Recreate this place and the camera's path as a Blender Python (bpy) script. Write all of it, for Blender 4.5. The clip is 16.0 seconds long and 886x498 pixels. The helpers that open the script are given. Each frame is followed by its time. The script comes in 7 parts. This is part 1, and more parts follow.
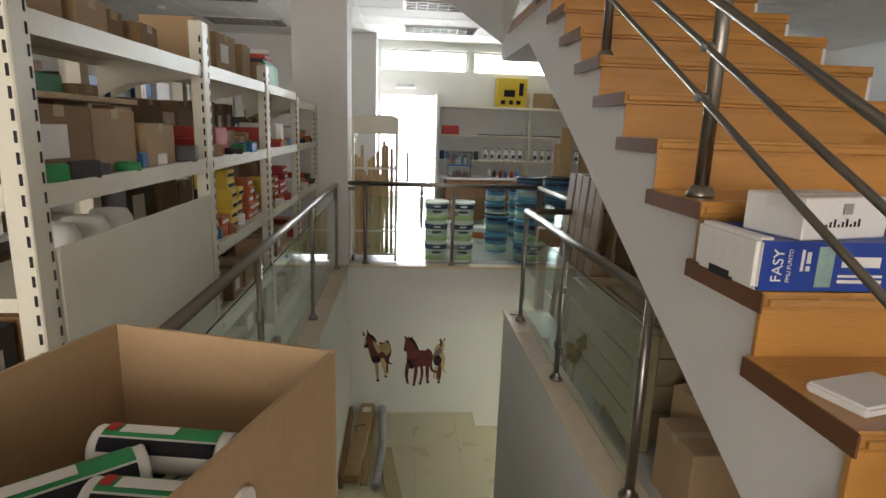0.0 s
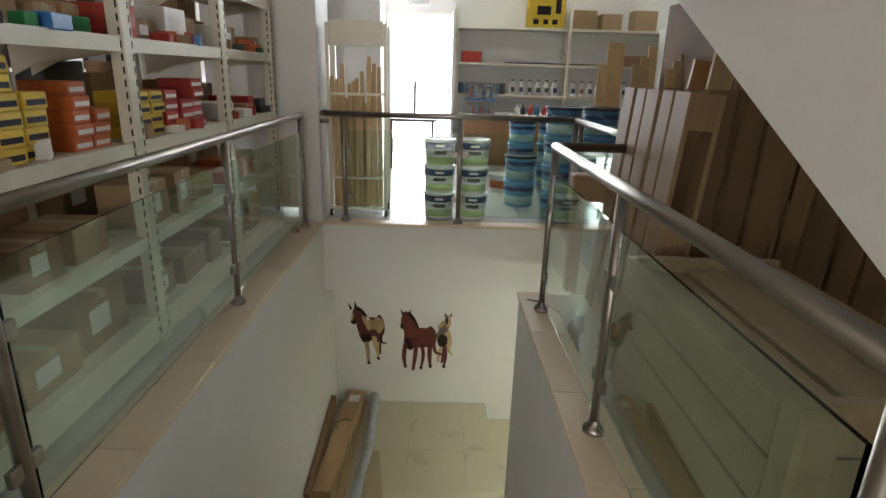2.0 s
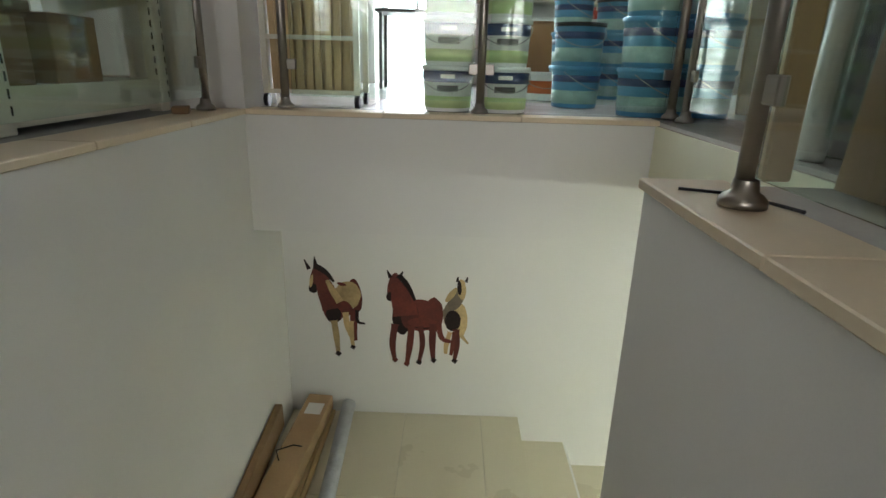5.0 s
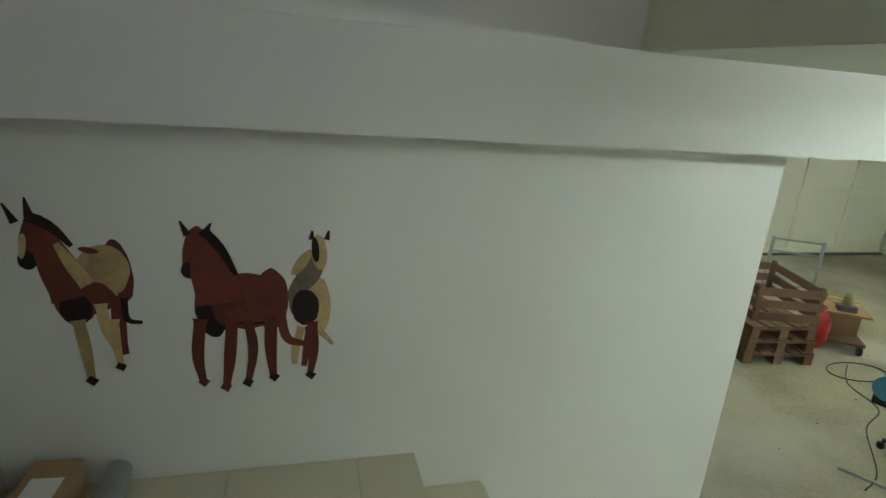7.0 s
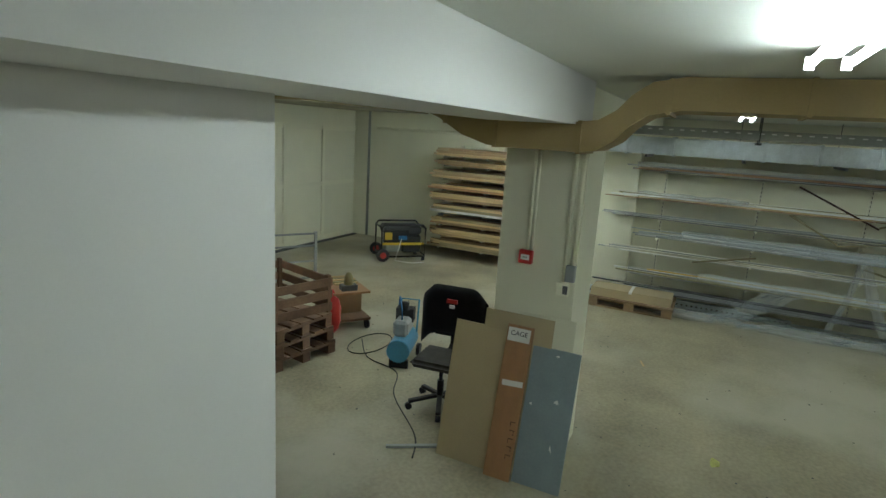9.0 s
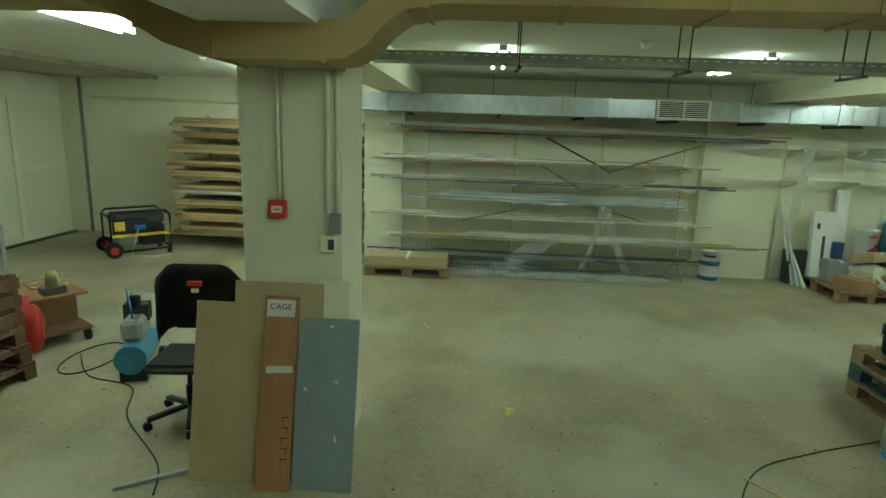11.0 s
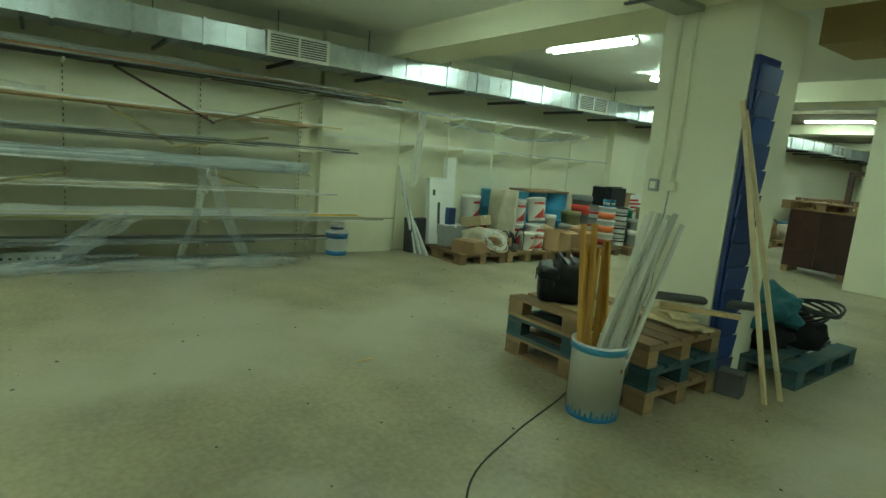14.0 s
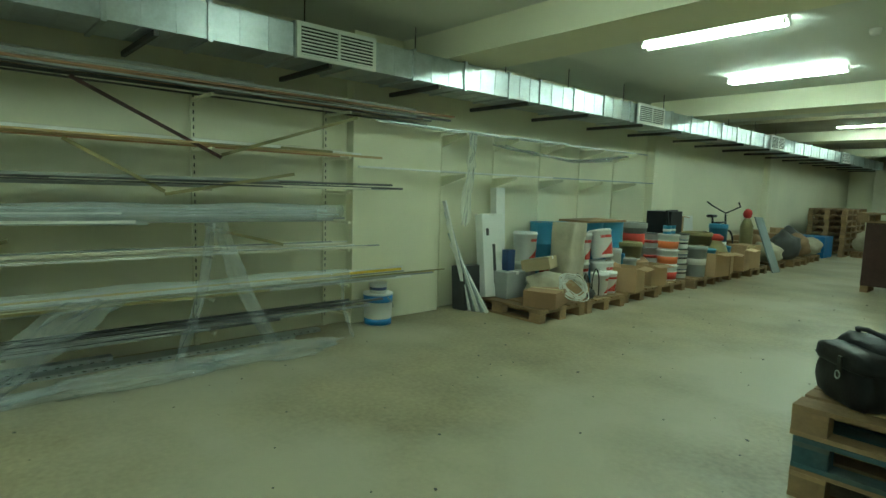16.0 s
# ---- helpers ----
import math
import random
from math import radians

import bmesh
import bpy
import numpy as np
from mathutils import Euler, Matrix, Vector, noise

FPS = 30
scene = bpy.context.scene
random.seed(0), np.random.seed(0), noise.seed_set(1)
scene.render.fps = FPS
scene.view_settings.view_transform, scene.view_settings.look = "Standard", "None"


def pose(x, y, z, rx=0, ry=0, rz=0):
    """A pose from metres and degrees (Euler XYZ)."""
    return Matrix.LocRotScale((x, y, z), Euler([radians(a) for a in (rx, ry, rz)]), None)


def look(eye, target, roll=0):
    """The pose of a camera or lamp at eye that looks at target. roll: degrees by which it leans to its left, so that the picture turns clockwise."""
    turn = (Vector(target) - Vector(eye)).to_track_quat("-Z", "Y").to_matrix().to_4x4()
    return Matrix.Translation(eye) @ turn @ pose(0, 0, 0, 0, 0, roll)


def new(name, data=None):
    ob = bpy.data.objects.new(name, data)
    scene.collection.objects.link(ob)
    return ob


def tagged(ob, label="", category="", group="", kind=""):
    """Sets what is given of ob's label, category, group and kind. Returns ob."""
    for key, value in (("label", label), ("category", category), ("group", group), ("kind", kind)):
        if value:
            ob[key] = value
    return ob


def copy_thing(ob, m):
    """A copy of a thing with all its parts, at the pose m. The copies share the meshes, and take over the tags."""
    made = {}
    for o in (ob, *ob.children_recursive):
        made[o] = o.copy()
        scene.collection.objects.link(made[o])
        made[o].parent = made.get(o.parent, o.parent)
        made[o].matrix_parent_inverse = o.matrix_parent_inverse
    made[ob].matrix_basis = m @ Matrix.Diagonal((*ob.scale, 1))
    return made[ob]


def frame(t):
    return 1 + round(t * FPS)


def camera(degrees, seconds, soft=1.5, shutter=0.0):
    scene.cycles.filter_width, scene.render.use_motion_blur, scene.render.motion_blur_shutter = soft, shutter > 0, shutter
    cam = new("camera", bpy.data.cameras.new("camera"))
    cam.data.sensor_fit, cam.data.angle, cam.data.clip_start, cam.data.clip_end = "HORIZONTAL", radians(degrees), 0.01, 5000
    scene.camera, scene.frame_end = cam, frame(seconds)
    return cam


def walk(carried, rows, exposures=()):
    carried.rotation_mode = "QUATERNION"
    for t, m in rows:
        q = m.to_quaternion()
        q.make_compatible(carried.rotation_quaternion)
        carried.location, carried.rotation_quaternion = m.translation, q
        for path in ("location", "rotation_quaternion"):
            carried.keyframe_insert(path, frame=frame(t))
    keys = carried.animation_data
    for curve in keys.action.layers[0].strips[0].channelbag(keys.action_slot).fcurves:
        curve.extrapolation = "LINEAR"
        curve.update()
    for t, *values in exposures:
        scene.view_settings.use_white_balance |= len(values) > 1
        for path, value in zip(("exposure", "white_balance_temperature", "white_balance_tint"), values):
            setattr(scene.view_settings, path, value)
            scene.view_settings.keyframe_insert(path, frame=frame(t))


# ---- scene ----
cam = camera(76.7, 16.0)
PATH = [
    (0, (0.635, 0.532, 1.526), (0.785, 2.481, 1.104), 1.9),
    (0.5, (0.759, 0.884, 1.512), (0.878, 2.831, 1.073), 2.0),
    (1, (0.839, 1.273, 1.436), (0.921, 3.219, 0.982), 1.7),
    (1.5, (0.932, 1.656, 1.322), (0.991, 3.589, 0.81), 1.7),
    (2, (1.019, 1.968, 1.248), (1.048, 3.876, 0.65), 1.7),
    (2.5, (1.033, 2.258, 1.083), (1.042, 4.162, 0.47), 1.7),
    (3, (1.098, 2.56, 0.898), (1.088, 4.458, 0.267), 1.6),
    (3.5, (1.11, 2.895, 0.742), (1.093, 4.789, 0.101), 1.5),
    (4, (1.107, 3.197, 0.582), (1.086, 5.086, -0.075), 1.7),
    (4.2, (1.109, 3.311, 0.529), (1.082, 5.201, -0.126), 1.6),
    (6.5, (1.009, 4.774, -0.322), (1.115, 6.683, -0.91), 3.2),
    (7, (1.084, 5.062, -0.447), (1.593, 6.904, -1.038), 4.6),
    (7.5, (1.186, 5.352, -0.599), (2.147, 7.007, -1.178), 7.7),
    (8, (1.416, 5.553, -0.705), (2.729, 6.977, -1.204), 6.4),
    (8.5, (1.645, 5.709, -0.707), (3.251, 6.815, -1.148), 5.2),
    (9, (1.794, 5.805, -0.7), (3.556, 6.655, -1.116), 3.5),
    (9.5, (1.899, 5.868, -0.739), (3.779, 6.433, -1.123), 3.1),
    (9.6, (1.925, 5.852, -0.765), (3.821, 6.361, -1.148), 2.8),
    (9.7, (1.944, 5.857, -0.779), (3.853, 6.303, -1.175), 2.4),
    (11.8, (2.967, 5.876, -1.281), (4.925, 5.839, -1.685), 3.1),
    (12, (3.082, 5.836, -1.323), (5.038, 5.739, -1.727), 3.5),
    (12.5, (3.284, 5.711, -1.493), (5.222, 5.412, -1.884), 3.8),
    (13, (3.473, 5.644, -1.561), (5.359, 5.108, -1.957), 4.3),
    (13.5, (3.752, 5.552, -1.63), (5.522, 4.695, -1.996), 4.8),
    (14, (4.111, 5.466, -1.758), (5.703, 4.3, -2.083), 5.0),
    (14.5, (4.606, 5.447, -1.794), (6.121, 4.178, -2.103), 4.1),
    (15, (5.135, 5.438, -1.775), (6.622, 4.13, -2.054), 3.4),
    (15.5, (5.756, 5.416, -1.775), (7.226, 4.087, -2.044), 1.8),
    (16, (6.333, 5.489, -1.803), (7.813, 4.161, -2.017), 1.7),
]
walk(cam, [(t, look(eye, target, roll)) for t, eye, target, roll in PATH],
     exposures=[(0, 0.35, 6650, 16), (4.2, 0.95, 6350, 16), (6.3, 0.1, 6050, 9), (7.0, -0.1, 5850, 8), (8.0, -0.5, 5350, -2), (9.3, -0.5, 5600, 14), (9.7, -0.5, 5600, 14),
                (11.8, -0.25, 6150, -24), (16, -0.4, 5750, -22)])

# ---- world, sun, lights ----
world = bpy.data.worlds.new("world")
scene.world = world
world.use_nodes = True
wn = world.node_tree
sky = wn.nodes.new("ShaderNodeTexSky")
sky.sky_type, sky.sun_disc, sky.sun_elevation, sky.sun_rotation = "NISHITA", False, radians(50), radians(150)
wn.links.new(sky.outputs["Color"], wn.nodes["Background"].inputs["Color"])
wn.nodes["Background"].inputs["Strength"].default_value = 0.15
sun = new("sun", bpy.data.lights.new("sun", "SUN"))
sun.data.energy, sun.data.angle, sun.data.color = 4.0, radians(0.5), (1.0, 0.95, 0.87)
sun.matrix_world = look((0, 30, 36), (0, 12, 0))


def area(name, m, sx, sy, watts, color):
    lamp = new(name, bpy.data.lights.new(name, "AREA"))
    lamp.data.shape, lamp.data.size, lamp.data.size_y, lamp.data.energy, lamp.data.color = "RECTANGLE", sx, sy, watts, color
    lamp.matrix_world = m
    return lamp


# daylight through the garden door, the high windows and the shop front behind
area("door_daylight", look((0.7, 11.45, 1.2), (0.7, 0, 0.6)), 0.95, 2.0, 75, (0.9, 0.96, 1.0))
area("window_daylight", look((3.0, 11.42, 2.72), (2.8, 0, 0.0)), 5.6, 0.36, 95, (0.9, 0.96, 1.0))
area("shop_front_daylight", look((-0.6, -5.4, 1.9), (-0.8, 6, 0.6)), 6.0, 2.0, 235, (1.0, 0.96, 0.89))

F = -3.165     # basement floor
LAND = -2.036  # stair landing
CEIL = -0.33   # underside of the ground floor slab
TOP = 3.04     # shop ceiling

# ---- materials ----


def mat(name, color, rough=0.6, metal=0.0, vary=0.12, scale=6.0, fine=60.0, bump=0.15, spots=0.0, spot_color=(0.1, 0.09, 0.07), stretch=(1, 1, 1), emit=0.0, coat=0.0):
    m = bpy.data.materials.new(name)
    m.use_nodes = True
    nt = m.node_tree
    b = nt.nodes["Principled BSDF"]
    co = nt.nodes.new("ShaderNodeTexCoord")
    info = nt.nodes.new("ShaderNodeObjectInfo")
    mp = nt.nodes.new("ShaderNodeMapping")
    mp.inputs["Scale"].default_value = stretch
    add = nt.nodes.new("ShaderNodeVectorMath")
    mul = nt.nodes.new("ShaderNodeMath")
    mul.operation, mul.inputs[1].default_value = "MULTIPLY", 37.0
    nt.links.new(info.outputs["Random"], mul.inputs[0])
    nt.links.new(co.outputs["Object"], add.inputs[0])
    nt.links.new(mul.outputs[0], add.inputs[1])
    nt.links.new(add.outputs[0], mp.inputs["Vector"])
    n1 = nt.nodes.new("ShaderNodeTexNoise")
    n1.inputs["Scale"].default_value, n1.inputs["Detail"].default_value = scale, 5
    n2 = nt.nodes.new("ShaderNodeTexNoise")
    n2.inputs["Scale"].default_value, n2.inputs["Detail"].default_value = fine, 3
    for n in (n1, n2):
        nt.links.new(mp.outputs[0], n.inputs["Vector"])
    mix = nt.nodes.new("ShaderNodeMath")
    mix.operation = "MULTIPLY_ADD"
    mix.inputs[1].default_value, mix.inputs[2].default_value = 0.35, 0.0
    nt.links.new(n2.outputs[0], mix.inputs[0])
    tot = nt.nodes.new("ShaderNodeMath")
    tot.operation = "MULTIPLY_ADD"
    tot.inputs[1].default_value = 0.65
    nt.links.new(n1.outputs[0], tot.inputs[0])
    nt.links.new(mix.outputs[0], tot.inputs[2])
    ramp = nt.nodes.new("ShaderNodeValToRGB")
    e = ramp.color_ramp.elements
    e[0].position, e[1].position = 0.32, 0.68
    e[0].color = (*[c * (1 - vary) for c in color], 1)
    e[1].color = (*[min(1, c * (1 + vary)) for c in color], 1)
    nt.links.new(tot.outputs[0], ramp.inputs[0])
    out = ramp.outputs[0]
    hv = nt.nodes.new("ShaderNodeHueSaturation")
    vv = nt.nodes.new("ShaderNodeMapRange")
    vv.inputs["To Min"].default_value, vv.inputs["To Max"].default_value = 1 - vary * 0.8, 1 + vary * 0.5
    nt.links.new(info.outputs["Random"], vv.inputs["Value"])
    nt.links.new(vv.outputs[0], hv.inputs["Value"])
    nt.links.new(out, hv.inputs["Color"])
    out = hv.outputs[0]
    if spots:
        n3 = nt.nodes.new("ShaderNodeTexNoise")
        n3.inputs["Scale"].default_value, n3.inputs["Detail"].default_value = scale * 0.45, 8
        nt.links.new(mp.outputs[0], n3.inputs["Vector"])
        r3 = nt.nodes.new("ShaderNodeMapRange")
        r3.inputs["From Min"].default_value, r3.inputs["From Max"].default_value = 0.46, 0.64
        r3.inputs["To Max"].default_value = spots
        nt.links.new(n3.outputs[0], r3.inputs["Value"])
        mc = nt.nodes.new("ShaderNodeMix")
        mc.data_type = "RGBA"
        nt.links.new(r3.outputs[0], mc.inputs["Factor"])
        nt.links.new(out, mc.inputs["A"])
        mc.inputs["B"].default_value = (*spot_color, 1)
        out = mc.outputs["Result"]
    nt.links.new(out, b.inputs["Base Color"])
    rr = nt.nodes.new("ShaderNodeMapRange")
    rr.inputs["To Min"].default_value, rr.inputs["To Max"].default_value = max(0.02, rough - 0.1), min(1, rough + 0.1)
    nt.links.new(n1.outputs[0], rr.inputs["Value"])
    nt.links.new(rr.outputs[0], b.inputs["Roughness"])
    b.inputs["Metallic"].default_value = metal
    b.inputs["Specular IOR Level"].default_value = 0.25 if max(color) < 0.1 else 0.5
    b.inputs["Coat Weight"].default_value = coat
    if bump:
        bp = nt.nodes.new("ShaderNodeBump")
        bp.inputs["Strength"].default_value, bp.inputs["Distance"].default_value = bump, 0.004
        nt.links.new(tot.outputs[0], bp.inputs["Height"])
        nt.links.new(bp.outputs[0], b.inputs["Normal"])
    if emit:
        b.inputs["Emission Color"].default_value = (*color, 1)
        b.inputs["Emission Strength"].default_value = emit
    return m


def glassy(name, color, rough=0.02, weight=1.0, alpha=1.0):
    m = bpy.data.materials.new(name)
    m.use_nodes = True
    b = m.node_tree.nodes["Principled BSDF"]
    b.inputs["Base Color"].default_value = (*color, 1)
    b.inputs["Roughness"].default_value = rough
    b.inputs["Transmission Weight"].default_value = weight
    b.inputs["IOR"].default_value = 1.45
    b.inputs["Alpha"].default_value = alpha
    return m


WHITE = mat("white_wall_paint", (0.74, 0.73, 0.70), 0.75, vary=0.03, scale=1.5, fine=220, bump=0.12)
CREAM = mat("cream_wall_paint", (0.80, 0.78, 0.60), 0.7, vary=0.05, scale=1.2, fine=160, bump=0.25, spots=0.18, spot_color=(0.66, 0.63, 0.47))
CEILW = mat("white_ceiling_paint", (0.72, 0.73, 0.66), 0.8, vary=0.03, scale=1.5, fine=150, bump=0.15)
CONC = mat("dusty_concrete", (0.285, 0.25, 0.16), 0.48, vary=0.36, scale=1.3, fine=30, bump=0.3, spots=0.9, spot_color=(0.46, 0.43, 0.32))
STONE = mat("beige_stone_tile", (0.72, 0.60, 0.43), 0.5, vary=0.03, scale=14, fine=70, bump=0.05)
GROUT = mat("grout", (0.36, 0.31, 0.25), 0.85, vary=0.1)
FLOORT = mat("pale_floor_tile", (0.56, 0.54, 0.50), 0.22, vary=0.06, scale=4, fine=80, bump=0.03)
LANDT = mat("cream_floor_tile", (0.62, 0.57, 0.42), 0.30, vary=0.025, scale=3, fine=80, bump=0.04)
STEEL = mat("brushed_steel", (0.32, 0.295, 0.26), 0.36, 1.0, vary=0.03, scale=30, fine=300, bump=0)
GALV = mat("galvanised_sheet", (0.50, 0.54, 0.56), 0.36, 0.95, vary=0.14, scale=9, fine=50, bump=0.1)
TRAYM = mat("grey_metal_tray", (0.36, 0.37, 0.33), 0.5, 0.8, vary=0.12)
GLASS = glassy("balustrade_glass", (0.80, 0.93, 0.86))
CLEAR = glassy("clear_plastic", (0.92, 0.95, 0.95), 0.15, 0.92)
FILM = glassy("plastic_film", (0.88, 0.94, 0.97), 0.12, 0.25, 0.3)
SHELF = mat("cream_shelf_enamel", (0.72, 0.69, 0.56), 0.4, 0.0, vary=0.05, scale=8, fine=90, bump=0.05, spots=0.12, spot_color=(0.45, 0.40, 0.28))
SLOT = mat("dark_slot", (0.03, 0.03, 0.03), 0.9, vary=0.1)
WOODO = mat("orange_varnished_wood", (0.52, 0.25, 0.06), 0.3, vary=0.15, scale=3, fine=40, bump=0.05, stretch=(0.6, 6, 6), coat=0.6)
WOODD = mat("brown_wood_edge", (0.15, 0.06, 0.02), 0.6, vary=0.22, scale=4, fine=40, bump=0.1, stretch=(1, 6, 6))
PINE = mat("pine_timber", (0.52, 0.37, 0.19), 0.65, vary=0.22, scale=3, fine=35, bump=0.2, stretch=(5, 5, 0.7))
PINEY = mat("pine_timber_long", (0.55, 0.40, 0.20), 0.65, vary=0.22, scale=3, fine=35, bump=0.2, stretch=(6, 0.6, 6))
PLANK = mat("weathered_pine_board", (0.31, 0.25, 0.135), 0.7, vary=0.18, scale=3, fine=35, bump=0.25, stretch=(6, 0.7, 6), spots=0.2, spot_color=(0.16, 0.11, 0.06))
PALW = mat("pallet_wood", (0.27, 0.18, 0.09), 0.8, vary=0.25, scale=4, fine=40, bump=0.35, spots=0.25, spot_color=(0.15, 0.1, 0.06))
PALB = mat("blue_green_pallet_paint", (0.045, 0.085, 0.095), 0.8, vary=0.25, scale=6, fine=40, bump=0.35, spots=0.25, spot_color=(0.22, 0.17, 0.1))
PALD = mat("dark_pallet_wood", (0.16, 0.09, 0.05), 0.8, vary=0.3, scale=4, fine=40, bump=0.35)
CARD = mat("brown_cardboard", (0.42, 0.28, 0.15), 0.8, vary=0.1, scale=4, fine=90, bump=0.1)
CARDD = mat("dark_cardboard", (0.27, 0.17, 0.09), 0.85, vary=0.14, scale=4, fine=90, bump=0.1)
CARDL = mat("pale_cardboard_sheet", (0.47, 0.38, 0.22), 0.8, vary=0.07, scale=3, fine=90, bump=0.08)
BROWNB = mat("brown_faced_board", (0.36, 0.19, 0.085), 0.5, vary=0.14, scale=3, fine=50, bump=0.08, stretch=(4, 4, 0.7))
GREYB = mat("grey_painted_board", (0.25, 0.30, 0.31), 0.6, vary=0.12, scale=5, fine=60, bump=0.12, spots=0.2, spot_color=(0.36, 0.38, 0.36))
PAPER = mat("white_paper", (0.80, 0.79, 0.75), 0.7, vary=0.04, bump=0.03)
INK = mat("black_ink", (0.02, 0.02, 0.025), 0.7, vary=0.1, bump=0)
BLACK = mat("black_plastic", (0.02, 0.02, 0.022), 0.45, vary=0.25, bump=0.08)
FABRIC = mat("black_fabric", (0.016, 0.016, 0.018), 0.9, vary=0.3, scale=20, fine=250, bump=0.3)
DGREY = mat("dark_grey_plastic", (0.08, 0.08, 0.08), 0.5, vary=0.2)
GREY = mat("grey_plastic", (0.32, 0.33, 0.32), 0.5, vary=0.1)
WHITEP = mat("white_plastic", (0.84, 0.84, 0.81), 0.35, vary=0.04, bump=0.03)
RED = mat("red_plastic", (0.48, 0.03, 0.025), 0.4, vary=0.1, bump=0.03)
REDB = mat("red_carton", (0.50, 0.05, 0.035), 0.6, vary=0.12, bump=0.05)
ORANGE = mat("orange_carton", (0.58, 0.14, 0.035), 0.6, vary=0.12, bump=0.05)
YELLOW = mat("yellow_carton", (0.72, 0.50, 0.04), 0.6, vary=0.1, bump=0.05)
GREEN = mat("green_plastic", (0.03, 0.30, 0.10), 0.5, vary=0.12, bump=0.05)
LIME = mat("lime_label", (0.50, 0.62, 0.28), 0.5, vary=0.14, scale=12, bump=0.03)
NAVY = mat("navy_label", (0.025, 0.05, 0.14), 0.45, vary=0.15, bump=0.03)
PALEP = mat("pale_planed_pine", (0.66, 0.55, 0.33), 0.6, vary=0.1, scale=3, fine=35, bump=0.1, stretch=(1, 5, 5))
PANELB = mat("dark_blue_plastic", (0.012, 0.035, 0.16), 0.45, vary=0.2, bump=0.08)
FRESH = mat("fresh_pine", (0.27, 0.175, 0.085), 0.6, vary=0.16, scale=3, fine=35, bump=0.15, stretch=(0.8, 6, 6), spots=0.12, spot_color=(0.3, 0.16, 0.07))
BLUE = mat("blue_paint", (0.03, 0.16, 0.42), 0.42, vary=0.14, bump=0.05)
SKYB = mat("light_blue_metal", (0.09, 0.30, 0.50), 0.42, 0.2, vary=0.14, bump=0.05)
TEAL = mat("teal_fabric", (0.035, 0.13, 0.16), 0.8, vary=0.25, scale=14, bump=0.4)
CANVAS = mat("beige_canvas", (0.42, 0.38, 0.28), 0.9, vary=0.15, scale=7, fine=120, bump=0.5)
OLIVE = mat("olive_metal", (0.28, 0.25, 0.12), 0.5, 0.3, vary=0.2)
TANDUCT = mat("tan_painted_duct", (0.33, 0.245, 0.10), 0.6, 0.0, vary=0.08, scale=3, fine=80, bump=0.08)
BRONZE = mat("dark_brown_veneer", (0.045, 0.022, 0.018), 0.35, vary=0.25, bump=0.05)
FOAM = mat("white_foam", (0.80, 0.79, 0.74), 0.9, vary=0.04, scale=40, fine=300, bump=0.2)
PALEG = mat("pale_green_label", (0.33, 0.50, 0.45), 0.5, vary=0.25, scale=14, bump=0.03)
LEAF = mat("yellowed_leaf", (0.45, 0.46, 0.13), 0.7, vary=0.2, scale=30)
# emission lowered to keep the wall of the profile rack darker
TUBE_DIM = mat("dimmed_lit_tube", (0.93, 1.0, 0.86), 0.4, vary=0.0, bump=0, emit=38.0)
# emission raised to brighten the goods wall and the back room
TUBE_BRIGHT = mat("bright_lit_tube", (0.93, 1.0, 0.88), 0.4, vary=0.0, bump=0, emit=88.0)
TUBE = mat("lit_tube", (0.93, 1.0, 0.86), 0.4, vary=0.0, bump=0, emit=64.0)
# emission stands in for sunlight on the yard
OUTSIDE_GLOW = mat("glowing_yard_backdrop", (0.9, 0.93, 1.0), 0.9, vary=0.05, scale=1, bump=0, emit=2.6)
HB, HC, HD, HK = (mat(n, c, 0.7, vary=0.3, scale=9, fine=60, bump=0.02) for n, c in (
    ("chestnut_print", (0.12, 0.022, 0.014)), ("cream_print", (0.50, 0.36, 0.17)), ("grey_brown_print", (0.14, 0.11, 0.08)), ("black_print", (0.02, 0.012, 0.012))))

# ---- mesh helpers ----


def cube(bm, x0, x1, y0, y1, z0, z1, m=None, slot=0):
    vs = [Vector((x, y, z)) for z in (z0, z1) for y in (y0, y1) for x in (x0, x1)]
    if m is not None:
        vs = [m @ v for v in vs]
    v = [bm.verts.new(p) for p in vs]
    for q in ((0, 2, 3, 1), (4, 5, 7, 6), (0, 1, 5, 4), (2, 6, 7, 3), (0, 4, 6, 2), (1, 3, 7, 5)):
        f = bm.faces.new([v[i] for i in q])
        f.material_index = slot
    return v


def bar(bm, a, b, w, h, up=(0, 0, 1)):
    a, b = Vector(a), Vector(b)
    d = (b - a).normalized()
    s = d.cross(Vector(up))
    s = s.normalized() if s.length > 1e-4 else Vector((1, 0, 0))
    u = s.cross(d)
    ends = [[bm.verts.new(p + s * i * w / 2 + u * j * h / 2) for i, j in ((-1, -1), (1, -1), (1, 1), (-1, 1))] for p in (a, b)]
    bm.faces.new(ends[0])
    bm.faces.new(ends[1][::-1])
    for i in range(4):
        bm.faces.new((ends[0][i - 1], ends[1][i - 1], ends[1][i], ends[0][i]))


def rod(bm, a, b, r, seg=10, r2=None):
    tube(bm, [a, b], r, seg, r2)


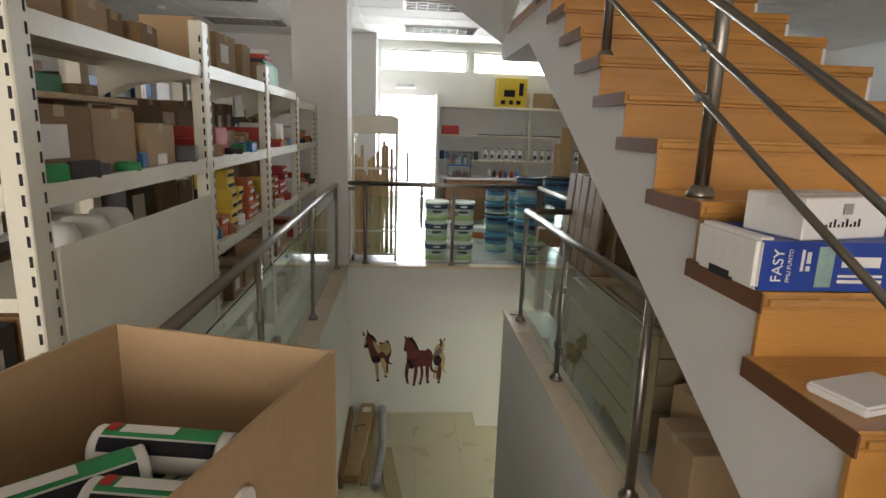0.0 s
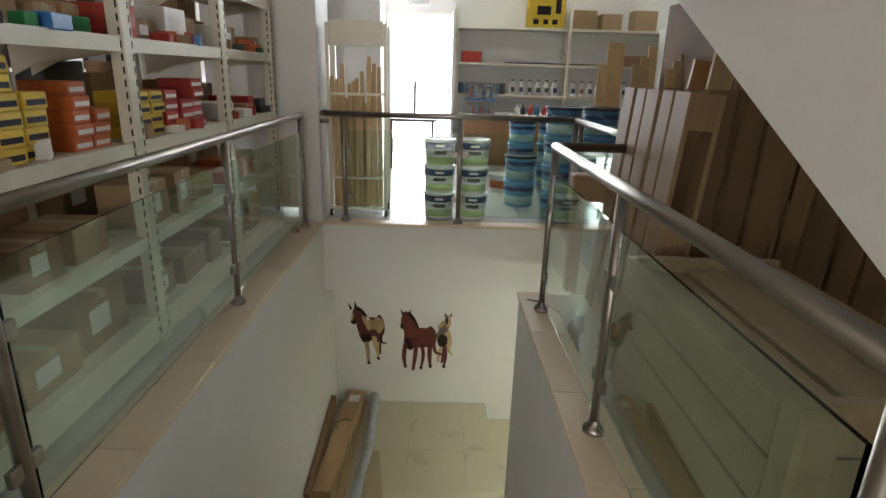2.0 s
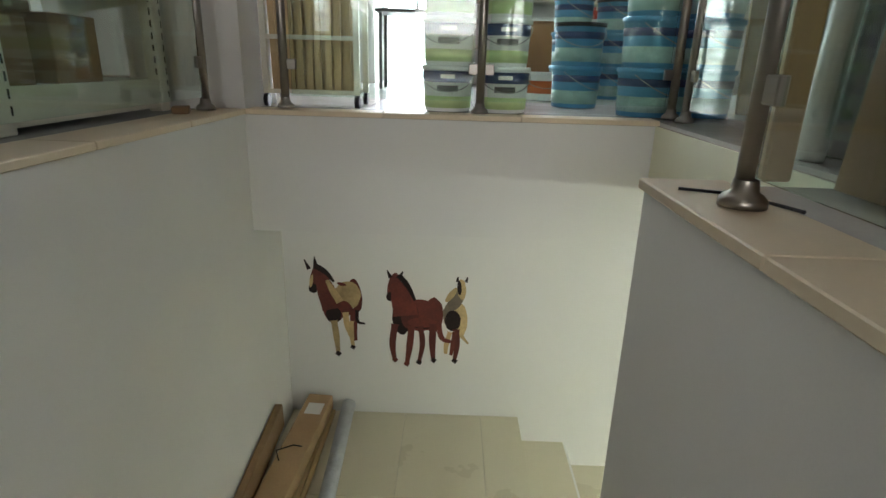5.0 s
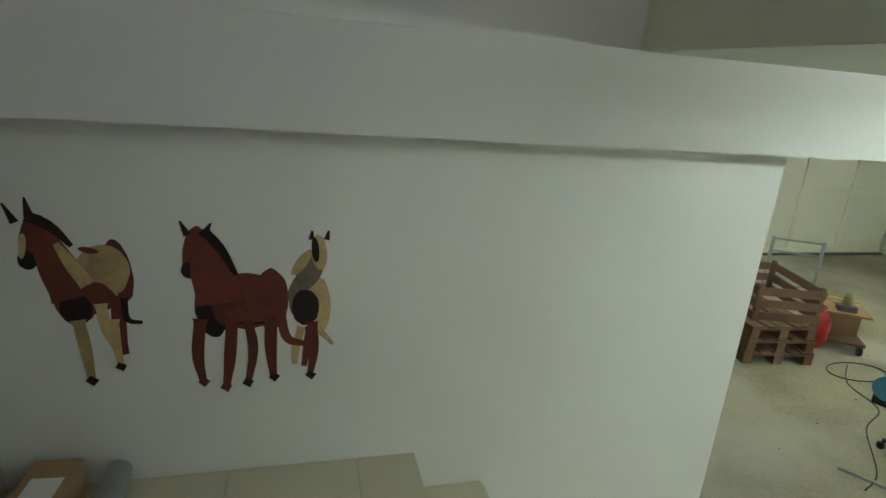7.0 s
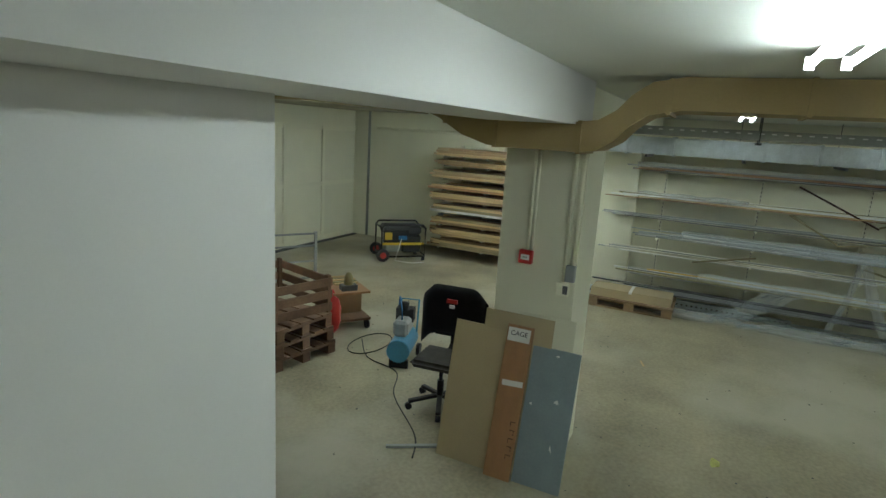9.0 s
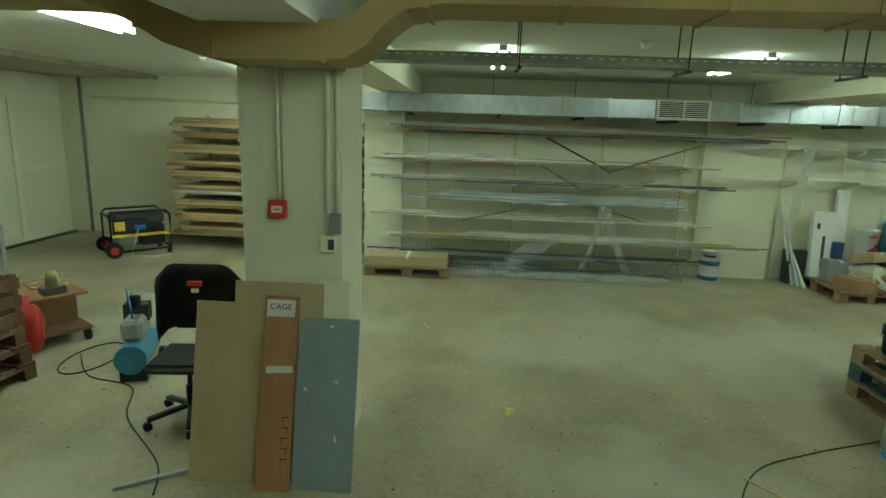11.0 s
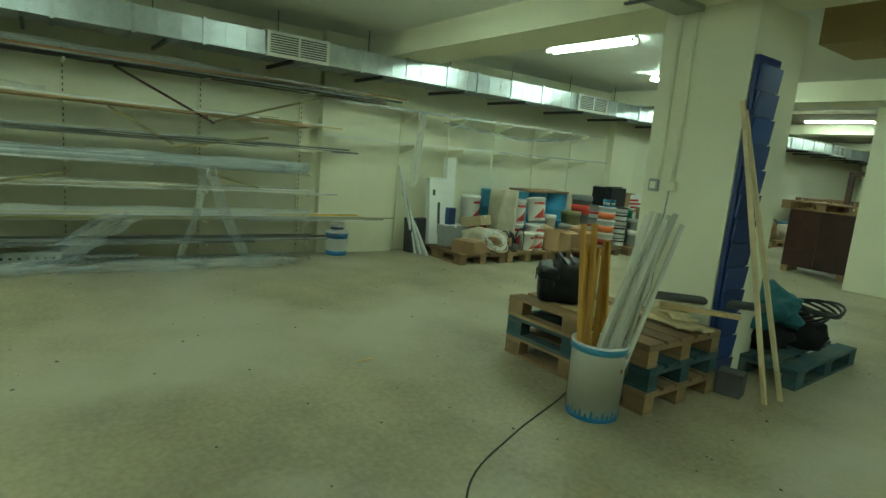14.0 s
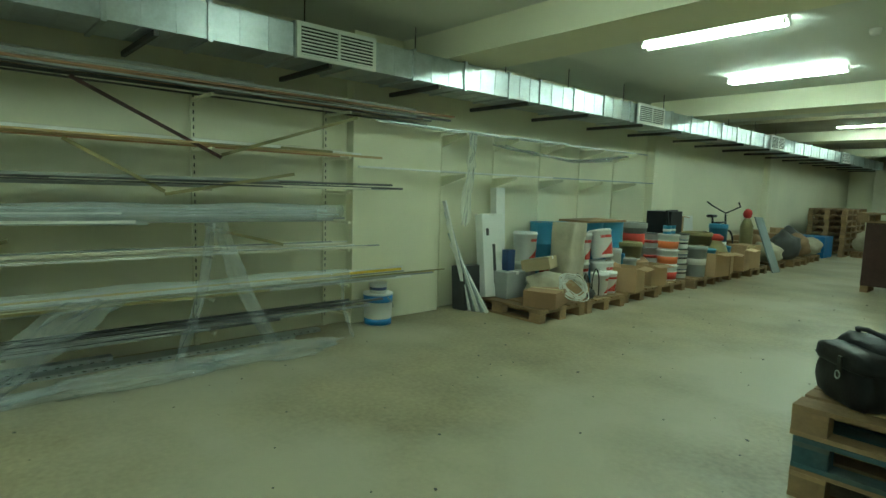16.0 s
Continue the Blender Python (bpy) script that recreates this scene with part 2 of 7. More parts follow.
def tube(bm, pts, r, seg=8, r2=None):
    pts = [Vector(p) for p in pts]
    rings = []
    for i, p in enumerate(pts):
        d = (pts[min(i + 1, len(pts) - 1)] - pts[max(i - 1, 0)]).normalized()
        s = d.cross(Vector((0, 0, 1)))
        s = s.normalized() if s.length > 1e-3 else Vector((1, 0, 0))
        u = s.cross(d)
        rr = r if r2 is None else r + (r2 - r) * i / (len(pts) - 1)
        rings.append([bm.verts.new(p + (s * math.cos(k * math.tau / seg) + u * math.sin(k * math.tau / seg)) * rr) for k in range(seg)])
    for A, B in zip(rings, rings[1:]):
        for k in range(seg):
            f = bm.faces.new((A[k - 1], B[k - 1], B[k], A[k]))
            f.smooth = True
    bm.faces.new(rings[0])
    bm.faces.new(rings[-1][::-1])


def lathe(bm, prof, seg=24, c=(0, 0, 0)):
    rings = []
    for r, z in prof:
        if r < 1e-5:
            rings.append([bm.verts.new((c[0], c[1], c[2] + z))])
        else:
            rings.append([bm.verts.new((c[0] + r * math.cos(k * math.tau / seg), c[1] + r * math.sin(k * math.tau / seg), c[2] + z)) for k in range(seg)])
    for A, B in zip(rings, rings[1:]):
        for k in range(seg):
            q = []
            for v in (A[k - 1] if len(A) > 1 else A[0], A[k] if len(A) > 1 else A[0], B[k] if len(B) > 1 else B[0], B[k - 1] if len(B) > 1 else B[0]):
                if v not in q:
                    q.append(v)
            if len(q) > 2:
                f = bm.faces.new(q)
                f.smooth = True


def bevel(bm, w=0.004, seg=1):
    bmesh.ops.bevel(bm, geom=list(bm.edges), offset=w, segments=seg, affect="EDGES", clamp_overlap=True)


def blob(bm, c, sx, sy, sz, rough=0.15, sub=3, seed=0):
    r = bmesh.ops.create_icosphere(bm, subdivisions=sub, radius=1)
    for v in r["verts"]:
        k = 1 + rough * noise.noise(v.co * 1.7 + Vector((seed * 3.1, seed, 0))) + rough * 0.5 * noise.noise(v.co * 5 + Vector((seed, 0, 7)))
        p = v.co * k
        v.co = Vector((c[0] + p.x * sx, c[1] + p.y * sy, c[2] + max(p.z, -0.8) * sz))
    for f in bm.faces:
        f.smooth = True


def mesh_of(bm, *mats):
    bmesh.ops.recalc_face_normals(bm, faces=list(bm.faces))
    me = bpy.data.meshes.new("mesh")
    bm.to_mesh(me)
    bm.free()
    for m in mats:
        me.materials.append(m)
    return me


def B():
    return bmesh.new()


def solid(name, bm, material, label="", category="", group="", kind="", m=None):
    """One top-level mesh."""
    ob = new(name, mesh_of(bm, *(material if isinstance(material, (list, tuple)) else (material,))))
    if m is not None:
        ob.matrix_world = m
    return tagged(ob, label, category, group, kind)


def thing(name, m, label, category, group=""):
    ob = new(name)
    ob.empty_display_size = 0.1
    ob.matrix_world = m
    return tagged(ob, label, category, group)


def part(name, bm, material, parent, label=""):
    ob = new(name, mesh_of(bm, *(material if isinstance(material, (list, tuple)) else (material,))))
    ob.parent = parent
    return tagged(ob, label)


def share(name, me, parent, m):
    ob = new(name, me)
    ob.parent = parent
    ob.matrix_local = m
    return ob


def boxpart(name, dims, material, parent, label="", bev=0.0):
    bm = B()
    cube(bm, *dims)
    if bev:
        bevel(bm, bev)
    return part(name, bm, material, parent, label)


def structure(name, boxes, material, label="", category=""):
    bm = B()
    for b in boxes:
        cube(bm, *b)
    return solid(name, bm, material, label, category, kind="structure")


def letters(name, text, size, material, parent, m, label=""):
    cu = bpy.data.curves.new("letters", "FONT")
    cu.body, cu.size, cu.align_x, cu.align_y, cu.extrude = text, size, "CENTER", "CENTER", 0.0006
    tmp = bpy.data.objects.new("letters", cu)
    scene.collection.objects.link(tmp)
    me = bpy.data.meshes.new_from_object(tmp.evaluated_get(bpy.context.evaluated_depsgraph_get()))
    bpy.data.objects.remove(tmp)
    me.materials.clear()
    me.materials.append(material)
    ob = new(name, me)
    ob.parent = parent
    ob.matrix_local = m
    return tagged(ob, label)


def smooth(pts, n=8):
    P = [Vector(p) for p in pts]
    out = []
    for i in range(len(P) - 1):
        a, b, c, d = P[max(i - 1, 0)], P[i], P[i + 1], P[min(i + 2, len(P) - 1)]
        for q in range(n):
            t = q / n
            out.append(0.5 * (2 * b + (c - a) * t + (2 * a - 5 * b + 4 * c - d) * t * t + (3 * b - a - 3 * c + d) * t ** 3))
    return out + [P[-1]]


rnd = random.Random(7)

# ---- the shell ----
# ground floor slab round the L-shaped stairwell
structure("floor", [(-6, 0.05, -6, 6.63, CEIL, -0.02), (0.05, 1.7, -6, 1.755, CEIL, -0.02), (1.70, 8, -6, 5.11, CEIL, -0.02),
                    (2.08, 8, 5.11, 6.63, CEIL, -0.02), (-6, 8, 6.63, 11.2, CEIL, -0.02)], GROUT, "pale grout bed under the shop floor tiles", "floor")
structure("wall_stair_left", [(-0.15, 0.045, 1.0, 7.09, F, CEIL), (0.0, 0.051, 1.2, 6.63, CEIL, -0.021)], WHITE, "white plastered wall beside the stair", "wall")
structure("wall_stair_right", [(1.535, 1.70, 1.2, 5.11, F, -0.021)], WHITE, "white plastered wall between stair and shop", "wall")
structure("wall_stair_back", [(0.046, 3.18, 7.09, 7.30, F, -0.621)], WHITE, "white plastered wall behind the stair landing", "wall")
structure("wall_under_stair", [(0.046, 1.534, 1.0, 1.2, F, CEIL)], WHITE, "white wall closing the space under the stair", "wall")
structure("beam_stair", [(0.046, 5.67, 6.628, 7.2, -0.62, CEIL), (0.046, 2.08, 6.622, 6.63, CEIL, -0.022)], WHITE, "white plastered beam under the shop floor edge", "beam")
structure("slab_edge", [(2.072, 2.08, 5.11, 6.62, CEIL - 0.002, -0.02), (1.70, 2.08, 5.11, 5.118, CEIL - 0.002, -0.02)], CREAM, "cream plastered edge of the floor slab", "slab")
structure("ceiling_basement", [(-3, 0.04, -16, 13.3, CEIL - 0.004, CEIL - 0.002), (1.70, 13, -16, 5.10, CEIL - 0.004, CEIL - 0.002),
                               (2.085, 13, 5.10, 6.62, CEIL - 0.004, CEIL - 0.002), (0.04, 13, 7.2, 13.3, CEIL - 0.004, CEIL - 0.002), (5.67, 13, 6.62, 7.2, CEIL - 0.004, CEIL - 0.002)],
          CEILW, "white painted concrete basement ceiling", "ceiling")
for i, y in enumerate((1.30, -3.72, -8.75, -13.7)):
    structure(f"beam_{i + 1}", [(-3, 11.0, y, y + 0.62, -0.60, CEIL - 0.005)], CREAM, "cream painted concrete ceiling beam", "beam")
structure("beam_5", [(5.68, 11.0, 6.70, 7.18, -0.61, CEIL - 0.005)], CREAM, "cream painted concrete ceiling beam", "beam")
structure("floor_basement", [(-3, 13, -16, 13.4, F - 0.2, F)], CONC, "dusty worn concrete basement floor with stains", "floor")
for i, b in enumerate(((11.12, 11.4, -16, 7.0, F, CEIL - 0.005), (11.0, 11.12, 1.37, 2.5, F, CEIL - 0.005), (10.98, 11.119, -4.0, -3.3, F, CEIL - 0.005), (10.98, 11.119, -9.2, -8.6, F, CEIL - 0.005),
                        (10.98, 12.6, 6.94, 7.52, F, CEIL - 0.005), (12.42, 12.65, 7.52, 13.3, F, CEIL - 0.005))):
    structure(f"wall_long_{i + 1}", [b], CREAM, "cream painted basement wall and pilaster", "wall")
structure("wall_end", [(-3, 11.3, -16.2, -16, F, CEIL)], CREAM, "cream painted basement end wall", "wall")
structure("wall_back", [(-3, 12.65, 13.3, 13.5, F, CEIL)], CREAM, "cream painted wall round the panel doors", "wall")
structure("wall_far_side", [(-3.2, -3, -16, 13.4, F, CEIL)], CREAM, "cream painted far basement wall", "wall")
structure("wall_north", [(-6, 0.20, 11.2, 11.45, -0.02, TOP + 0.25), (0.20, 6.0, 11.2, 11.45, 2.90, TOP + 0.25), (0.20, 1.19, 11.2, 11.45, 2.12, 2.52),
                         (1.19, 8, 11.2, 11.45, -0.02, 2.52), (6.0, 8, 11.2, 11.45, 2.52, TOP + 0.25), (1.80, 1.90, 11.2, 11.45, 2.52, 2.90), (3.50, 3.60, 11.2, 11.45, 2.52, 2.90)],
          WHITE, "white shop wall with high strip windows", "wall")
structure("wall_west", [(-6.2, -6, -6, 11.4, -0.02, TOP + 0.25)], WHITE, "white side wall of the shop", "wall")
structure("wall_east", [(8, 8.2, -6, 11.4, -0.02, TOP + 0.25)], WHITE, "white side wall of the shop", "wall")
structure("wall_south", [(-6, -4.6, -6.2, -6, -0.02, TOP + 0.25), (2.6, 8, -6.2, -6, -0.02, TOP + 0.25), (-4.6, 2.6, -6.2, -6, 2.9, TOP + 0.25), (-4.6, 2.6, -6.2, -6, -0.02, 0.4)], WHITE, "white shop front wall with a wide window", "wall")
# unseen wall, added to keep light out from under the wooden stair
structure("wall_stair_side", [(2.765, 2.90, -0.4, 2.6, -0.018, TOP)], WHITE, "added white wall shading the space under the wooden stair", "wall")
structure("column_1", [(-0.51, 0.05, 6.64, 7.15, -0.02, TOP)], WHITE, "white plastered shop column", "column")
structure("column_2", [(-0.35, 0.17, 10.5, 11.19, -0.02, TOP)], WHITE, "white plastered wall pier beside the door", "column")
structure("pillar_1", [(5.67, 6.25, 6.62, 7.21, F, -0.61)], CREAM, "cream painted square basement pillar", "column")
structure("pillar_2", [(6.03, 6.70, 1.08, 1.75, F, -0.60)], CREAM, "cream painted square basement pillar with conduits", "column")
structure("pillar_3", [(6.53, 7.15, -4.65, -4.0, F, CEIL - 0.006)], CREAM, "cream painted square basement pillar", "column")
structure("ground", [(-60, 60, 11.46, 90, -0.4, -0.1), (-60, 60, -90, -6.21, -0.4, -0.1)], CONC, "sunlit paved yard outside", "ground")
# self-lit panel, makes the door and high windows look bright with daylight
solid("backdrop", (lambda b: (cube(b, -12, 14, 15.0, 15.1, -0.1, 7), b)[1])(B()), OUTSIDE_GLOW, "glowing panel standing in for the bright yard outside", "backdrop", kind="structure")

# shop ceiling: bars and tiles in one mesh with light panels let in
bm = B()
for i in range(-10, 14):
    for j in range(-10, 19):
        x, y = i * 0.6, j * 0.6
        if 1.4 < x + 0.3 < 2.9 and 1.2 < y + 0.3 < 6.0:
            continue
        cube(bm, x + 0.01, x + 0.59, y + 0.01, y + 0.59, TOP + 0.004, TOP + 0.02)
for i in range(-10, 15):
    cube(bm, i * 0.6 - 0.009, i * 0.6 + 0.009, -6, 1.2, TOP - 0.002, TOP + 0.015)
    cube(bm, i * 0.6 - 0.009, i * 0.6 + 0.009, 6.0, 11.2, TOP - 0.002, TOP + 0.015)
    if not 1.4 < i * 0.6 < 2.9:
        cube(bm, i * 0.6 - 0.009, i * 0.6 + 0.009, 1.2, 6.0, TOP - 0.002, TOP + 0.015)
solid("ceiling", bm, WHITE, "white suspended ceiling of square tiles", "ceiling", kind="structure")
structure("roof_slab", [(-6.2, 8.2, -6.2, 11.45, TOP + 0.25, TOP + 0.4)], WHITE, "concrete slab above the shop ceiling", "slab")

# ---- stairs ----
def stair_down():
    g = thing("stone_stair", pose(0, 0, 0), "cream stone tiled stair turning at a landing", "stairs")
    for n in range(1, 12):
        y = 1.755 + (n - 1) * 0.305
        boxpart("step", (0.053, 1.533, y, y + 0.325, -n * 0.1697 - 0.16, -n * 0.1697 - 0.025), WHITE, g)
        boxpart("tread", (0.053, 1.533, y - 0.02, y + 0.304, -n * 0.1697 - 0.024, -n * 0.1697), LANDT, g, bev=0.004)
    boxpart("landing_slab", (0.053, 1.56, 5.11, 7.088, LAND - 0.2, LAND - 0.016), GROUT, g)
    for x0, x1 in ((0.055, 0.30), (0.303, 0.82), (0.823, 1.33), (1.333, 1.585)):
        for y0, y1 in ((5.115, 5.78), (5.783, 6.30), (6.303, 7.086)):
            boxpart("tile", (x0, x1, y0, y1, LAND - 0.014, LAND), LANDT, g)
    for n in range(1, 6):
        x = 1.567 + (n - 1) * 0.345
        z = LAND - n * 0.188
        boxpart("step", (x, x + 0.365, 5.12, 7.088, z - 0.17, z - 0.025), WHITE, g)
        boxpart("tread", (x - 0.02, x + 0.344, 5.11, 7.088, z - 0.024, z), LANDT, g, bev=0.004)


def stair_up():
    g = thing("wooden_stair", pose(0, 0, 0), "stair with orange varnished wooden treads on a white slab", "stairs")
    bm = B()
    side = []
    for x in (1.505, 2.75):
        loop = [(0.0, -0.02)]
        for n in range(1, 15):
            y, z = -0.205 + (n - 1) * 0.3187, 0.1685 * n - 0.046
            loop += [(y + 0.052, z - 0.1685 if n > 1 else -0.02), (y + 0.052, z)]
        loop += [(5.75, 0.1685 * 14 - 0.046), (5.75, 2.13), (4.62, 2.13), (0.46, -0.02)]
        loop = loop[1:]
        side.append([bm.verts.new((x, y, z)) for y, z in loop])
    bm.faces.new(side[0])
    bm.faces.new(side[1][::-1])
    for k in range(len(side[0])):
        bm.faces.new((side[0][k - 1], side[1][k - 1], side[1][k], side[0][k]))
    part("slab", bm, WHITE, g, "white plastered sloping slab")
    for n in range(1, 15):
        y, z = -0.205 + (n - 1) * 0.3187, 0.1685 * n
        bm = B()
        cube(bm, 1.47, 2.72, y, y + (0.36 if n < 14 else 1.5), z - 0.044, z)
        bmesh.ops.bevel(bm, geom=[e for e in bm.edges if abs(e.verts[0].co.y - y) < 1e-4 and abs(e.verts[1].co.y - y) < 1e-4], offset=0.014, segments=3, affect="EDGES")
        t = part("tread", bm, WOODO, g)
        boxpart("edge_strip", (1.464, 1.4695, y + 0.004, y + 0.36, z - 0.05, z - 0.002), WOODD, t, "dark brown end strip")
        boxpart("riser", (1.49, 2.72, y + 0.036, y + 0.05, z - 0.1685, z - 0.045), WOODO, g)
    # upper flight turns back over the stairwell
    bm = B()
    vs = []
    for x, dz in ((0.98, 0.42), (1.46, 0.10)):
        vs.append([bm.verts.new(p) for p in ((x, 5.45, 2.13 + dz), (x, 5.45, 2.32 + dz), (x, 3.0, TOP + 0.24), (x, 3.0, TOP - 0.02))])
    for k in range(4):
        bm.faces.new((vs[0][k - 1], vs[1][k - 1], vs[1][k], vs[0][k]))
    bm.faces.new(vs[0])
    bm.faces.new(vs[1][::-1])
    part("upper_flight", bm, WHITE, g, "white underside of the returning flight")
    # steel handrail on the treads
    rail = thing("stair_railing", pose(0, 0, 0), "brushed steel stair railing with three slanting bars", "railing")
    for n in (2, 5, 8, 11, 14):
        y, z = -0.205 + (n - 1) * 0.3187 + 0.147, 0.1685 * n
        bm = B()
        rod(bm, (1.54, y, z), (1.54, y, z + 0.95), 0.021, 14)
        p = part("post", bm, STEEL, rail)
        bm = B()
        lathe(bm, [(0.0, 0), (0.042, 0), (0.042, 0.008), (0.03, 0.03), (0.022, 0.035)], 20, (1.54, y, z))
        part("foot_collar", bm, STEEL, p)
        for h in (0.29, 0.43):
            bm = B()
            rod(bm, (1.49, y, z + h), (1.545, y, z + h), 0.014, 10)
            part("bar_clamp", bm, STEEL, p)
    s = 0.1685 / 0.3187
    for h, r in ((0.29, 0.0095), (0.43, 0.0095), (0.56, 0.0125), (0.96, 0.024)):
        a, b = -0.1, 4.1
        bm = B()
        x = 1.54 if r > 0.02 else 1.505
        rod(bm, (x, a, 1.348 + h + (a - 2.172) * s), (x, b, 1.348 + h + (b - 2.172) * s), r, 12)
        part("handrail" if r > 0.02 else "slanting_bar", bm, STEEL, rail)


stair_down()
stair_up()


# ---- glass balustrades ----
def balustrade(label, pts, posts, z=0.0, gaps=True):
    g = thing("glass_balustrade", pose(0, 0, 0), label, "balustrade", "stairwell balustrades")
    bm = B()
    tube(bm, [(x, y, 0.91) for x, y in pts], 0.024, 14)
    for x, y in pts:
        blob(bm, (x, y, 0.91), 0.025, 0.025, 0.025, 0, 2)
    part("handrail", bm, STEEL, g)
    for x, y in posts:
        bm = B()
        rod(bm, (x, y, 0.01), (x, y, 0.9), 0.0205, 14)
        p = part("post", bm, STEEL, g)
        bm = B()
        lathe(bm, [(0, 0), (0.043, 0), (0.043, 0.012), (0.036, 0.022), (0.026, 0.028), (0.022, 0.05)], 20, (x, y, 0.012))
        part("foot_collar", bm, STEEL, p)
    for (x0, y0), (x1, y1) in zip(posts, posts[1:]):
        d = Vector((x1 - x0, y1 - y0, 0))
        L = d.length
        d.normalize()
        bm = B()
        bar(bm, Vector((x0, y0, 0.425)) + d * 0.035, Vector((x1, y1, 0.425)) - d * 0.035, 0.01, 0.71)
        gl = part("glass_pane", bm, GLASS, g, "greenish clear glass pane")
        gl.visible_shadow = False
        for p, s in (((x0, y0), 1), ((x1, y1), -1)):
            for h in (0.22, 0.60):
                bm = B()
                c = Vector((p[0], p[1], h)) + d * s * 0.04
                bar(bm, c - d * 0.022, c + d * 0.022, 0.026, 0.05)
                bevel(bm, 0.003)
                part("glass_clip", bm, STEEL, g)
    return g


balustrade("steel and glass balustrade beside the shelving", [(-0.055, 1.55), (-0.055, 6.47)], [(-0.055, 1.62), (-0.055, 3.22), (-0.055, 4.825), (-0.055, 6.43)])
balustrade("steel and glass balustrade along the far floor edge", [(0.07, 6.685), (2.2, 6.685)], [(0.24, 6.685), (1.21, 6.685), (2.16, 6.685)])
balustrade("steel and glass balustrade beside the wooden stair", [(1.62, 2.45), (1.62, 4.83), (2.2, 4.83), (2.16, 6.65)], [(1.62, 2.58), (1.62, 3.73), (1.62, 4.83)])
b = balustrade("steel and glass balustrade over the lower flight", [(2.2, 4.88), (2.16, 6.6)], [(2.17, 4.95), (2.16, 6.5)])
# wall stop of the far rail
bm = B()
rod(bm, (0.052, 6.685, 0.85), (0.12, 6.685, 0.85), 0.02, 12)
solid("rail_bracket", bm, STEEL, "round steel rail bracket on the column", "bracket")


# stone curb tiles along the stairwell edges
def curb(name, x0, x1, y0, y1, step, along):
    g = new(name)
    tagged(g, "beige stone curb tiles along the stairwell edge", "curb", kind="structure")
    a, b = (y0, y1) if along == "y" else (x0, x1)
    n = max(1, round((b - a) / step))
    for k in range(n):
        p, q = a + (b - a) * k / n + 0.0015, a + (b - a) * (k + 1) / n - 0.0015
        boxpart("tile", (x0, x1, p, q, -0.019, 0.006) if along == "y" else (p, q, y0, y1, -0.019, 0.006), STONE, g, bev=0.003)


curb("trim_left", -0.15, 0.062, 1.76, 6.62, 0.61, "y")
curb("trim_right", 1.52, 1.72, 1.76, 5.115, 0.61, "y")
curb("trim_far", 0.055, 2.09, 6.61, 6.76, 0.61, "x")


def light_panel(x, y):
    g = thing("ceiling_light_panel", pose(x, y, TOP), "silver louvre ceiling light panel, unlit", "ceiling light", "louvre panels")
    boxpart("frame", (0.01, 1.19, 0.01, 0.59, -0.008, 0.03), WHITEP, g, bev=0.003)
    bm = B()
    for k in range(9):
        cube(bm, 0.04 + k * 0.137, 0.05 + k * 0.137, 0.04, 0.56, -0.022, -0.009)
    for k in range(4):
        cube(bm, 0.04, 1.16, 0.05 + k * 0.16, 0.06 + k * 0.16, -0.024, -0.0095)
    part("louvre", bm, STEEL, g)
    boxpart("diffuser", (0.03, 1.17, 0.03, 0.57, -0.0088, -0.0082), DGREY, g)


light_panel(0.6, 7.8)
light_panel(0.6, 9.6)
light_panel(-2.4, 7.8)
light_panel(-2.4, 9.6)
light_panel(-2.4, 5.4)
bm = B()
lathe(bm, [(0, -0.045), (0.04, -0.045), (0.05, -0.02), (0.05, 0)], 20)
solid("smoke_detector", bm, WHITEP, "white round smoke detector on the ceiling", "detector", m=pose(-2.7, 9.0, TOP - 0.002))

# ---- windows and door of the far wall ----
for i, (x0, x1) in enumerate(((0.20, 1.80), (1.90, 3.50), (3.60, 6.0))):
    g = new(f"window_{i + 1}")
    tagged(g, "high strip window with a white frame before the glowing backdrop", "window", kind="structure")
    bm = B()
    for b in ((x0, x1, 11.28, 11.33, 2.52, 2.555), (x0, x1, 11.28, 11.33, 2.865, 2.90), (x0, x0 + 0.035, 11.28, 11.33, 2.555, 2.865), (x1 - 0.035, x1, 11.28, 11.33, 2.555, 2.865)):
        cube(bm, *b)
    part("window_frame", bm, WHITEP, g)
    p = boxpart("pane", (x0 + 0.035, x1 - 0.035, 11.30, 11.306, 2.555, 2.865), GLASS, g)
    p.visible_shadow = False
    boxpart("latch", ((x0 + x1) / 2 - 0.12, (x0 + x1) / 2 + 0.12, 11.24, 11.279, 2.87, 2.91), GREY, g)
g = new("door_1")
tagged(g, "white metal door standing open to the yard", "door", kind="structure")
bm = B()
for b in ((0.20, 0.24, 11.18, 11.3, -0.02, 2.12), (1.15, 1.19, 11.18, 11.3, -0.02, 2.12), (0.24, 1.15, 11.18, 11.3, 2.08, 2.12)):
    cube(bm, *b)
part("door_frame", bm, WHITEP, g)
d = boxpart("door_leaf", (1.19, 1.235, 10.2, 11.17, 0.0, 2.08), WHITEP, g, bev=0.004)
boxpart("door_handle", (1.13, 1.189, 10.27, 10.39, 1.0, 1.03), GREY, d, bev=0.006)
g = thing("door_lamp", pose(0, 0, 0), "white emergency light above the door", "emergency light")
boxpart("housing", (0.50, 0.86, 11.12, 11.199, 2.22, 2.30), WHITEP, g, bev=0.01)
boxpart("cover", (0.52, 0.84, 11.10, 11.119, 2.23, 2.29), CLEAR, g)

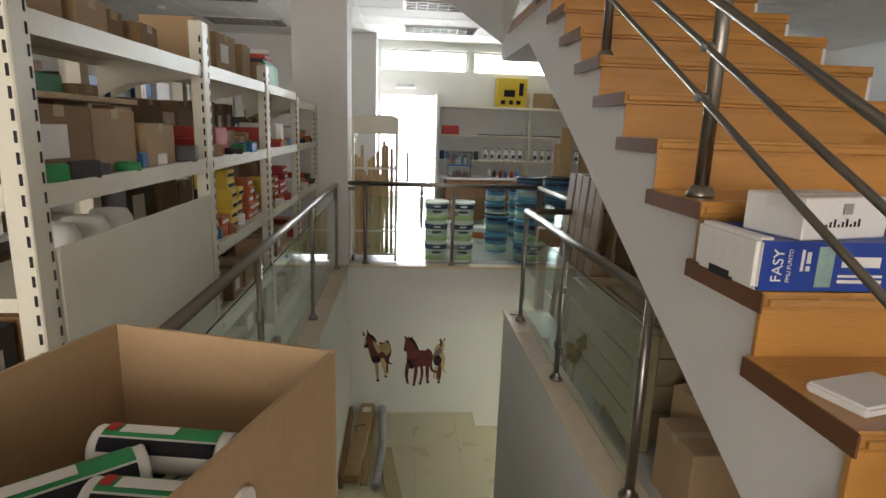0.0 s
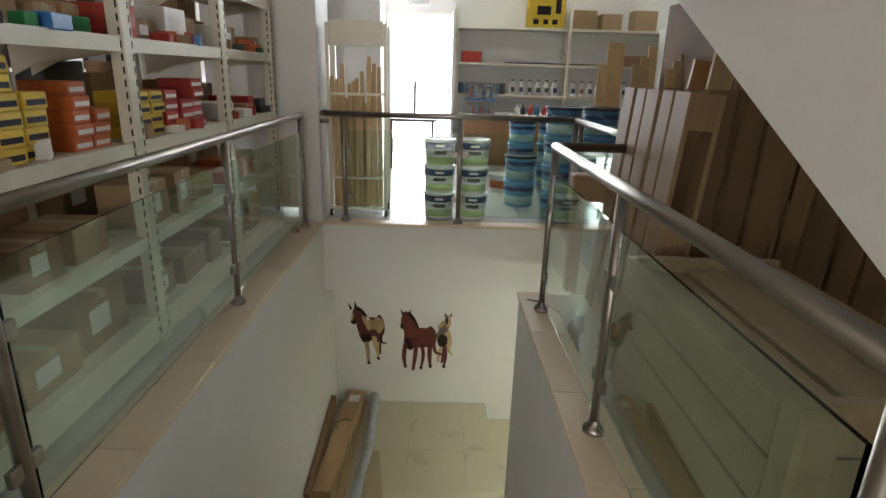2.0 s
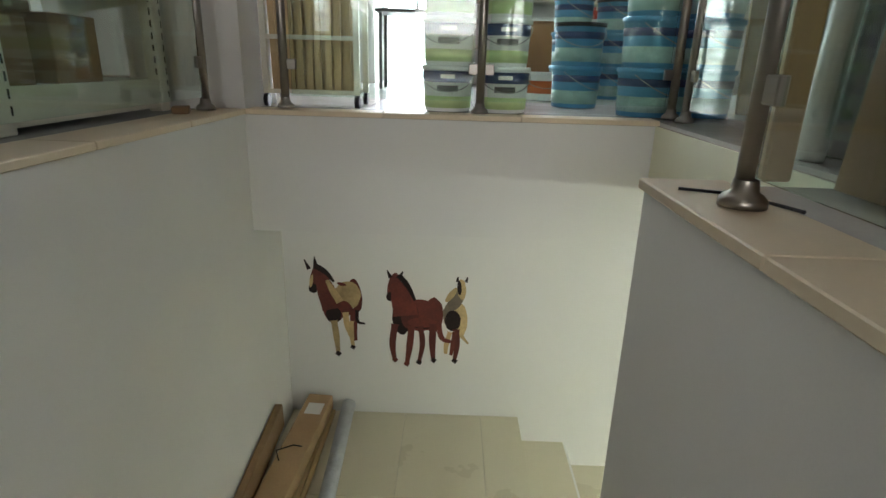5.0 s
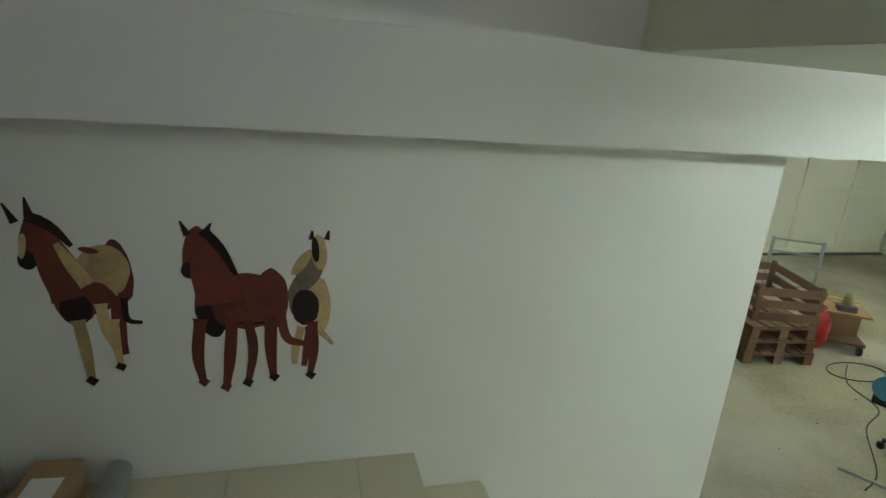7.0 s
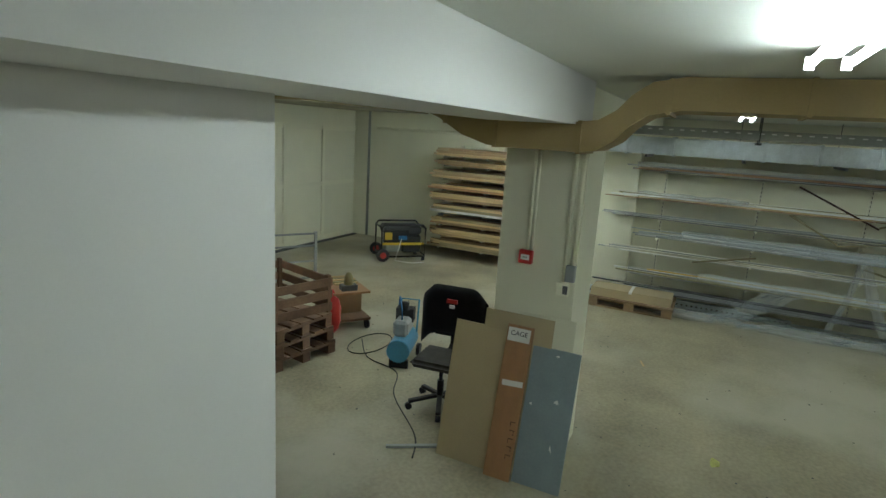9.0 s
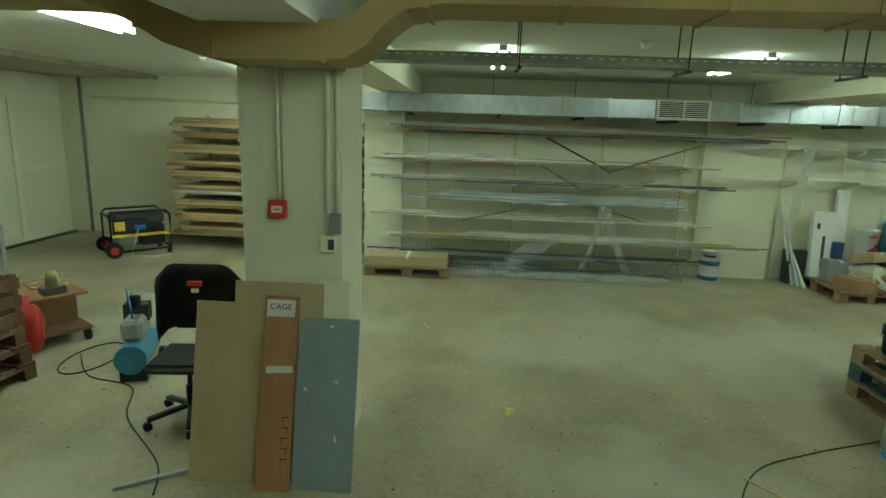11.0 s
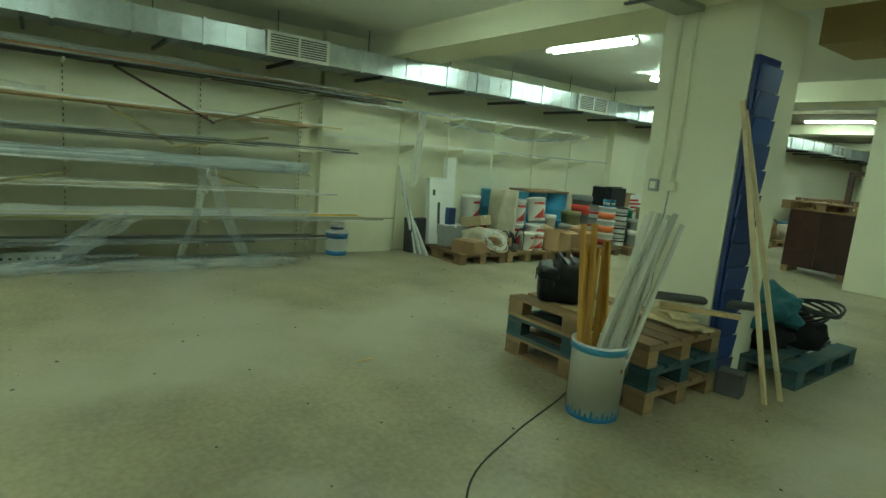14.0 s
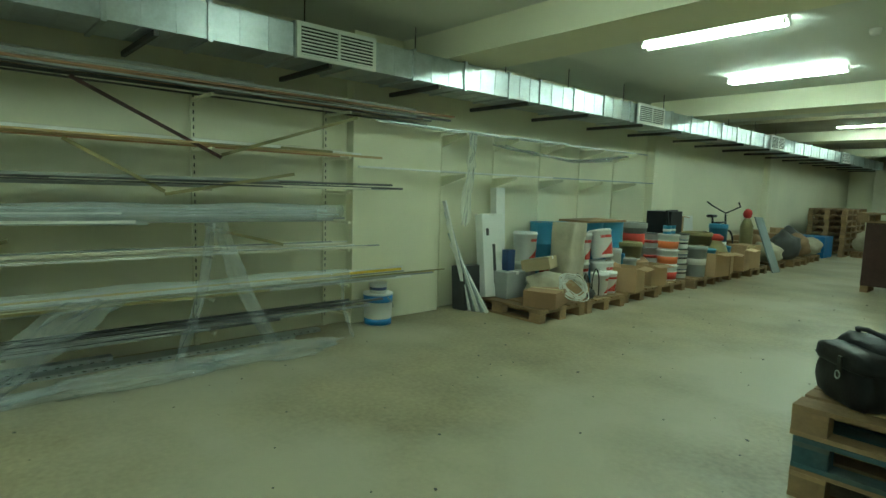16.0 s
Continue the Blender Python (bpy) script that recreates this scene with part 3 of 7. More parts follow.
# ---- general things ----
def carton(w, d, h, m, label, material=None, tape=True, group="", open_top=False, tag=None):
    g = thing("cardboard_box" if material in (None, CARD, CARDD) else "product_box", m, label, "box", group)
    c = material or CARD
    if open_top:
        t = 0.006
        for b in ((-w / 2, w / 2, -d / 2, -d / 2 + t, 0, h), (-w / 2, w / 2, d / 2 - t, d / 2, 0, h), (-w / 2, -w / 2 + t, -d / 2 + t, d / 2 - t, 0, h),
                  (w / 2 - t, w / 2, -d / 2 + t, d / 2 - t, 0, h), (-w / 2 + t, w / 2 - t, -d / 2 + t, d / 2 - t, 0, t)):
            boxpart("side_panel" if b[5] > t else "base_panel", b, c, g)
        for s, ang in ((-1, 0.5), (1, 0.9)):
            bm = B()
            bar(bm, (s * w / 2, 0, h), (s * (w / 2 + math.cos(ang) * d * 0.4), 0, h + math.sin(ang) * d * 0.4 * (-0.3 if s < 0 else 0.6)), d * 0.96, 0.005)
            part("flap", bm, c, g)
    else:
        boxpart("body", (-w / 2, w / 2, -d / 2, d / 2, 0, h), c, g, bev=0.004)
        if tape:
            boxpart("lid_seam", (-w / 2 - 0.001, w / 2 + 0.001, -0.022, 0.022, h - 0.03, h + 0.001), CARDL if c in (CARD, CARDD) else PAPER, g)
    if tag:
        boxpart("label", (w / 2 + 0.0005, w / 2 + 0.0016, -d * 0.3, d * 0.1, h * 0.3, h * 0.75), tag, g)
    return g


def bucket(r, h, m, label, body, bands, lid=WHITEP, handle=True, group=""):
    """A paint pail with rim, lid, coloured label bands and a wire handle."""
    g = thing("paint_bucket", m, label, "bucket", group)
    bm = B()
    lathe(bm, [(0, 0), (r * 0.88, 0), (r * 0.9, 0.006), (r * 0.98, h * 0.9), (r, h * 0.9), (r, h * 0.93), (0, h * 0.93)])
    part("body", bm, body, g)
    for z0, z1, mt in bands:
        bm = B()
        rr = lambda z: r * (0.9 + 0.08 * z / 0.9) + 0.0012
        lathe(bm, [(rr(z0) - 0.002, z0 * h), (rr(z0), z0 * h), (rr(z1), z1 * h), (rr(z1) - 0.002, z1 * h)])
        part("label_band", bm, mt, g)
    if lid:
        bm = B()
        lathe(bm, [(r * 1.02, h * 0.9), (r * 1.035, h * 0.91), (r * 1.035, h * 0.985), (r * 1.0, h), (r * 0.93, h), (r * 0.91, h * 0.975), (0, h * 0.975)])
        part("lid", bm, lid, g)
    if handle:
        bm = B()
        tube(bm, [(r * 1.03 * math.cos(a), -r * 1.03 * abs(math.sin(a)) * 0.98, h * 0.86 - h * 0.42 * abs(math.sin(a))) for a in [k * math.pi / 12 for k in range(13)]], 0.003, 6)
        part("handle", bm, GREY, g)
    return g


def pallet_proto(m, wood, label):
    g = thing("wooden_pallet", m, label, "pallet", "wooden pallets")
    for k in range(5):
        y = -0.4 + k * 0.164
        boxpart("top_board", (-0.6, 0.6, y, y + 0.144 if k % 2 == 0 else y + 0.12, 0.122, 0.144), wood, g, bev=0.002)
    for x in (-0.6, -0.0725, 0.455):
        boxpart("cross_board", (x, x + 0.145, -0.4, 0.4, 0.1, 0.1215), wood, g)
    for x in (-0.6, -0.0725, 0.455):
        for y in (-0.4, -0.05, 0.3):
            boxpart("block", (x + 0.001, x + 0.144, y + 0.001, y + 0.099, 0.022, 0.0995), wood, g)
    for y in (-0.4, -0.05, 0.3):
        boxpart("bottom_board", (-0.6, 0.6, y, y + 0.1, 0, 0.0215), wood, g)
    return g


PALLET = pallet_proto(pose(6.49, 2.22, F, 0, 0, 1), PALW, "worn brown wooden pallet on the concrete floor")
blue_pallet = pallet_proto(pose(6.49, 2.22, F + 0.1445, 0, 0, 1.5), PALB, "blue-green painted wooden pallet in a stack")
tagged(copy_thing(PALLET, pose(6.50, 2.22, F + 0.289, 0, 0, 0.5)), "worn brown wooden pallet on top of a stack")


def pallet(x, y, rz=0.0, z=F, proto=None):
    return copy_thing(proto or PALLET, pose(x, y, z, 0, 0, rz))


# ---- shop: shelving beside the stairwell ----
UP = (1.92, 3.19, 4.36, 5.44, 6.50)
HEI = (1.96, 1.95, 1.88, 1.74, 1.74)
LEVELS = (0.14, 0.52, 0.93, 1.35, 1.77)


def slotted_upright(g, x, y, h):
    bm = B()
    cube(bm, x - 0.03, x + 0.03, y - 0.04, y + 0.04, 0, h)
    bevel(bm, 0.004)
    p = part("upright", bm, SHELF, g)
    bm = B()
    z = 0.06
    while z < h - 0.04:
        for dy in (0.024,):
            cube(bm, x + 0.0302, x + 0.0312, y + dy - 0.004, y + dy + 0.004, z, z + 0.028)
        for dx in (0.018,):
            cube(bm, x + dx - 0.004, x + dx + 0.004, y - 0.0412, y - 0.0402, z, z + 0.028)
        z += 0.05
    tagged(part("slots", bm, SLOT, p), kind="stuff")


for k in range(4):
    y0, y1 = UP[k], UP[k + 1]
    g = thing("shelving_unit", pose(-0.28, 0, 0), "cream enamelled metal shelving bay crowded with goods", "shelf", "shop shelving bays")
    slotted_upright(g, 0, y0 + 0.045, HEI[k])
    if k == 3:
        slotted_upright(g, 0, y1 - 0.045, HEI[4])
    for y in (y0 + 0.045,) + ((y1 - 0.045,) if k == 3 else ()):
        boxpart("rear_upright", (-0.56, -0.50, y - 0.035, y + 0.035, 0, HEI[k]), SHELF, g)
    for z in LEVELS:
        if k == 0 and z == 0.93:
            continue
        top = z > 1.7 and k == 3
        zz = z - 0.06 if top else z
        d = -0.42 if z > 0.6 else -0.5
        board = boxpart("shelf_board", (d + 0.0065, 0.0155, y0 + 0.09, y1 - 0.006, zz - 0.004, zz), SHELF, g)
        boxpart("front_lip", (0.016, 0.022, y0 + 0.09, y1 - 0.006, zz - 0.055, zz + 0.004), SHELF, board)
        boxpart("rear_lip", (d, d + 0.006, y0 + 0.09, y1 - 0.006, zz - 0.03, zz + 0.02), SHELF, board)
        for y in (y0 + 0.093, y1 - 0.016):
            bm = B()
            vs = [[bm.verts.new((x, yy, w)) for x, w in ((-0.42, zz - 0.004), (0.012, zz - 0.004), (0.012, zz - 0.05), (-0.3, zz - 0.10), (-0.42, zz - 0.16))] for yy in (y, y + 0.004)]
            bm.faces.new(vs[0])
            bm.faces.new(vs[1][::-1])
            for q in range(5):
                bm.faces.new((vs[0][q - 1], vs[1][q - 1], vs[1][q], vs[0][q]))
            part("bracket", bm, SHELF, g)
    if k == 0:
        boxpart("front_panel", (0.022, 0.034, y0 + 0.09, y1 - 0.02, 0.30, 1.19), SHELF, g, "plain cream front panel", bev=0.002)
        boxpart("inner_shelf", (-0.5, -0.22, y0 + 0.1, y1 - 0.1, 1.58, 1.60), PINEY, g, "narrow inner board")
    boxpart("base_plate", (-0.5, 0.02, y0 + 0.09, y1 - 0.006, 0.02, 0.10), SHELF, g)

# second run of shelves further back
for x, zs in ((-2.1, (0.2, 0.7, 1.2, 1.7)), (-3.9, (0.2, 0.8, 1.4, 1.9))):
    for k in range(5):
        y0 = 1.6 + k * 1.3
        g = thing("rear_shelving_unit", pose(x, y0, 0), "cream metal shelving bay in the back of the shop", "shelf", "rear shelving bays")
        for y in (0.0, 1.24):
            boxpart("upright", (-0.03, 0.03, y, y + 0.05, 0, 2.0), SHELF, g)
        for z in zs:
            boxpart("shelf_board", (-0.5, 0.03, 0.052, 1.238, z - 0.03, z), SHELF, g)
        for z in zs:
            y = 0.12
            while y < 1.0:
                w = rnd.uniform(0.14, 0.36)
                mt = rnd.choice((CARD, CARDD, CARDD, WHITEP, CARD, BLUE, DGREY))
                c = carton(0.3, w, rnd.uniform(0.14, 0.34), pose(x - 0.2, y0 + y + w / 2, z), "goods box on a rear shelf", mt, False, "rear shelf goods")
                y += w + rnd.uniform(0.02, 0.2)


def run_of(z, y0, y1, choose, depth=(0.22, 0.34), front=-0.30, gap=(0.005, 0.04)):
    y = y0
    while True:
        w, h, mt, lab = choose()
        if y + w > y1:
            break
        d = rnd.uniform(*depth)
        carton(d, w, h, pose(front - d / 2 - rnd.uniform(0, 0.05), y + w / 2, z, 0, 0, rnd.uniform(-4, 4)), lab, mt, mt in (CARD, CARDD), "shelf goods",
               tag=PAPER if rnd.random() < 0.35 else None)
        y += w + rnd.uniform(*gap) + 0.01


def brown():
    return rnd.uniform(0.16, 0.34), rnd.uniform(0.12, 0.24), rnd.choice((CARD, CARD, CARDD)), "brown cardboard box on a metal shelf"


def small_brown():
    return rnd.uniform(0.12, 0.22), rnd.uniform(0.07, 0.14), rnd.choice((CARD, CARDD, WHITEP)), "small carton on a metal shelf"


def mixed():
    mt = rnd.choice((CARD, REDB, ORANGE, WHITEP, DGREY, CARDD, BLUE))
    return rnd.uniform(0.10, 0.22), rnd.uniform(0.06, 0.17), mt, "assorted hardware carton on a metal shelf"


for k in range(4):
    a, b_ = UP[k] + 0.12, UP[k + 1] - 0.04
    run_of(0.14, a, b_, brown, gap=(0.02, 0.08))
    run_of(0.52, a, b_, brown if k < 3 else mixed, gap=(0.02, 0.1))
    run_of(1.35, a, b_, brown if k == 0 else mixed)
    if k < 3:
        run_of(1.77, a, b_, brown if k else small_brown, gap=(0.02, 0.2))
run_of(1.60, UP[0] + 0.15, UP[1] - 0.3, lambda: (rnd.uniform(0.12, 0.2), rnd.uniform(0.04, 0.08), rnd.choice((WHITEP, GREEN, PAPER, CARD)), "slim packet on the inner board"), (0.12, 0.2), -0.53)
run_of(0.93, UP[3] + 0.12, UP[4] - 0.04, mixed)


def dark_goods():
    return rnd.uniform(0.14, 0.3), rnd.uniform(0.2, 0.33), rnd.choice((CARDD, CARD, CARDD, DGREY, BROWNB)), "carton at the back of a metal shelf"


for k in range(4):
    a, b_ = UP[k] + 0.12, UP[k + 1] - 0.04
    for z in (0.14, 0.52, 1.35) + ((0.93,) if k else ()):
        run_of(z, a, b_, dark_goods, (0.12, 0.15), -0.665)
    # loose tools and packets lying on top of the front row
    for z in (1.35, 0.93) if k else (1.35,):
        for q in range(7):
            y, w = rnd.uniform(a, b_ - 0.12), rnd.uniform(0.05, 0.13)
            carton(rnd.uniform(0.06, 0.13), w, rnd.uniform(0.03, 0.07), pose(-0.325 + rnd.uniform(-0.02, 0.02), y + w / 2, z, 0, 0, rnd.uniform(-30, 30)),
                   "small packet at the front of a metal shelf", rnd.choice((WHITEP, DGREY, REDB, CARD, BLUE, GREEN, ORANGE)), False, "small shelf packets")


# stacks of small yellow and orange boxes
def stacks(y0, y1, z, w, h, n, mt, lab):
    y = y0
    while y + w < y1:
        for j in range(rnd.randint(max(1, n - 2), n)):
            g = carton(0.18, w, h, pose(-0.40 + rnd.uniform(-0.01, 0.01), y + w / 2, z + j * (h + 0.0008), 0, 0, rnd.uniform(-3, 3)), lab, mt, False, "stacked screw boxes")
            boxpart("label", (0.0905, 0.0915, -w * 0.4, w * 0.4, h * 0.25, h * 0.6), INK if mt is YELLOW else PAPER, g)
        y += w + 0.012


stacks(3.36, 3.66, 0.93, 0.13, 0.05, 4, ORANGE, "small orange screw box in a stack")
stacks(3.68, 4.05, 0.93, 0.12, 0.055, 6, YELLOW, "small yellow screw box in a stack")
stacks(4.06, 4.30, 0.93, 0.11, 0.05, 5, ORANGE, "small orange screw box in a stack")
stacks(4.50, 4.78, 0.93, 0.13, 0.05, 6, YELLOW, "small yellow screw box in a stack")
stacks(4.80, 5.38, 0.93, 0.14, 0.05, 5, REDB, "small red screw box in a stack")
# green crate with packets on the top shelf
g = thing("plastic_crate", pose(-0.48, 4.9, 1.77), "green plastic crate holding packets on the top shelf", "crate")
bm = B()
for b in ((-0.15, 0.15, -0.2, -0.19, 0, 0.16), (-0.15, 0.15, 0.19, 0.2, 0, 0.16), (-0.15, -0.14, -0.19, 0.19, 0, 0.16), (0.14, 0.15, -0.19, 0.19, 0, 0.16), (-0.14, 0.14, -0.19, 0.19, 0, 0.01)):
    cube(bm, *b)
part("body", bm, GREEN, g)
for j, mt in enumerate((DGREY, REDB, PAPER)):
    carton(0.26, 0.36, 0.03, pose(-0.48, 4.9, 1.9305 + j * 0.031, 0, 0, j * 5), "flat packet lying on the green crate", mt, False, "packets")
# wrapped paper rolls behind the panel
for j in range(3):
    bm = B()
    lathe(bm, [(0, 0), (0.07, 0), (0.075, 0.02), (0.075, 0.14), (0.06, 0.17), (0.0, 0.18)], 18)
    solid("wrapped_roll", bm, FOAM, "white paper roll wrapped in clear plastic", "roll", "wrapped rolls", m=pose(-0.42, 2.28 + j * 0.17, 1.03))
structure("trim_shelf_prop", [(-0.72, -0.28, 2.08, 3.17, 0.99, 1.03)], SHELF, "cream shelf behind the panel", "shelf")
# small brick on the curb by the column
solid("offcut", (lambda b: (cube(b, -0.035, 0.035, -0.045, 0.045, 0, 0.03), bevel(b, 0.004), b)[2])(B()), CARDD, "small brown offcut lying on the curb", "offcut", m=pose(-0.11, 6.3, 0.006, 0, 0, 20))

# open carton with roller packs at the stair head
g = carton(0.40, 0.34, 0.36, pose(0.235, 1.235, 0.79, 0, 0, -17), "open brown cardboard box holding paint roller packs", CARD, open_top=False)
for ch in list(g.children):
    bpy.data.objects.remove(ch)
w, d, h, t = 0.44, 0.56, 0.36, 0.007
for b in ((-w / 2, w / 2, -d / 2, -d / 2 + t, 0, h), (-w / 2, w / 2, d / 2 - t, d / 2, 0, h), (-w / 2, -w / 2 + t, -d / 2 + t, d / 2 - t, 0, h), (w / 2 - t, w / 2, -d / 2 + t, d / 2 - t, 0, h), (-w / 2 + t, w / 2 - t, -d / 2 + t, d / 2 - t, 0, t)):
    boxpart("side_panel" if b[5] > t else "base_panel", b, CARD, g)
carton(0.46, 0.56, 0.40, pose(0.235, 1.235, 0.3905, 0, 0, -15), "brown cardboard box under an open box", CARDD)
carton(0.46, 0.56, 0.39, pose(0.235, 1.235, 0.0, 0, 0, -19), "brown cardboard box standing on the floor", CARD)
for j, (x, y, z, rz, rx) in enumerate(((0.30, 1.29, 1.055, -8, 0), (0.21, 1.19, 1.055, 38, 8), (0.35, 1.17, 1.05, -8, 0), (0.17, 1.30, 0.985, 70, 0), (0.25, 1.30, 0.985, 80, 0), (0.33, 1.30, 0.98, 75, 0), (0.22, 1.08, 0.985, -20, 0), (0.2, 1.2, 0.915, 0, 0), (0.3, 1.14, 0.915, 0, 0), (0.24, 1.3, 0.915, 0, 0), (0.22, 1.2, 0.845, 40, 0), (0.28, 1.12, 0.845, 90, 0))):
    g = thing("roller_pack", pose(x, y, z, rx, 0, rz), "white paint roller sleeve in a green and black wrapper", "paint roller", "roller packs")
    bm = B()
    tube(bm, [(-0.10, 0, 0), (-0.095, 0, 0), (0.095, 0, 0), (0.10, 0, 0)], 0.032, 16)
    part("sleeve", bm, FOAM, g)
    bm = B()
    for a0, a1 in ((-0.5, 0.75),):
        ring = [[bm.verts.new((xx, 0.0335 * math.sin(a0 + (a1 - a0) * q / 6), 0.0335 * math.cos(a0 + (a1 - a0) * q / 6))) for q in range(7)] for xx in (-0.085, 0.085)]
        for q in range(6):
            bm.faces.new((ring[0][q], ring[1][q], ring[1][q + 1], ring[0][q + 1]))
    part("green_label", bm, GREEN, g)
    bm = B()
    ring = [[bm.verts.new((xx, 0.0337 * math.sin(-1.2 + 0.6 * q / 4), 0.0337 * math.cos(-1.2 + 0.6 * q / 4))) for q in range(5)] for xx in (-0.085, 0.085)]
    for q in range(4):
        bm.faces.new((ring[0][q], ring[1][q], ring[1][q + 1], ring[0][q + 1]))
    part("black_label", bm, INK, g)
    boxpart("print_bar", (-0.06, 0.02, -0.012, 0.008, 0.0338, 0.0343), PAPER, g)
    boxpart("red_mark", (-0.082, -0.066, -0.01, 0.01, 0.0338, 0.0344), RED, g)

# boxes on the wooden stair
g = thing("foam_box", pose(1.45, 1.729, 0.1685 * 7), "white foam packing with a blue printed sleeve on a tread", "box")
bm = B()
cube(bm, 0.0, 0.05, 0.0, 0.27, 0.0, 0.125)
bevel(bm, 0.01, 2)
part("foam_end", bm, FOAM, g)
boxpart("foam_notch", (-0.0015, 0.01, 0.10, 0.19, 0.0, 0.022), SLOT, g)
boxpart("foam", (0.051, 0.56, 0.004, 0.266, 0.0, 0.117), FOAM, g, bev=0.008)
boxpart("sleeve", (0.012, 0.50, -0.003, 0.273, 0.002, 0.119), mat("royal_blue_card", (0.012, 0.05, 0.30), 0.4, vary=0.08, bump=0.02), g, "blue printed cardboard sleeve")
for x0, x1, z0, z1 in ((0.105, 0.112, 0.05, 0.10), (0.118, 0.128, 0.05, 0.062), (0.118, 0.128, 0.068, 0.095), (0.20, 0.31, 0.022, 0.03), (0.20, 0.31, 0.036, 0.042), (0.205, 0.30, 0.06, 0.085), (0.36, 0.47, 0.03, 0.09)):
    boxpart("print_bar", (x0, x1, -0.0042, -0.0032, z0, z1), PAPER, g)
boxpart("printed_picture", (0.145, 0.185, -0.0042, -0.0032, 0.012, 0.108), PALEG, g, "pale green printed picture")
letters("lettering", "FASY", 0.036, PAPER, g, pose(0.05, -0.0045, 0.062, 90, 0, 0) @ pose(0, 0, 0, 0, 0, 90))
letters("lettering", "FMU PUNTO", 0.014, PAPER, g, pose(0.078, -0.0045, 0.062, 90, 0, 0) @ pose(0, 0, 0, 0, 0, 90))
g = carton(0.27, 0.17, 0.10, pose(1.66, 1.845, 0.1685 * 7 + 0.1195, 0, 0, 14), "white cardboard box with handwriting on a foam box", WHITEP, True)
for j in range(9):
    boxpart("written_stroke", (-0.07 + j * 0.013, -0.064 + j * 0.013, -0.0872, -0.0862, 0.03, 0.037 + 0.006 * (j % 3)), INK, g)
boxpart("printed_mark", (-0.02, 0.01, -0.0872, -0.0862, 0.06, 0.085), GREY, g)
bm = B()
cube(bm, -0.1, 0.1, -0.065, 0.065, 0, 0.022)
bevel(bm, 0.006, 2)
solid("wrapped_packet", bm, PAPER, "white packet in crumpled clear film on a tread", "packet", m=pose(1.60, 1.53, 0.1685 * 6, 0, 0, 15))

# ---- shop: the far floor ----
def rack_cart():
    g = thing("timber_rack_cart", pose(0.33, 7.02, 0), "white wheeled rack cart holding upright wooden laths", "rack")
    for x in (-0.24, 0.24):
        for y in (-0.15, 0.15):
            boxpart("post", (x - 0.015, x + 0.015, y - 0.015, y + 0.015, 0.07, 1.62), SHELF, g)
            bm = B()
            tube(bm, [(x - 0.012, y, 0.035), (x + 0.012, y, 0.035)], 0.034, 14)
            part("wheel", bm, BLACK, g)
    boxpart("header_panel", (-0.225, 0.225, -0.166, -0.15, 1.44, 1.64), SHELF, g, "plain cream header panel", bev=0.003)
    for z in (0.07, 0.34, 1.05):
        boxpart("cross_rail", (-0.225, 0.225, -0.163, -0.147, z, z + 0.022), SHELF, g)
        boxpart("cross_rail", (-0.225, 0.225, 0.147, 0.163, z, z + 0.022), SHELF, g)
    boxpart("base_plate", (-0.225, 0.225, -0.146, 0.146, 0.07, 0.085), SHELF, g)
    for j in range(26):
        x = -0.2 + (j % 9) * 0.048 + rnd.uniform(-0.008, 0.008)
        y = -0.12 + (j // 9) * 0.09 + rnd.uniform(-0.01, 0.01)
        h = rnd.uniform(0.85, 1.28)
        bm = B()
        bar(bm, (x, y, 0.086), (x + rnd.uniform(-0.02, 0.02), y + rnd.uniform(-0.01, 0.01), 0.086 + h), 0.034, 0.02, (0, 1, 0))
        solid("wooden_lath", bm, PINE, "pale wooden lath standing in the rack cart", "lath", "laths in the cart", m=pose(0.33, 7.02, 0))


rack_cart()
for x in (1.045, 1.345):
    for j in range(3):
        bucket(0.137, 0.235, pose(x + rnd.uniform(-0.006, 0.006), 6.98, j * 0.2355, 0, 0, rnd.uniform(-8, 8)), "white lidded paint bucket with navy and lime label", WHITEP, ((0.64, 0.88, NAVY), (0.08, 0.34, LIME)), group="lime label paint buckets")
        g = thing("print_patch", pose(x, 6.98, j * 0.2355), "dark product lettering bar on a bucket", "label")
        bm = B()
        for a0, a1, z0, z1 in ((-0.42, 0.42, 0.105, 0.135), (-0.28, 0.28, 0.17, 0.19)):
            r = 0.1335 if z0 < 0.15 else 0.1355
            ring = [[bm.verts.new((r * math.sin(a0 + (a1 - a0) * q / 6), -r * math.cos(a0 + (a1 - a0) * q / 6), z)) for q in range(7)] for z in (z0, z1)]
            for q in range(6):
                f = bm.faces.new((ring[0][q], ring[0][q + 1], ring[1][q + 1], ring[1][q]))
                f.material_index = 0 if z0 < 0.15 else 1
        part("lettering_bar", bm, (DGREY, PAPER), g)
for x, y, n in ((2.12, 7.0, 4), (2.46, 7.05, 4), (2.30, 7.35, 3), (2.0, 8.6, 3), (2.35, 8.65, 3), (1.85, 7.55, 2)):
    for j in range(n):
        bucket(0.155, 0.25, pose(x, y, j * 0.2505, 0, 0, rnd.uniform(0, 60)), "blue paint bucket with black lid and green label", SKYB, ((0.62, 0.78, NAVY), (0.1, 0.42, PALEG)), BLACK if j == n - 1 else SKYB, group="blue paint buckets")
bucket(0.15, 0.2, pose(1.75, 8.2, 0), "white plastic tub with a red label", WHITEP, ((0.25, 0.7, ORANGE),))
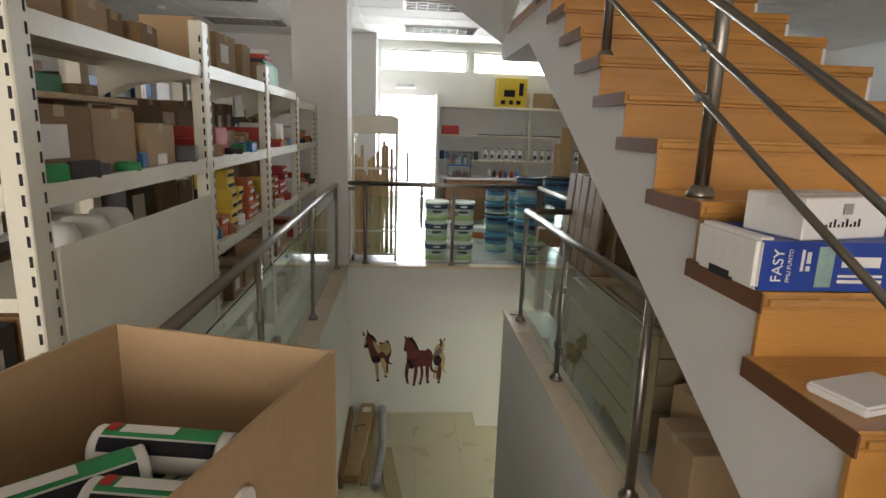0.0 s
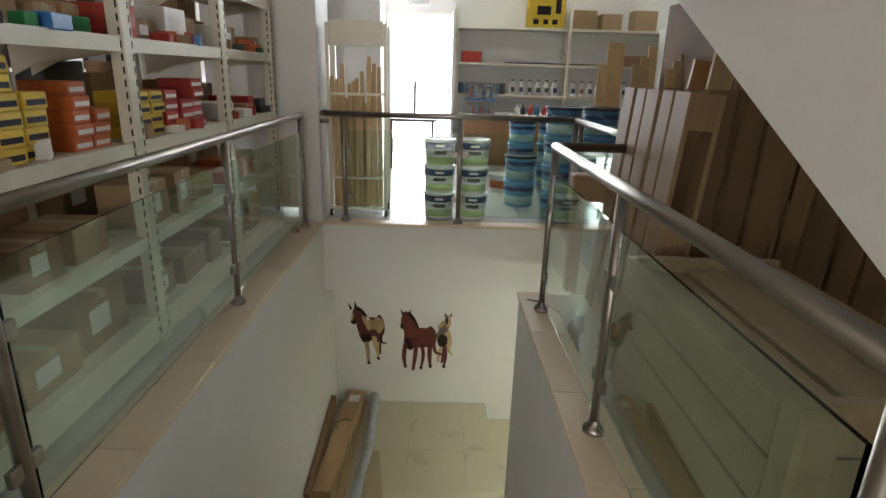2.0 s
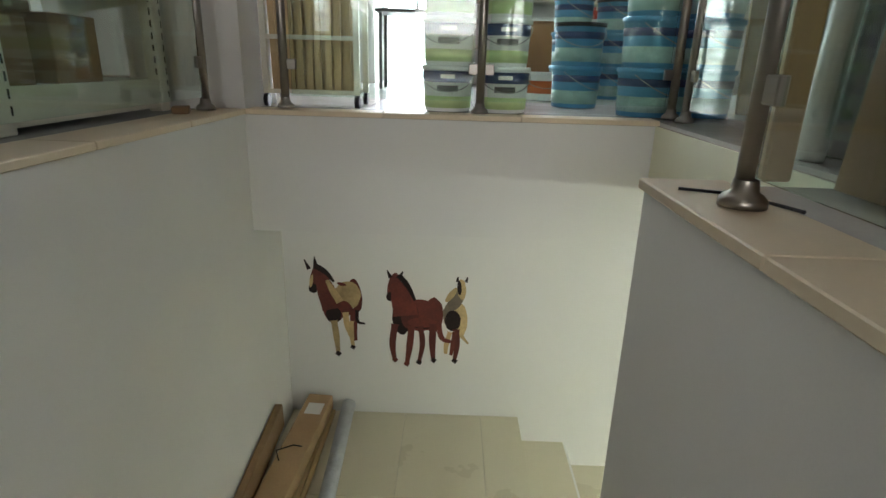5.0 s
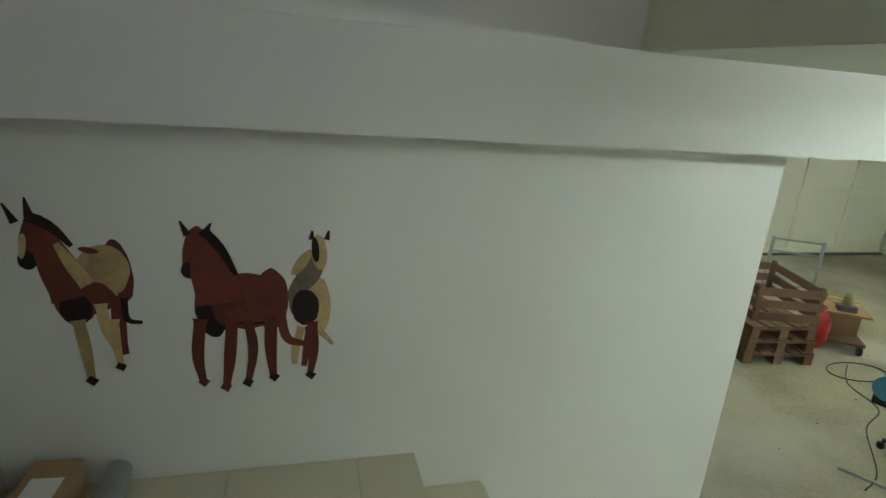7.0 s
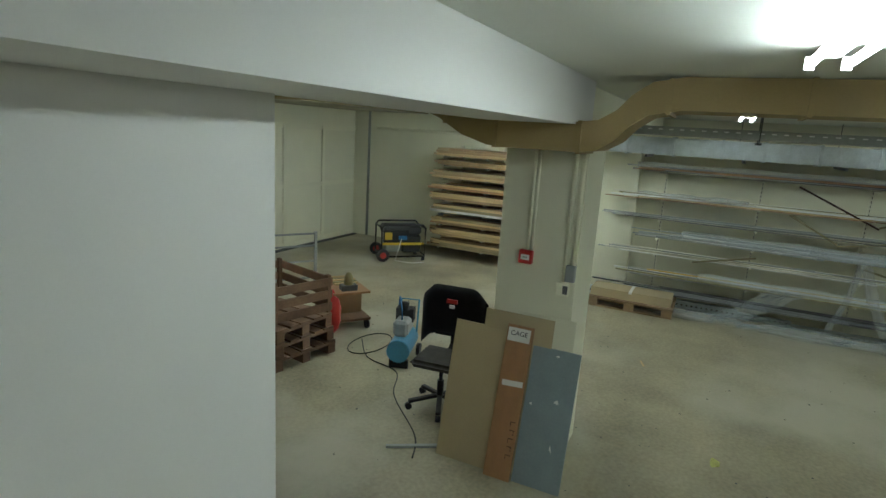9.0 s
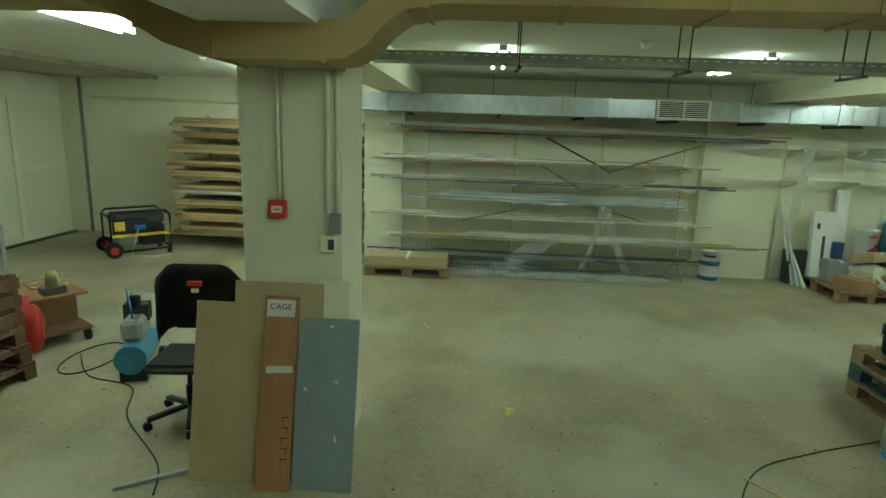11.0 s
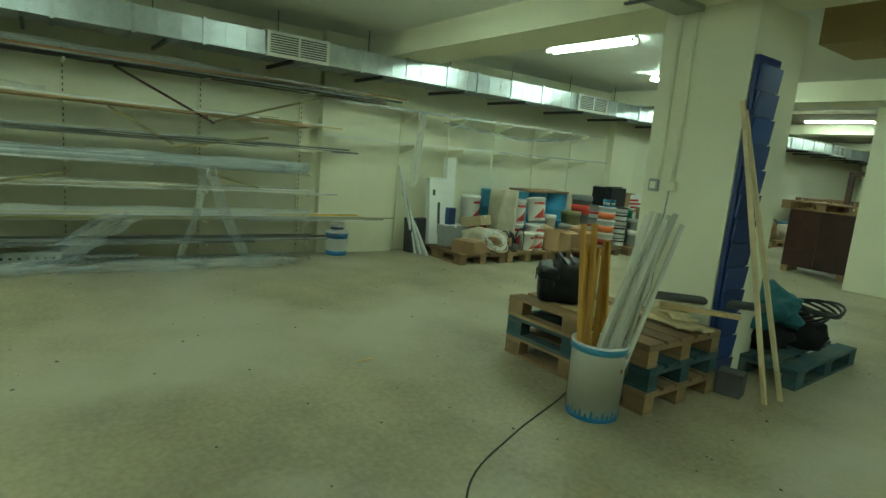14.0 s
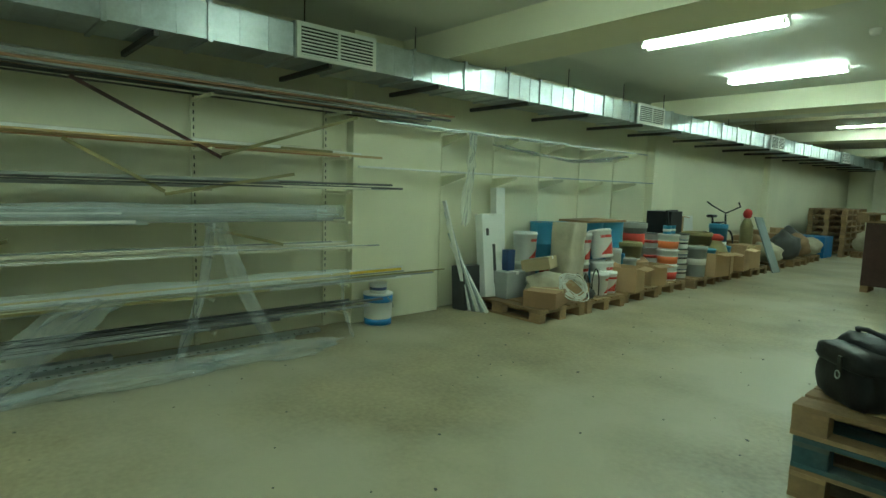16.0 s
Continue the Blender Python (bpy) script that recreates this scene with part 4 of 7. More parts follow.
# work table with tubs
g = thing("work_table", pose(2.05, 10.35, 0), "reddish brown counter with a white top", "table")
boxpart("body", (-0.66, 0.66, -0.3, 0.3, 0, 0.68), BROWNB, g, bev=0.004)
boxpart("tabletop", (-0.74, 0.74, -0.34, 0.34, 0.6805, 0.71), WHITEP, g, bev=0.004)
for j in range(2):
    g = thing("storage_tub", pose(1.62, 10.3, 0.7105 + j * 0.215), "clear plastic storage tub with a blue lid and small parts", "tub", "storage tubs")
    boxpart("tub", (-0.2, 0.2, -0.14, 0.14, 0, 0.185), CLEAR, g, bev=0.012)
    boxpart("lid", (-0.215, 0.215, -0.155, 0.155, 0.186, 0.212), CLEAR if j else BLUE, g, bev=0.006)
    for q in range(7):
        boxpart("small_part", (-0.17 + q * 0.048, -0.13 + q * 0.048, -0.12, -0.06, 0.02, rnd.uniform(0.07, 0.15)), rnd.choice((BLUE, RED, PAPER, ORANGE)), g)
for j in range(6):
    bm = B()
    lathe(bm, [(0, 0), (0.035, 0), (0.035, 0.09), (0.012, 0.11), (0.012, 0.14), (0, 0.14)], 14)
    solid("bottle", bm, rnd.choice((REDB, DGREY, BLUE, WHITEP)), "small bottle standing on the white counter", "bottle", "counter bottles", m=pose(2.15 + j * 0.1, 10.3 + 0.05 * (j % 2), 0.7105))
# wall shelves
g = thing("wall_shelving", pose(0, 0, 0), "white wall shelving holding jugs and cans", "shelf")
for z in (0.45, 0.97, 1.42, 1.93):
    boxpart("shelf_board", (1.27, 5.2, 10.80, 11.19, z - 0.035, z), SHELF, g)
for x in (1.27, 2.94, 4.6):
    for y in (10.83, 11.15):
        boxpart("upright", (x - 0.025, x + 0.025, y - 0.02, y + 0.02, 0, 2.2), SHELF, g)
for j in range(14):
    g = thing("jug", pose(2.15 + j * 0.13 + (0.15 if j > 5 else 0), 10.93, 0.97), "white plastic jug with a dark label", "jug", "white jugs")
    bm = B()
    lathe(bm, [(0, 0), (0.05, 0), (0.052, 0.01), (0.052, 0.13), (0.02, 0.19), (0.02, 0.215), (0, 0.215)], 14)
    part("body", bm, WHITEP, g)
    bm = B()
    lathe(bm, [(0.021, 0.2), (0.023, 0.2), (0.023, 0.225), (0, 0.225)], 12)
    part("cap", bm, DGREY, g)
    boxpart("label", (-0.03, 0.03, -0.0545, -0.052, 0.04, 0.11), rnd.choice((DGREY, CARDD, NAVY)), g)
for j in range(7):
    bm = B()
    lathe(bm, [(0, 0), (0.045, 0), (0.045, 0.15), (0.04, 0.16), (0, 0.16)], 14)
    solid("paint_can", bm, rnd.choice((NAVY, DGREY, SKYB)), "small dark paint can on the wall shelf", "can", "shelf cans", m=pose(1.36 + j * 0.105, 10.92, 0.97))
g = carton(0.53, 0.3, 0.50, pose(2.58, 10.97, 1.93), "yellow printed appliance carton on the top shelf", YELLOW, True)
for b in ((-0.15, 0.05, 0.18, 0.30), (-0.2, -0.12, 0.05, 0.12), (-0.05, 0.02, 0.05, 0.12), (0.08, 0.16, 0.05, 0.12), (0.12, 0.2, 0.2, 0.42)):
    boxpart("print_bar", (b[0], b[1], -0.1522, -0.1512, b[2], b[3]), INK, g)
for x, w, h in ((3.15, 0.35, 0.26), (3.55, 0.3, 0.22), (4.05, 0.34, 0.28)):
    carton(w, 0.28, h, pose(x, 10.98, 1.93), "brown cardboard box on the top wall shelf", CARD)
carton(0.3, 0.22, 0.16, pose(1.5, 10.97, 1.42), "red carton on the wall shelf", REDB, False)
for j in range(5):
    bm = B()
    bar(bm, (2.0 + 0.03 * j, 10.85 + 0.03 * j, 1.432), (3.9 - 0.1 * j, 10.86 + 0.03 * j, 1.432), 0.02, 0.02)
    solid("dark_rod", bm, DGREY, "dark metal rod lying on the wall shelf", "rod", "shelf rods")
carton(0.5, 0.26, 0.16, pose(3.9, 10.97, 1.42), "dark brown carton on the wall shelf", CARDD, False)
bm = B()
tube(bm, [(4.35, 10.6, 0.0), (4.3, 10.66, 1.95)], 0.09, 14)
solid("plastic_roll", bm, FOAM, "tall white plastic roll leaning on the shelf", "roll")
# easel and table near the door
g = thing("folding_table", pose(0.45, 9.4, 0), "dark folding table by the open door", "table")
boxpart("tabletop", (-0.1, 0.55, -0.25, 0.25, 0.66, 0.69), DGREY, g, bev=0.004)
for x in (-0.05, 0.5):
    for y in (-0.2, 0.2):
        boxpart("leg", (x - 0.015, x + 0.015, y - 0.015, y + 0.015, 0, 0.66), DGREY, g)
boxpart("stand", (0.25, 0.28, -0.02, 0.02, 0.6905, 1.15), BLACK, g)

# ---- shop: timber beside the wooden stair ----
g = thing("slatted_pine_chest", pose(1.80, 3.52, 0), "large chest of horizontal weathered pine boards", "chest")
for j in range(4):
    z = 0.035 + j * 0.142
    boxpart("board", (-0.03, 0.0, -0.51, 0.51, z, z + 0.134), PLANK, g, bev=0.003)
    boxpart("end_board", (0.0, 0.55, -0.51, -0.48, z, z + 0.134), PLANK, g)
    boxpart("end_board", (0.0, 0.55, 0.48, 0.51, z, z + 0.134), PLANK, g)
boxpart("corner_post", (-0.035, 0.06, -0.60, -0.512, 0.0, 0.62), PLANK, g, bev=0.012)
for k in range(3):
    boxpart("stored_board", (0.005 + 0.18 * k, 0.175 + 0.18 * k, -0.47, 0.47, 0.5, 0.545 + 0.012 * k), PLANK, g, bev=0.004)
boxpart("back_board", (0.55, 0.575, -0.5, 0.5, 0.035, 0.56), PLANK, g)
boxpart("bottom_board", (0.0, 0.55, -0.5, 0.5, 0.0, 0.034), PLANK, g)
# pine pallets stood on end behind the glass, one leaning
end_pallet = pallet_proto(pose(2.10, 4.62, 0.5985, 0, -86, 0), FRESH, "fresh pine pallet standing on end, leaning back")
tagged(copy_thing(end_pallet, pose(2.62, 5.10, 0.5985, 0, -86, 36)), "fresh pine pallet standing upright on its end")
tagged(copy_thing(end_pallet, pose(2.92, 4.45, 0.5985, 0, -86, 10)), "fresh pine pallet standing upright on its end")
g = thing("pine_beam", pose(2.06, 5.18, 0), "thick pine beam propped on two short legs", "beam")
boxpart("beam", (-0.26, 0.30, -0.05, 0.05, 0.56, 0.72), FRESH, g, bev=0.01)
for x in (-0.2, 0.2):
    boxpart("leg", (x - 0.035, x + 0.035, -0.04, 0.04, 0, 0.559), FRESH, g, bev=0.006)
carton(0.34, 0.5, 0.44, pose(2.42, 5.72, 0, 0, 0, 8), "black plastic crate on the shop floor", BLACK, False)
carton(0.36, 0.4, 0.30, pose(2.45, 4.75, 0, 0, 0, -6), "dark carton on the shop floor behind the glass", CARDD, True)
carton(0.40, 0.45, 0.50, pose(2.28, 3.35, 0, 0, 0, 4), "brown carton stacked behind the pine boards", CARDD, True, tag=PAPER)
carton(0.36, 0.40, 0.34, pose(2.10, 3.80, 0, 0, 0, -9), "brown carton behind the pine boards", CARD, True, tag=PAPER)
for j, (x, y, h) in enumerate(((2.16, 5.52, 0.82), (2.27, 5.44, 0.86), (2.38, 5.38, 0.84), (2.2, 5.8, 0.5))):
    g = thing("wrapped_roll", pose(x, y, 0, 2, 1, 0), "upright roll wrapped in clear plastic, black end cap", "roll", "upright wrapped rolls")
    bm = B()
    lathe(bm, [(0, 0), (0.04, 0), (0.042, 0.02), (0.042, h - 0.01), (0.035, h), (0, h)], 16)
    part("roll", bm, GREY if j % 2 else WHITEP, g)
    bm = B()
    lathe(bm, [(0.043, 0.03), (0.05, 0.04), (0.047, h * 0.4), (0.052, h * 0.7), (0.044, h - 0.02)], 14)
    part("wrap", bm, FILM, g, "clear plastic wrap")
    bm = B()
    lathe(bm, [(0, h + 0.001), (0.045, h + 0.001), (0.045, h + 0.03), (0, h + 0.03)], 16)
    part("end_cap", bm, BLACK, g)
for j in range(9):
    x, y = 2.5 + 0.11 * j, 7.3 + 0.12 * (j % 3)
    bm = B()
    bar(bm, (x, y, 0.0), (x + 0.1, y + 0.35, rnd.uniform(1.25, 1.7)), 0.09, 0.022, (0, 1, 0))
    solid("pine_plank", bm, PINE, "pale pine plank standing with others", "plank", "standing planks")
for j in range(6):
    x, y = 2.45 + 0.16 * (j % 3), 5.2 + 0.3 * (j // 3)
    bm = B()
    bar(bm, (x, y, 0.0), (x + 0.22, y + 0.15, rnd.uniform(1.35, 1.9)), 0.12, 0.03, (0, 1, 0))
    solid("timber_board", bm, rnd.choice((PINE, BROWNB, PINE)), "tall brown timber board leaning behind the balustrade", "board", "leaning boards")
structure("partition_timber", [(3.45, 3.5, 4.6, 8.4, -0.02, 2.0)], PALD, "dark timber partition behind the leaning boards", "partition")
for j, (x, y, w, d, h) in enumerate(((1.95, 2.55, 0.35, 0.3, 0.32), (2.2, 2.2, 0.4, 0.35, 0.28), (2.15, 2.75, 0.4, 0.35, 0.4))):
    carton(w, d, h, pose(x, y, 0, 0, 0, 10 * j), "brown cardboard box on the floor under the stair", CARD, tag=PAPER)
bm = B()
tube(bm, [(1.56, 4.98, 0.0105), (1.64, 4.95, 0.0105), (1.69, 4.86, 0.012), (1.72, 4.8, 0.0105)], 0.0035, 6)
solid("wire_offcut", bm, BLACK, "bent black wire lying on the curb", "wire")

# shop floor tiles
g = bpy.data.objects["floor"]
bm0 = B()
cube(bm0, 0.002, 0.598, 0.002, 0.598, -0.0195, -0.002)
tile_mesh = mesh_of(bm0, FLOORT)
for i in range(-3, 7):
    for j in range(0, 17):
        x, y = i * 0.6, 1.0 + j * 0.6
        if (x > -0.75 and x < 1.7 and y + 0.6 > 1.76 and y < 6.77) or (x > 1.1 and x < 2.1 and y + 0.6 > 5.1 and y < 6.77) or y > 10.6:
            continue
        share("tile", tile_mesh, g, pose(x, y, 0))
structure("floor_fill", [(-0.8, -0.152, 1.6, 7.0, -0.0195, -0.003), (1.722, 2.4, 1.6, 5.1, -0.0195, -0.003), (2.092, 2.6, 5.1, 7.0, -0.0195, -0.003), (0.0, 2.4, 6.762, 7.0, -0.0195, -0.003), (-0.1, 1.6, -1.0, 1.755, -0.0195, -0.003)],
          FLOORT, "pale tiled floor strip beside the stairwell", "floor")

# ---- stairwell: wall decals and cartons on the landing ----
def decal(label, blobs, limbs, mats, x0, z0):
    g = thing("wall_decal", pose(x0, 7.0885, z0), label, "wall decal", "wall decals")
    k = 0
    for cx, cz, rx, rz, tilt, mi in blobs:
        bm = B()
        c, t = math.cos(radians(tilt)), math.sin(radians(tilt))
        vs = []
        for q in range(28):
            a = q * math.tau / 28
            e = 1 + 0.07 * noise.noise(Vector((2.5 * math.cos(a), 2.5 * math.sin(a), k * 3.3 + x0)))
            u, w = rx * math.cos(a) * e, rz * math.sin(a) * e
            vs.append(bm.verts.new((cx + u * c - w * t, -k * 0.0002, cz + u * t + w * c)))
        bm.faces.new(vs)
        part("patch", bm, mats[mi], g)
        k += 1
    for pts, w0, w1, mi in limbs:
        bm = B()
        P = [Vector((x, z)) for x, z in pts]
        # round the bends
        for _ in range(2 if len(P) > 2 else 0):
            P = [P[0]] + [v for a, b in zip(P, P[1:]) for v in (a.lerp(b, 0.25), a.lerp(b, 0.75))] + [P[-1]]
        L = len(P) - 1
        row = []
        for i, p in enumerate(P):
            f = i / L
            w = (w0 + (w1 - w0) * f ** 0.75) * (1 - 0.18 * math.sin(f * 9.0) * (1 - f))
            d = (P[min(L, i + 1)] - P[max(0, i - 1)]).normalized()
            row.append([bm.verts.new((p.x + sx * d.y * w, -k * 0.0002, p.y - sx * d.x * w)) for sx in (-1, 1)])
        for p, q in zip(row, row[1:]):
            bm.faces.new((p[0], p[1], q[1], q[0]))
        part("strip", bm, mats[mi], g)
        k += 1
    return g


HM = (HB, HC, HD, HK)
# plain rounded figures with four legs each
decal("flat brown and cream figure sticker on the white wall",
      [(0.33, 0.43, 0.04, 0.115, 8, 0), (0.275, 0.425, 0.088, 0.10, -20, 1), (0.24, 0.33, 0.07, 0.06, 0, 0), (0.18, 0.345, 0.066, 0.115, 8, 0), (0.185, 0.29, 0.05, 0.06, 0, 3), (0.09, 0.54, 0.046, 0.09, -12, 0), (0.062, 0.47, 0.03, 0.032, 0, 3), (0.052, 0.52, 0.011, 0.045, -10, 1), (0.242, 0.505, 0.03, 0.011, -12, 0)],
      [([(0.11, 0.56), (0.155, 0.43), (0.18, 0.33)], 0.042, 0.07, 0), ([(0.15, 0.53), (0.19, 0.45), (0.23, 0.38)], 0.01, 0.028, 1),
       ([(0.187, 0.25), (0.20, 0.14), (0.208, 0.02)], 0.028, 0.013, 1), ([(0.262, 0.31), (0.272, 0.21), (0.30, 0.13)], 0.026, 0.012, 1), ([(0.318, 0.34), (0.312, 0.18), (0.325, 0.11)], 0.034, 0.012, 0),
       ([(0.30, 0.25), (0.298, 0.15), (0.307, 0.07)], 0.02, 0.011, 1), ([(0.338, 0.33), (0.335, 0.24), (0.39, 0.235)], 0.016, 0.006, 3), ([(0.196, 0.022), (0.222, 0.0)], 0.014, 0.016, 3), ([(0.293, 0.07), (0.32, 0.055)], 0.012, 0.014, 3),
       ([(0.075, 0.625), (0.145, 0.59), (0.195, 0.52)], 0.026, 0.008, 3), ([(0.042, 0.60), (0.014, 0.665)], 0.014, 0.003, 3), ([(0.085, 0.62), (0.078, 0.685)], 0.016, 0.003, 3)], HM, 0.165, -1.605)
decal("flat chestnut figure sticker on the white wall",
      [(0.31, 0.37, 0.062, 0.122, 0, 0), (0.225, 0.365, 0.135, 0.112, -5, 0), (0.10, 0.335, 0.055, 0.112, 6, 3), (0.155, 0.37, 0.06, 0.115, 10, 0), (0.055, 0.56, 0.04, 0.095, -10, 0), (0.033, 0.49, 0.028, 0.032, 0, 3), (0.245, 0.30, 0.09, 0.03, 0, 3), (0.24, 0.315, 0.10, 0.035, 0, 0)],
      [([(0.08, 0.59), (0.115, 0.48), (0.13, 0.36)], 0.05, 0.085, 0), ([(0.062, 0.30), (0.042, 0.15), (0.06, 0.045)], 0.030, 0.013, 0), ([(0.17, 0.29), (0.158, 0.13), (0.142, 0.015)], 0.030, 0.013, 0),
       ([(0.225, 0.29), (0.248, 0.17), (0.222, 0.03)], 0.024, 0.012, 0), ([(0.31, 0.31), (0.305, 0.17), (0.315, 0.05)], 0.032, 0.013, 0), ([(0.345, 0.32), (0.36, 0.2), (0.43, 0.185)], 0.022, 0.012, 0),
       ([(0.05, 0.05), (0.075, 0.03)], 0.014, 0.017, 0), ([(0.125, 0.022), (0.155, 0.004)], 0.013, 0.017, 0), ([(0.205, 0.035), (0.235, 0.018)], 0.013, 0.016, 3), ([(0.305, 0.055), (0.33, 0.036)], 0.014, 0.017, 3),
       ([(0.085, 0.64), (0.145, 0.57), (0.19, 0.47)], 0.026, 0.008, 3), ([(0.035, 0.62), (0.012, 0.672)], 0.014, 0.003, 3), ([(0.09, 0.625), (0.113, 0.665)], 0.014, 0.003, 3)], HM, 0.685, -1.665)
decal("flat grey and cream figure sticker on the white wall",
      [(0.09, 0.34, 0.07, 0.10, 0, 2), (0.13, 0.30, 0.05, 0.12, 0, 1), (0.085, 0.30, 0.05, 0.075, 0, 3), (0.10, 0.45, 0.045, 0.08, -20, 2), (0.135, 0.52, 0.028, 0.07, 5, 1), (0.12, 0.53, 0.014, 0.05, 5, 3), (0.07, 0.48, 0.02, 0.06, -35, 1)],
      [([(0.11, 0.24), (0.12, 0.12), (0.105, 0.02)], 0.026, 0.012, 0), ([(0.07, 0.22), (0.045, 0.12), (0.045, 0.06)], 0.02, 0.011, 1), ([(0.10, 0.22), (0.09, 0.12), (0.08, 0.05)], 0.018, 0.011, 0), ([(0.14, 0.2), (0.19, 0.14)], 0.014, 0.006, 1),
       ([(0.105, 0.57), (0.108, 0.605)], 0.011, 0.004, 3), ([(0.16, 0.57), (0.168, 0.605)], 0.011, 0.004, 3), ([(0.09, 0.02), (0.12, 0.0)], 0.012, 0.016, 3)], HM, 1.035, -1.63)


def lean_box(m, L, w, d, label, mt, name="long_carton", tag=True):
    g = thing(name, m, label, "box")
    boxpart("body", (-w / 2, w / 2, 0, L, 0, d), mt, g, bev=0.004)
    boxpart("end_flap", (-w / 2 + 0.01, w / 2 - 0.01, L, L + 0.03, d * 0.6, d * 0.65), mt, g)
    if tag:
        boxpart("label", (-w * 0.3, w * 0.35, L * 0.85, L * 0.93, d + 0.0005, d + 0.0015), PAPER, g)
        bm = B()
        tube(bm, [(-0.05, L * 0.55, d), (-0.08, L * 0.58, d + 0.03), (0.0, L * 0.62, d + 0.03), (0.04, L * 0.64, d)], 0.004, 6)
        part("strap", bm, BLACK, g)


lean_box(pose(0.16, 5.62, LAND + 0.012, 2, 0, -4), 1.42, 0.16, 0.10, "long brown cardboard carton lying on the landing", CARD)
lean_box(pose(0.075, 5.55, LAND, 6, 0, 0), 1.2, 0.045, 0.16, "flat brown carton on edge against the wall", CARDD, tag=False)
bm = B()
tube(bm, [(0.42, 5.5, LAND + 0.05), (0.47, 6.2, LAND + 0.05), (0.44, 7.05, LAND + 0.08)], 0.045, 12)
solid("wrapped_tube", bm, mat("grey_wrap", (0.42, 0.44, 0.47), 0.5, vary=0.15, scale=12, bump=0.4), "long tube wrapped in grey plastic on the landing", "tube")
lean_box(pose(0.62, 5.3, LAND, 0, 0, 8), 0.9, 0.15, 0.06, "flat brown carton lying on the landing", CARDL, tag=False)
for j in range(3):
    bm = B()
    bar(bm, (0.27 + j * 0.028, 5.6, LAND + 0.012), (0.28 + j * 0.03, 7.04, LAND + 0.03), 0.022, 0.022)
    solid("pale_lath", bm, PINEY, "pale wooden lath lying on the landing", "lath", "landing laths")

# ---- basement lamps, ducts, tray ----
def tube_lamp(x, y, lit):
    g = thing("tube_lamp", pose(x, y, CEIL - 0.004), "white twin tube ceiling lamp, lit", "ceiling lamp", "tube lamps")
    boxpart("housing", (-0.62, 0.62, -0.035, 0.035, -0.045, 0), WHITEP, g, bev=0.004)
    for s in (-0.055, 0.055):
        bm = B()
        rod(bm, (-0.59, s, -0.068), (0.59, s, -0.068), 0.014, 10)
        part("tube", bm, lit, g, "glowing white tube")
        for e in (-0.61, 0.597):
            boxpart("socket", (e, e + 0.013, s - 0.016, s + 0.016, -0.085, -0.04), WHITEP, g)


# x 9.4, 10.6 and 6.2: unseen lamps added to brighten the back room
for x, y in ((8.4, 5.65), (8.4, 3.3), (8.6, 0.38), (8.7, -1.86), (8.8, -5.0), (8.9, -7.5), (9.0, -10.6), (9.0, -12.6),
             (3.6, 5.53), (9.4, 8.3), (10.6, 8.9), (6.5, 8.7), (6.2, 11.2), (3.6, 2.6), (3.6, -1.4), (3.6, -6.4)):
    tube_lamp(x, y, TUBE_DIM if x > 8 and 3 < y < 6 else TUBE_BRIGHT if (x > 8 and y < 1) or y > 7 else TUBE)
for x, y in ((7.4, 4.5), (7.6, -0.55), (9.4, 9.2)):
    g = thing("smoke_detector", pose(x, y, CEIL - 0.004), "small white smoke detector on the basement ceiling", "detector", "detectors")
    bm = B()
    lathe(bm, [(0, -0.05), (0.035, -0.05), (0.05, -0.02), (0.05, 0)], 18)
    part("body", bm, WHITEP, g)


def steel_duct():
    g = thing("ventilation_duct", pose(0, 0, 0), "long galvanised square ventilation duct on wall brackets", "duct")
    y = 8.2
    k = 0
    while y > -15.8:
        L = 0.62 if k % 4 else 0.5
        bm = B()
        cube(bm, 10.27, 10.76, y - L + 0.004, y - 0.004, -0.86, -0.622)
        for q in range(2):
            yy = y - L * (q + 1) / 3
            cube(bm, 10.266, 10.764, yy - 0.004, yy + 0.004, -0.864, -0.618)
        s = part("segment", bm, GALV, g)
        bm = B()
        cube(bm, 10.255, 10.775, y - 0.016, y + 0.016, -0.875, -0.607)
        part("flange", bm, GALV, s)
        if k % 2 == 0:
            boxpart("bracket", (10.25, 11.11, y - 0.3, y - 0.27, -0.905, -0.866), DGREY, g)
            boxpart("hanger", (10.5, 10.508, y - 0.2, y - 0.192, -0.62, CEIL - 0.004), DGREY, g)
        y -= L
        k += 1
    for yv in (3.14, -1.72, -6.6, -11.5):
        v = boxpart("grille_frame", (10.225, 10.25, yv - 0.35, yv + 0.35, -0.87, -0.61), WHITEP, g, "white louvred air grille")
        boxpart("dark_back", (10.2225, 10.2248, yv - 0.315, yv + 0.315, -0.845, -0.635), SLOT, v)
        for q in range(9):
            bm = B()
            bar(bm, (10.218, yv - 0.32, -0.84 + q * 0.025), (10.218, yv + 0.32, -0.84 + q * 0.025), 0.006, 0.011)
            part("slat", bm, WHITEP, v)
        boxpart("mullion", (10.212, 10.2222, yv - 0.01, yv + 0.01, -0.85, -0.63), WHITEP, v)


steel_duct()
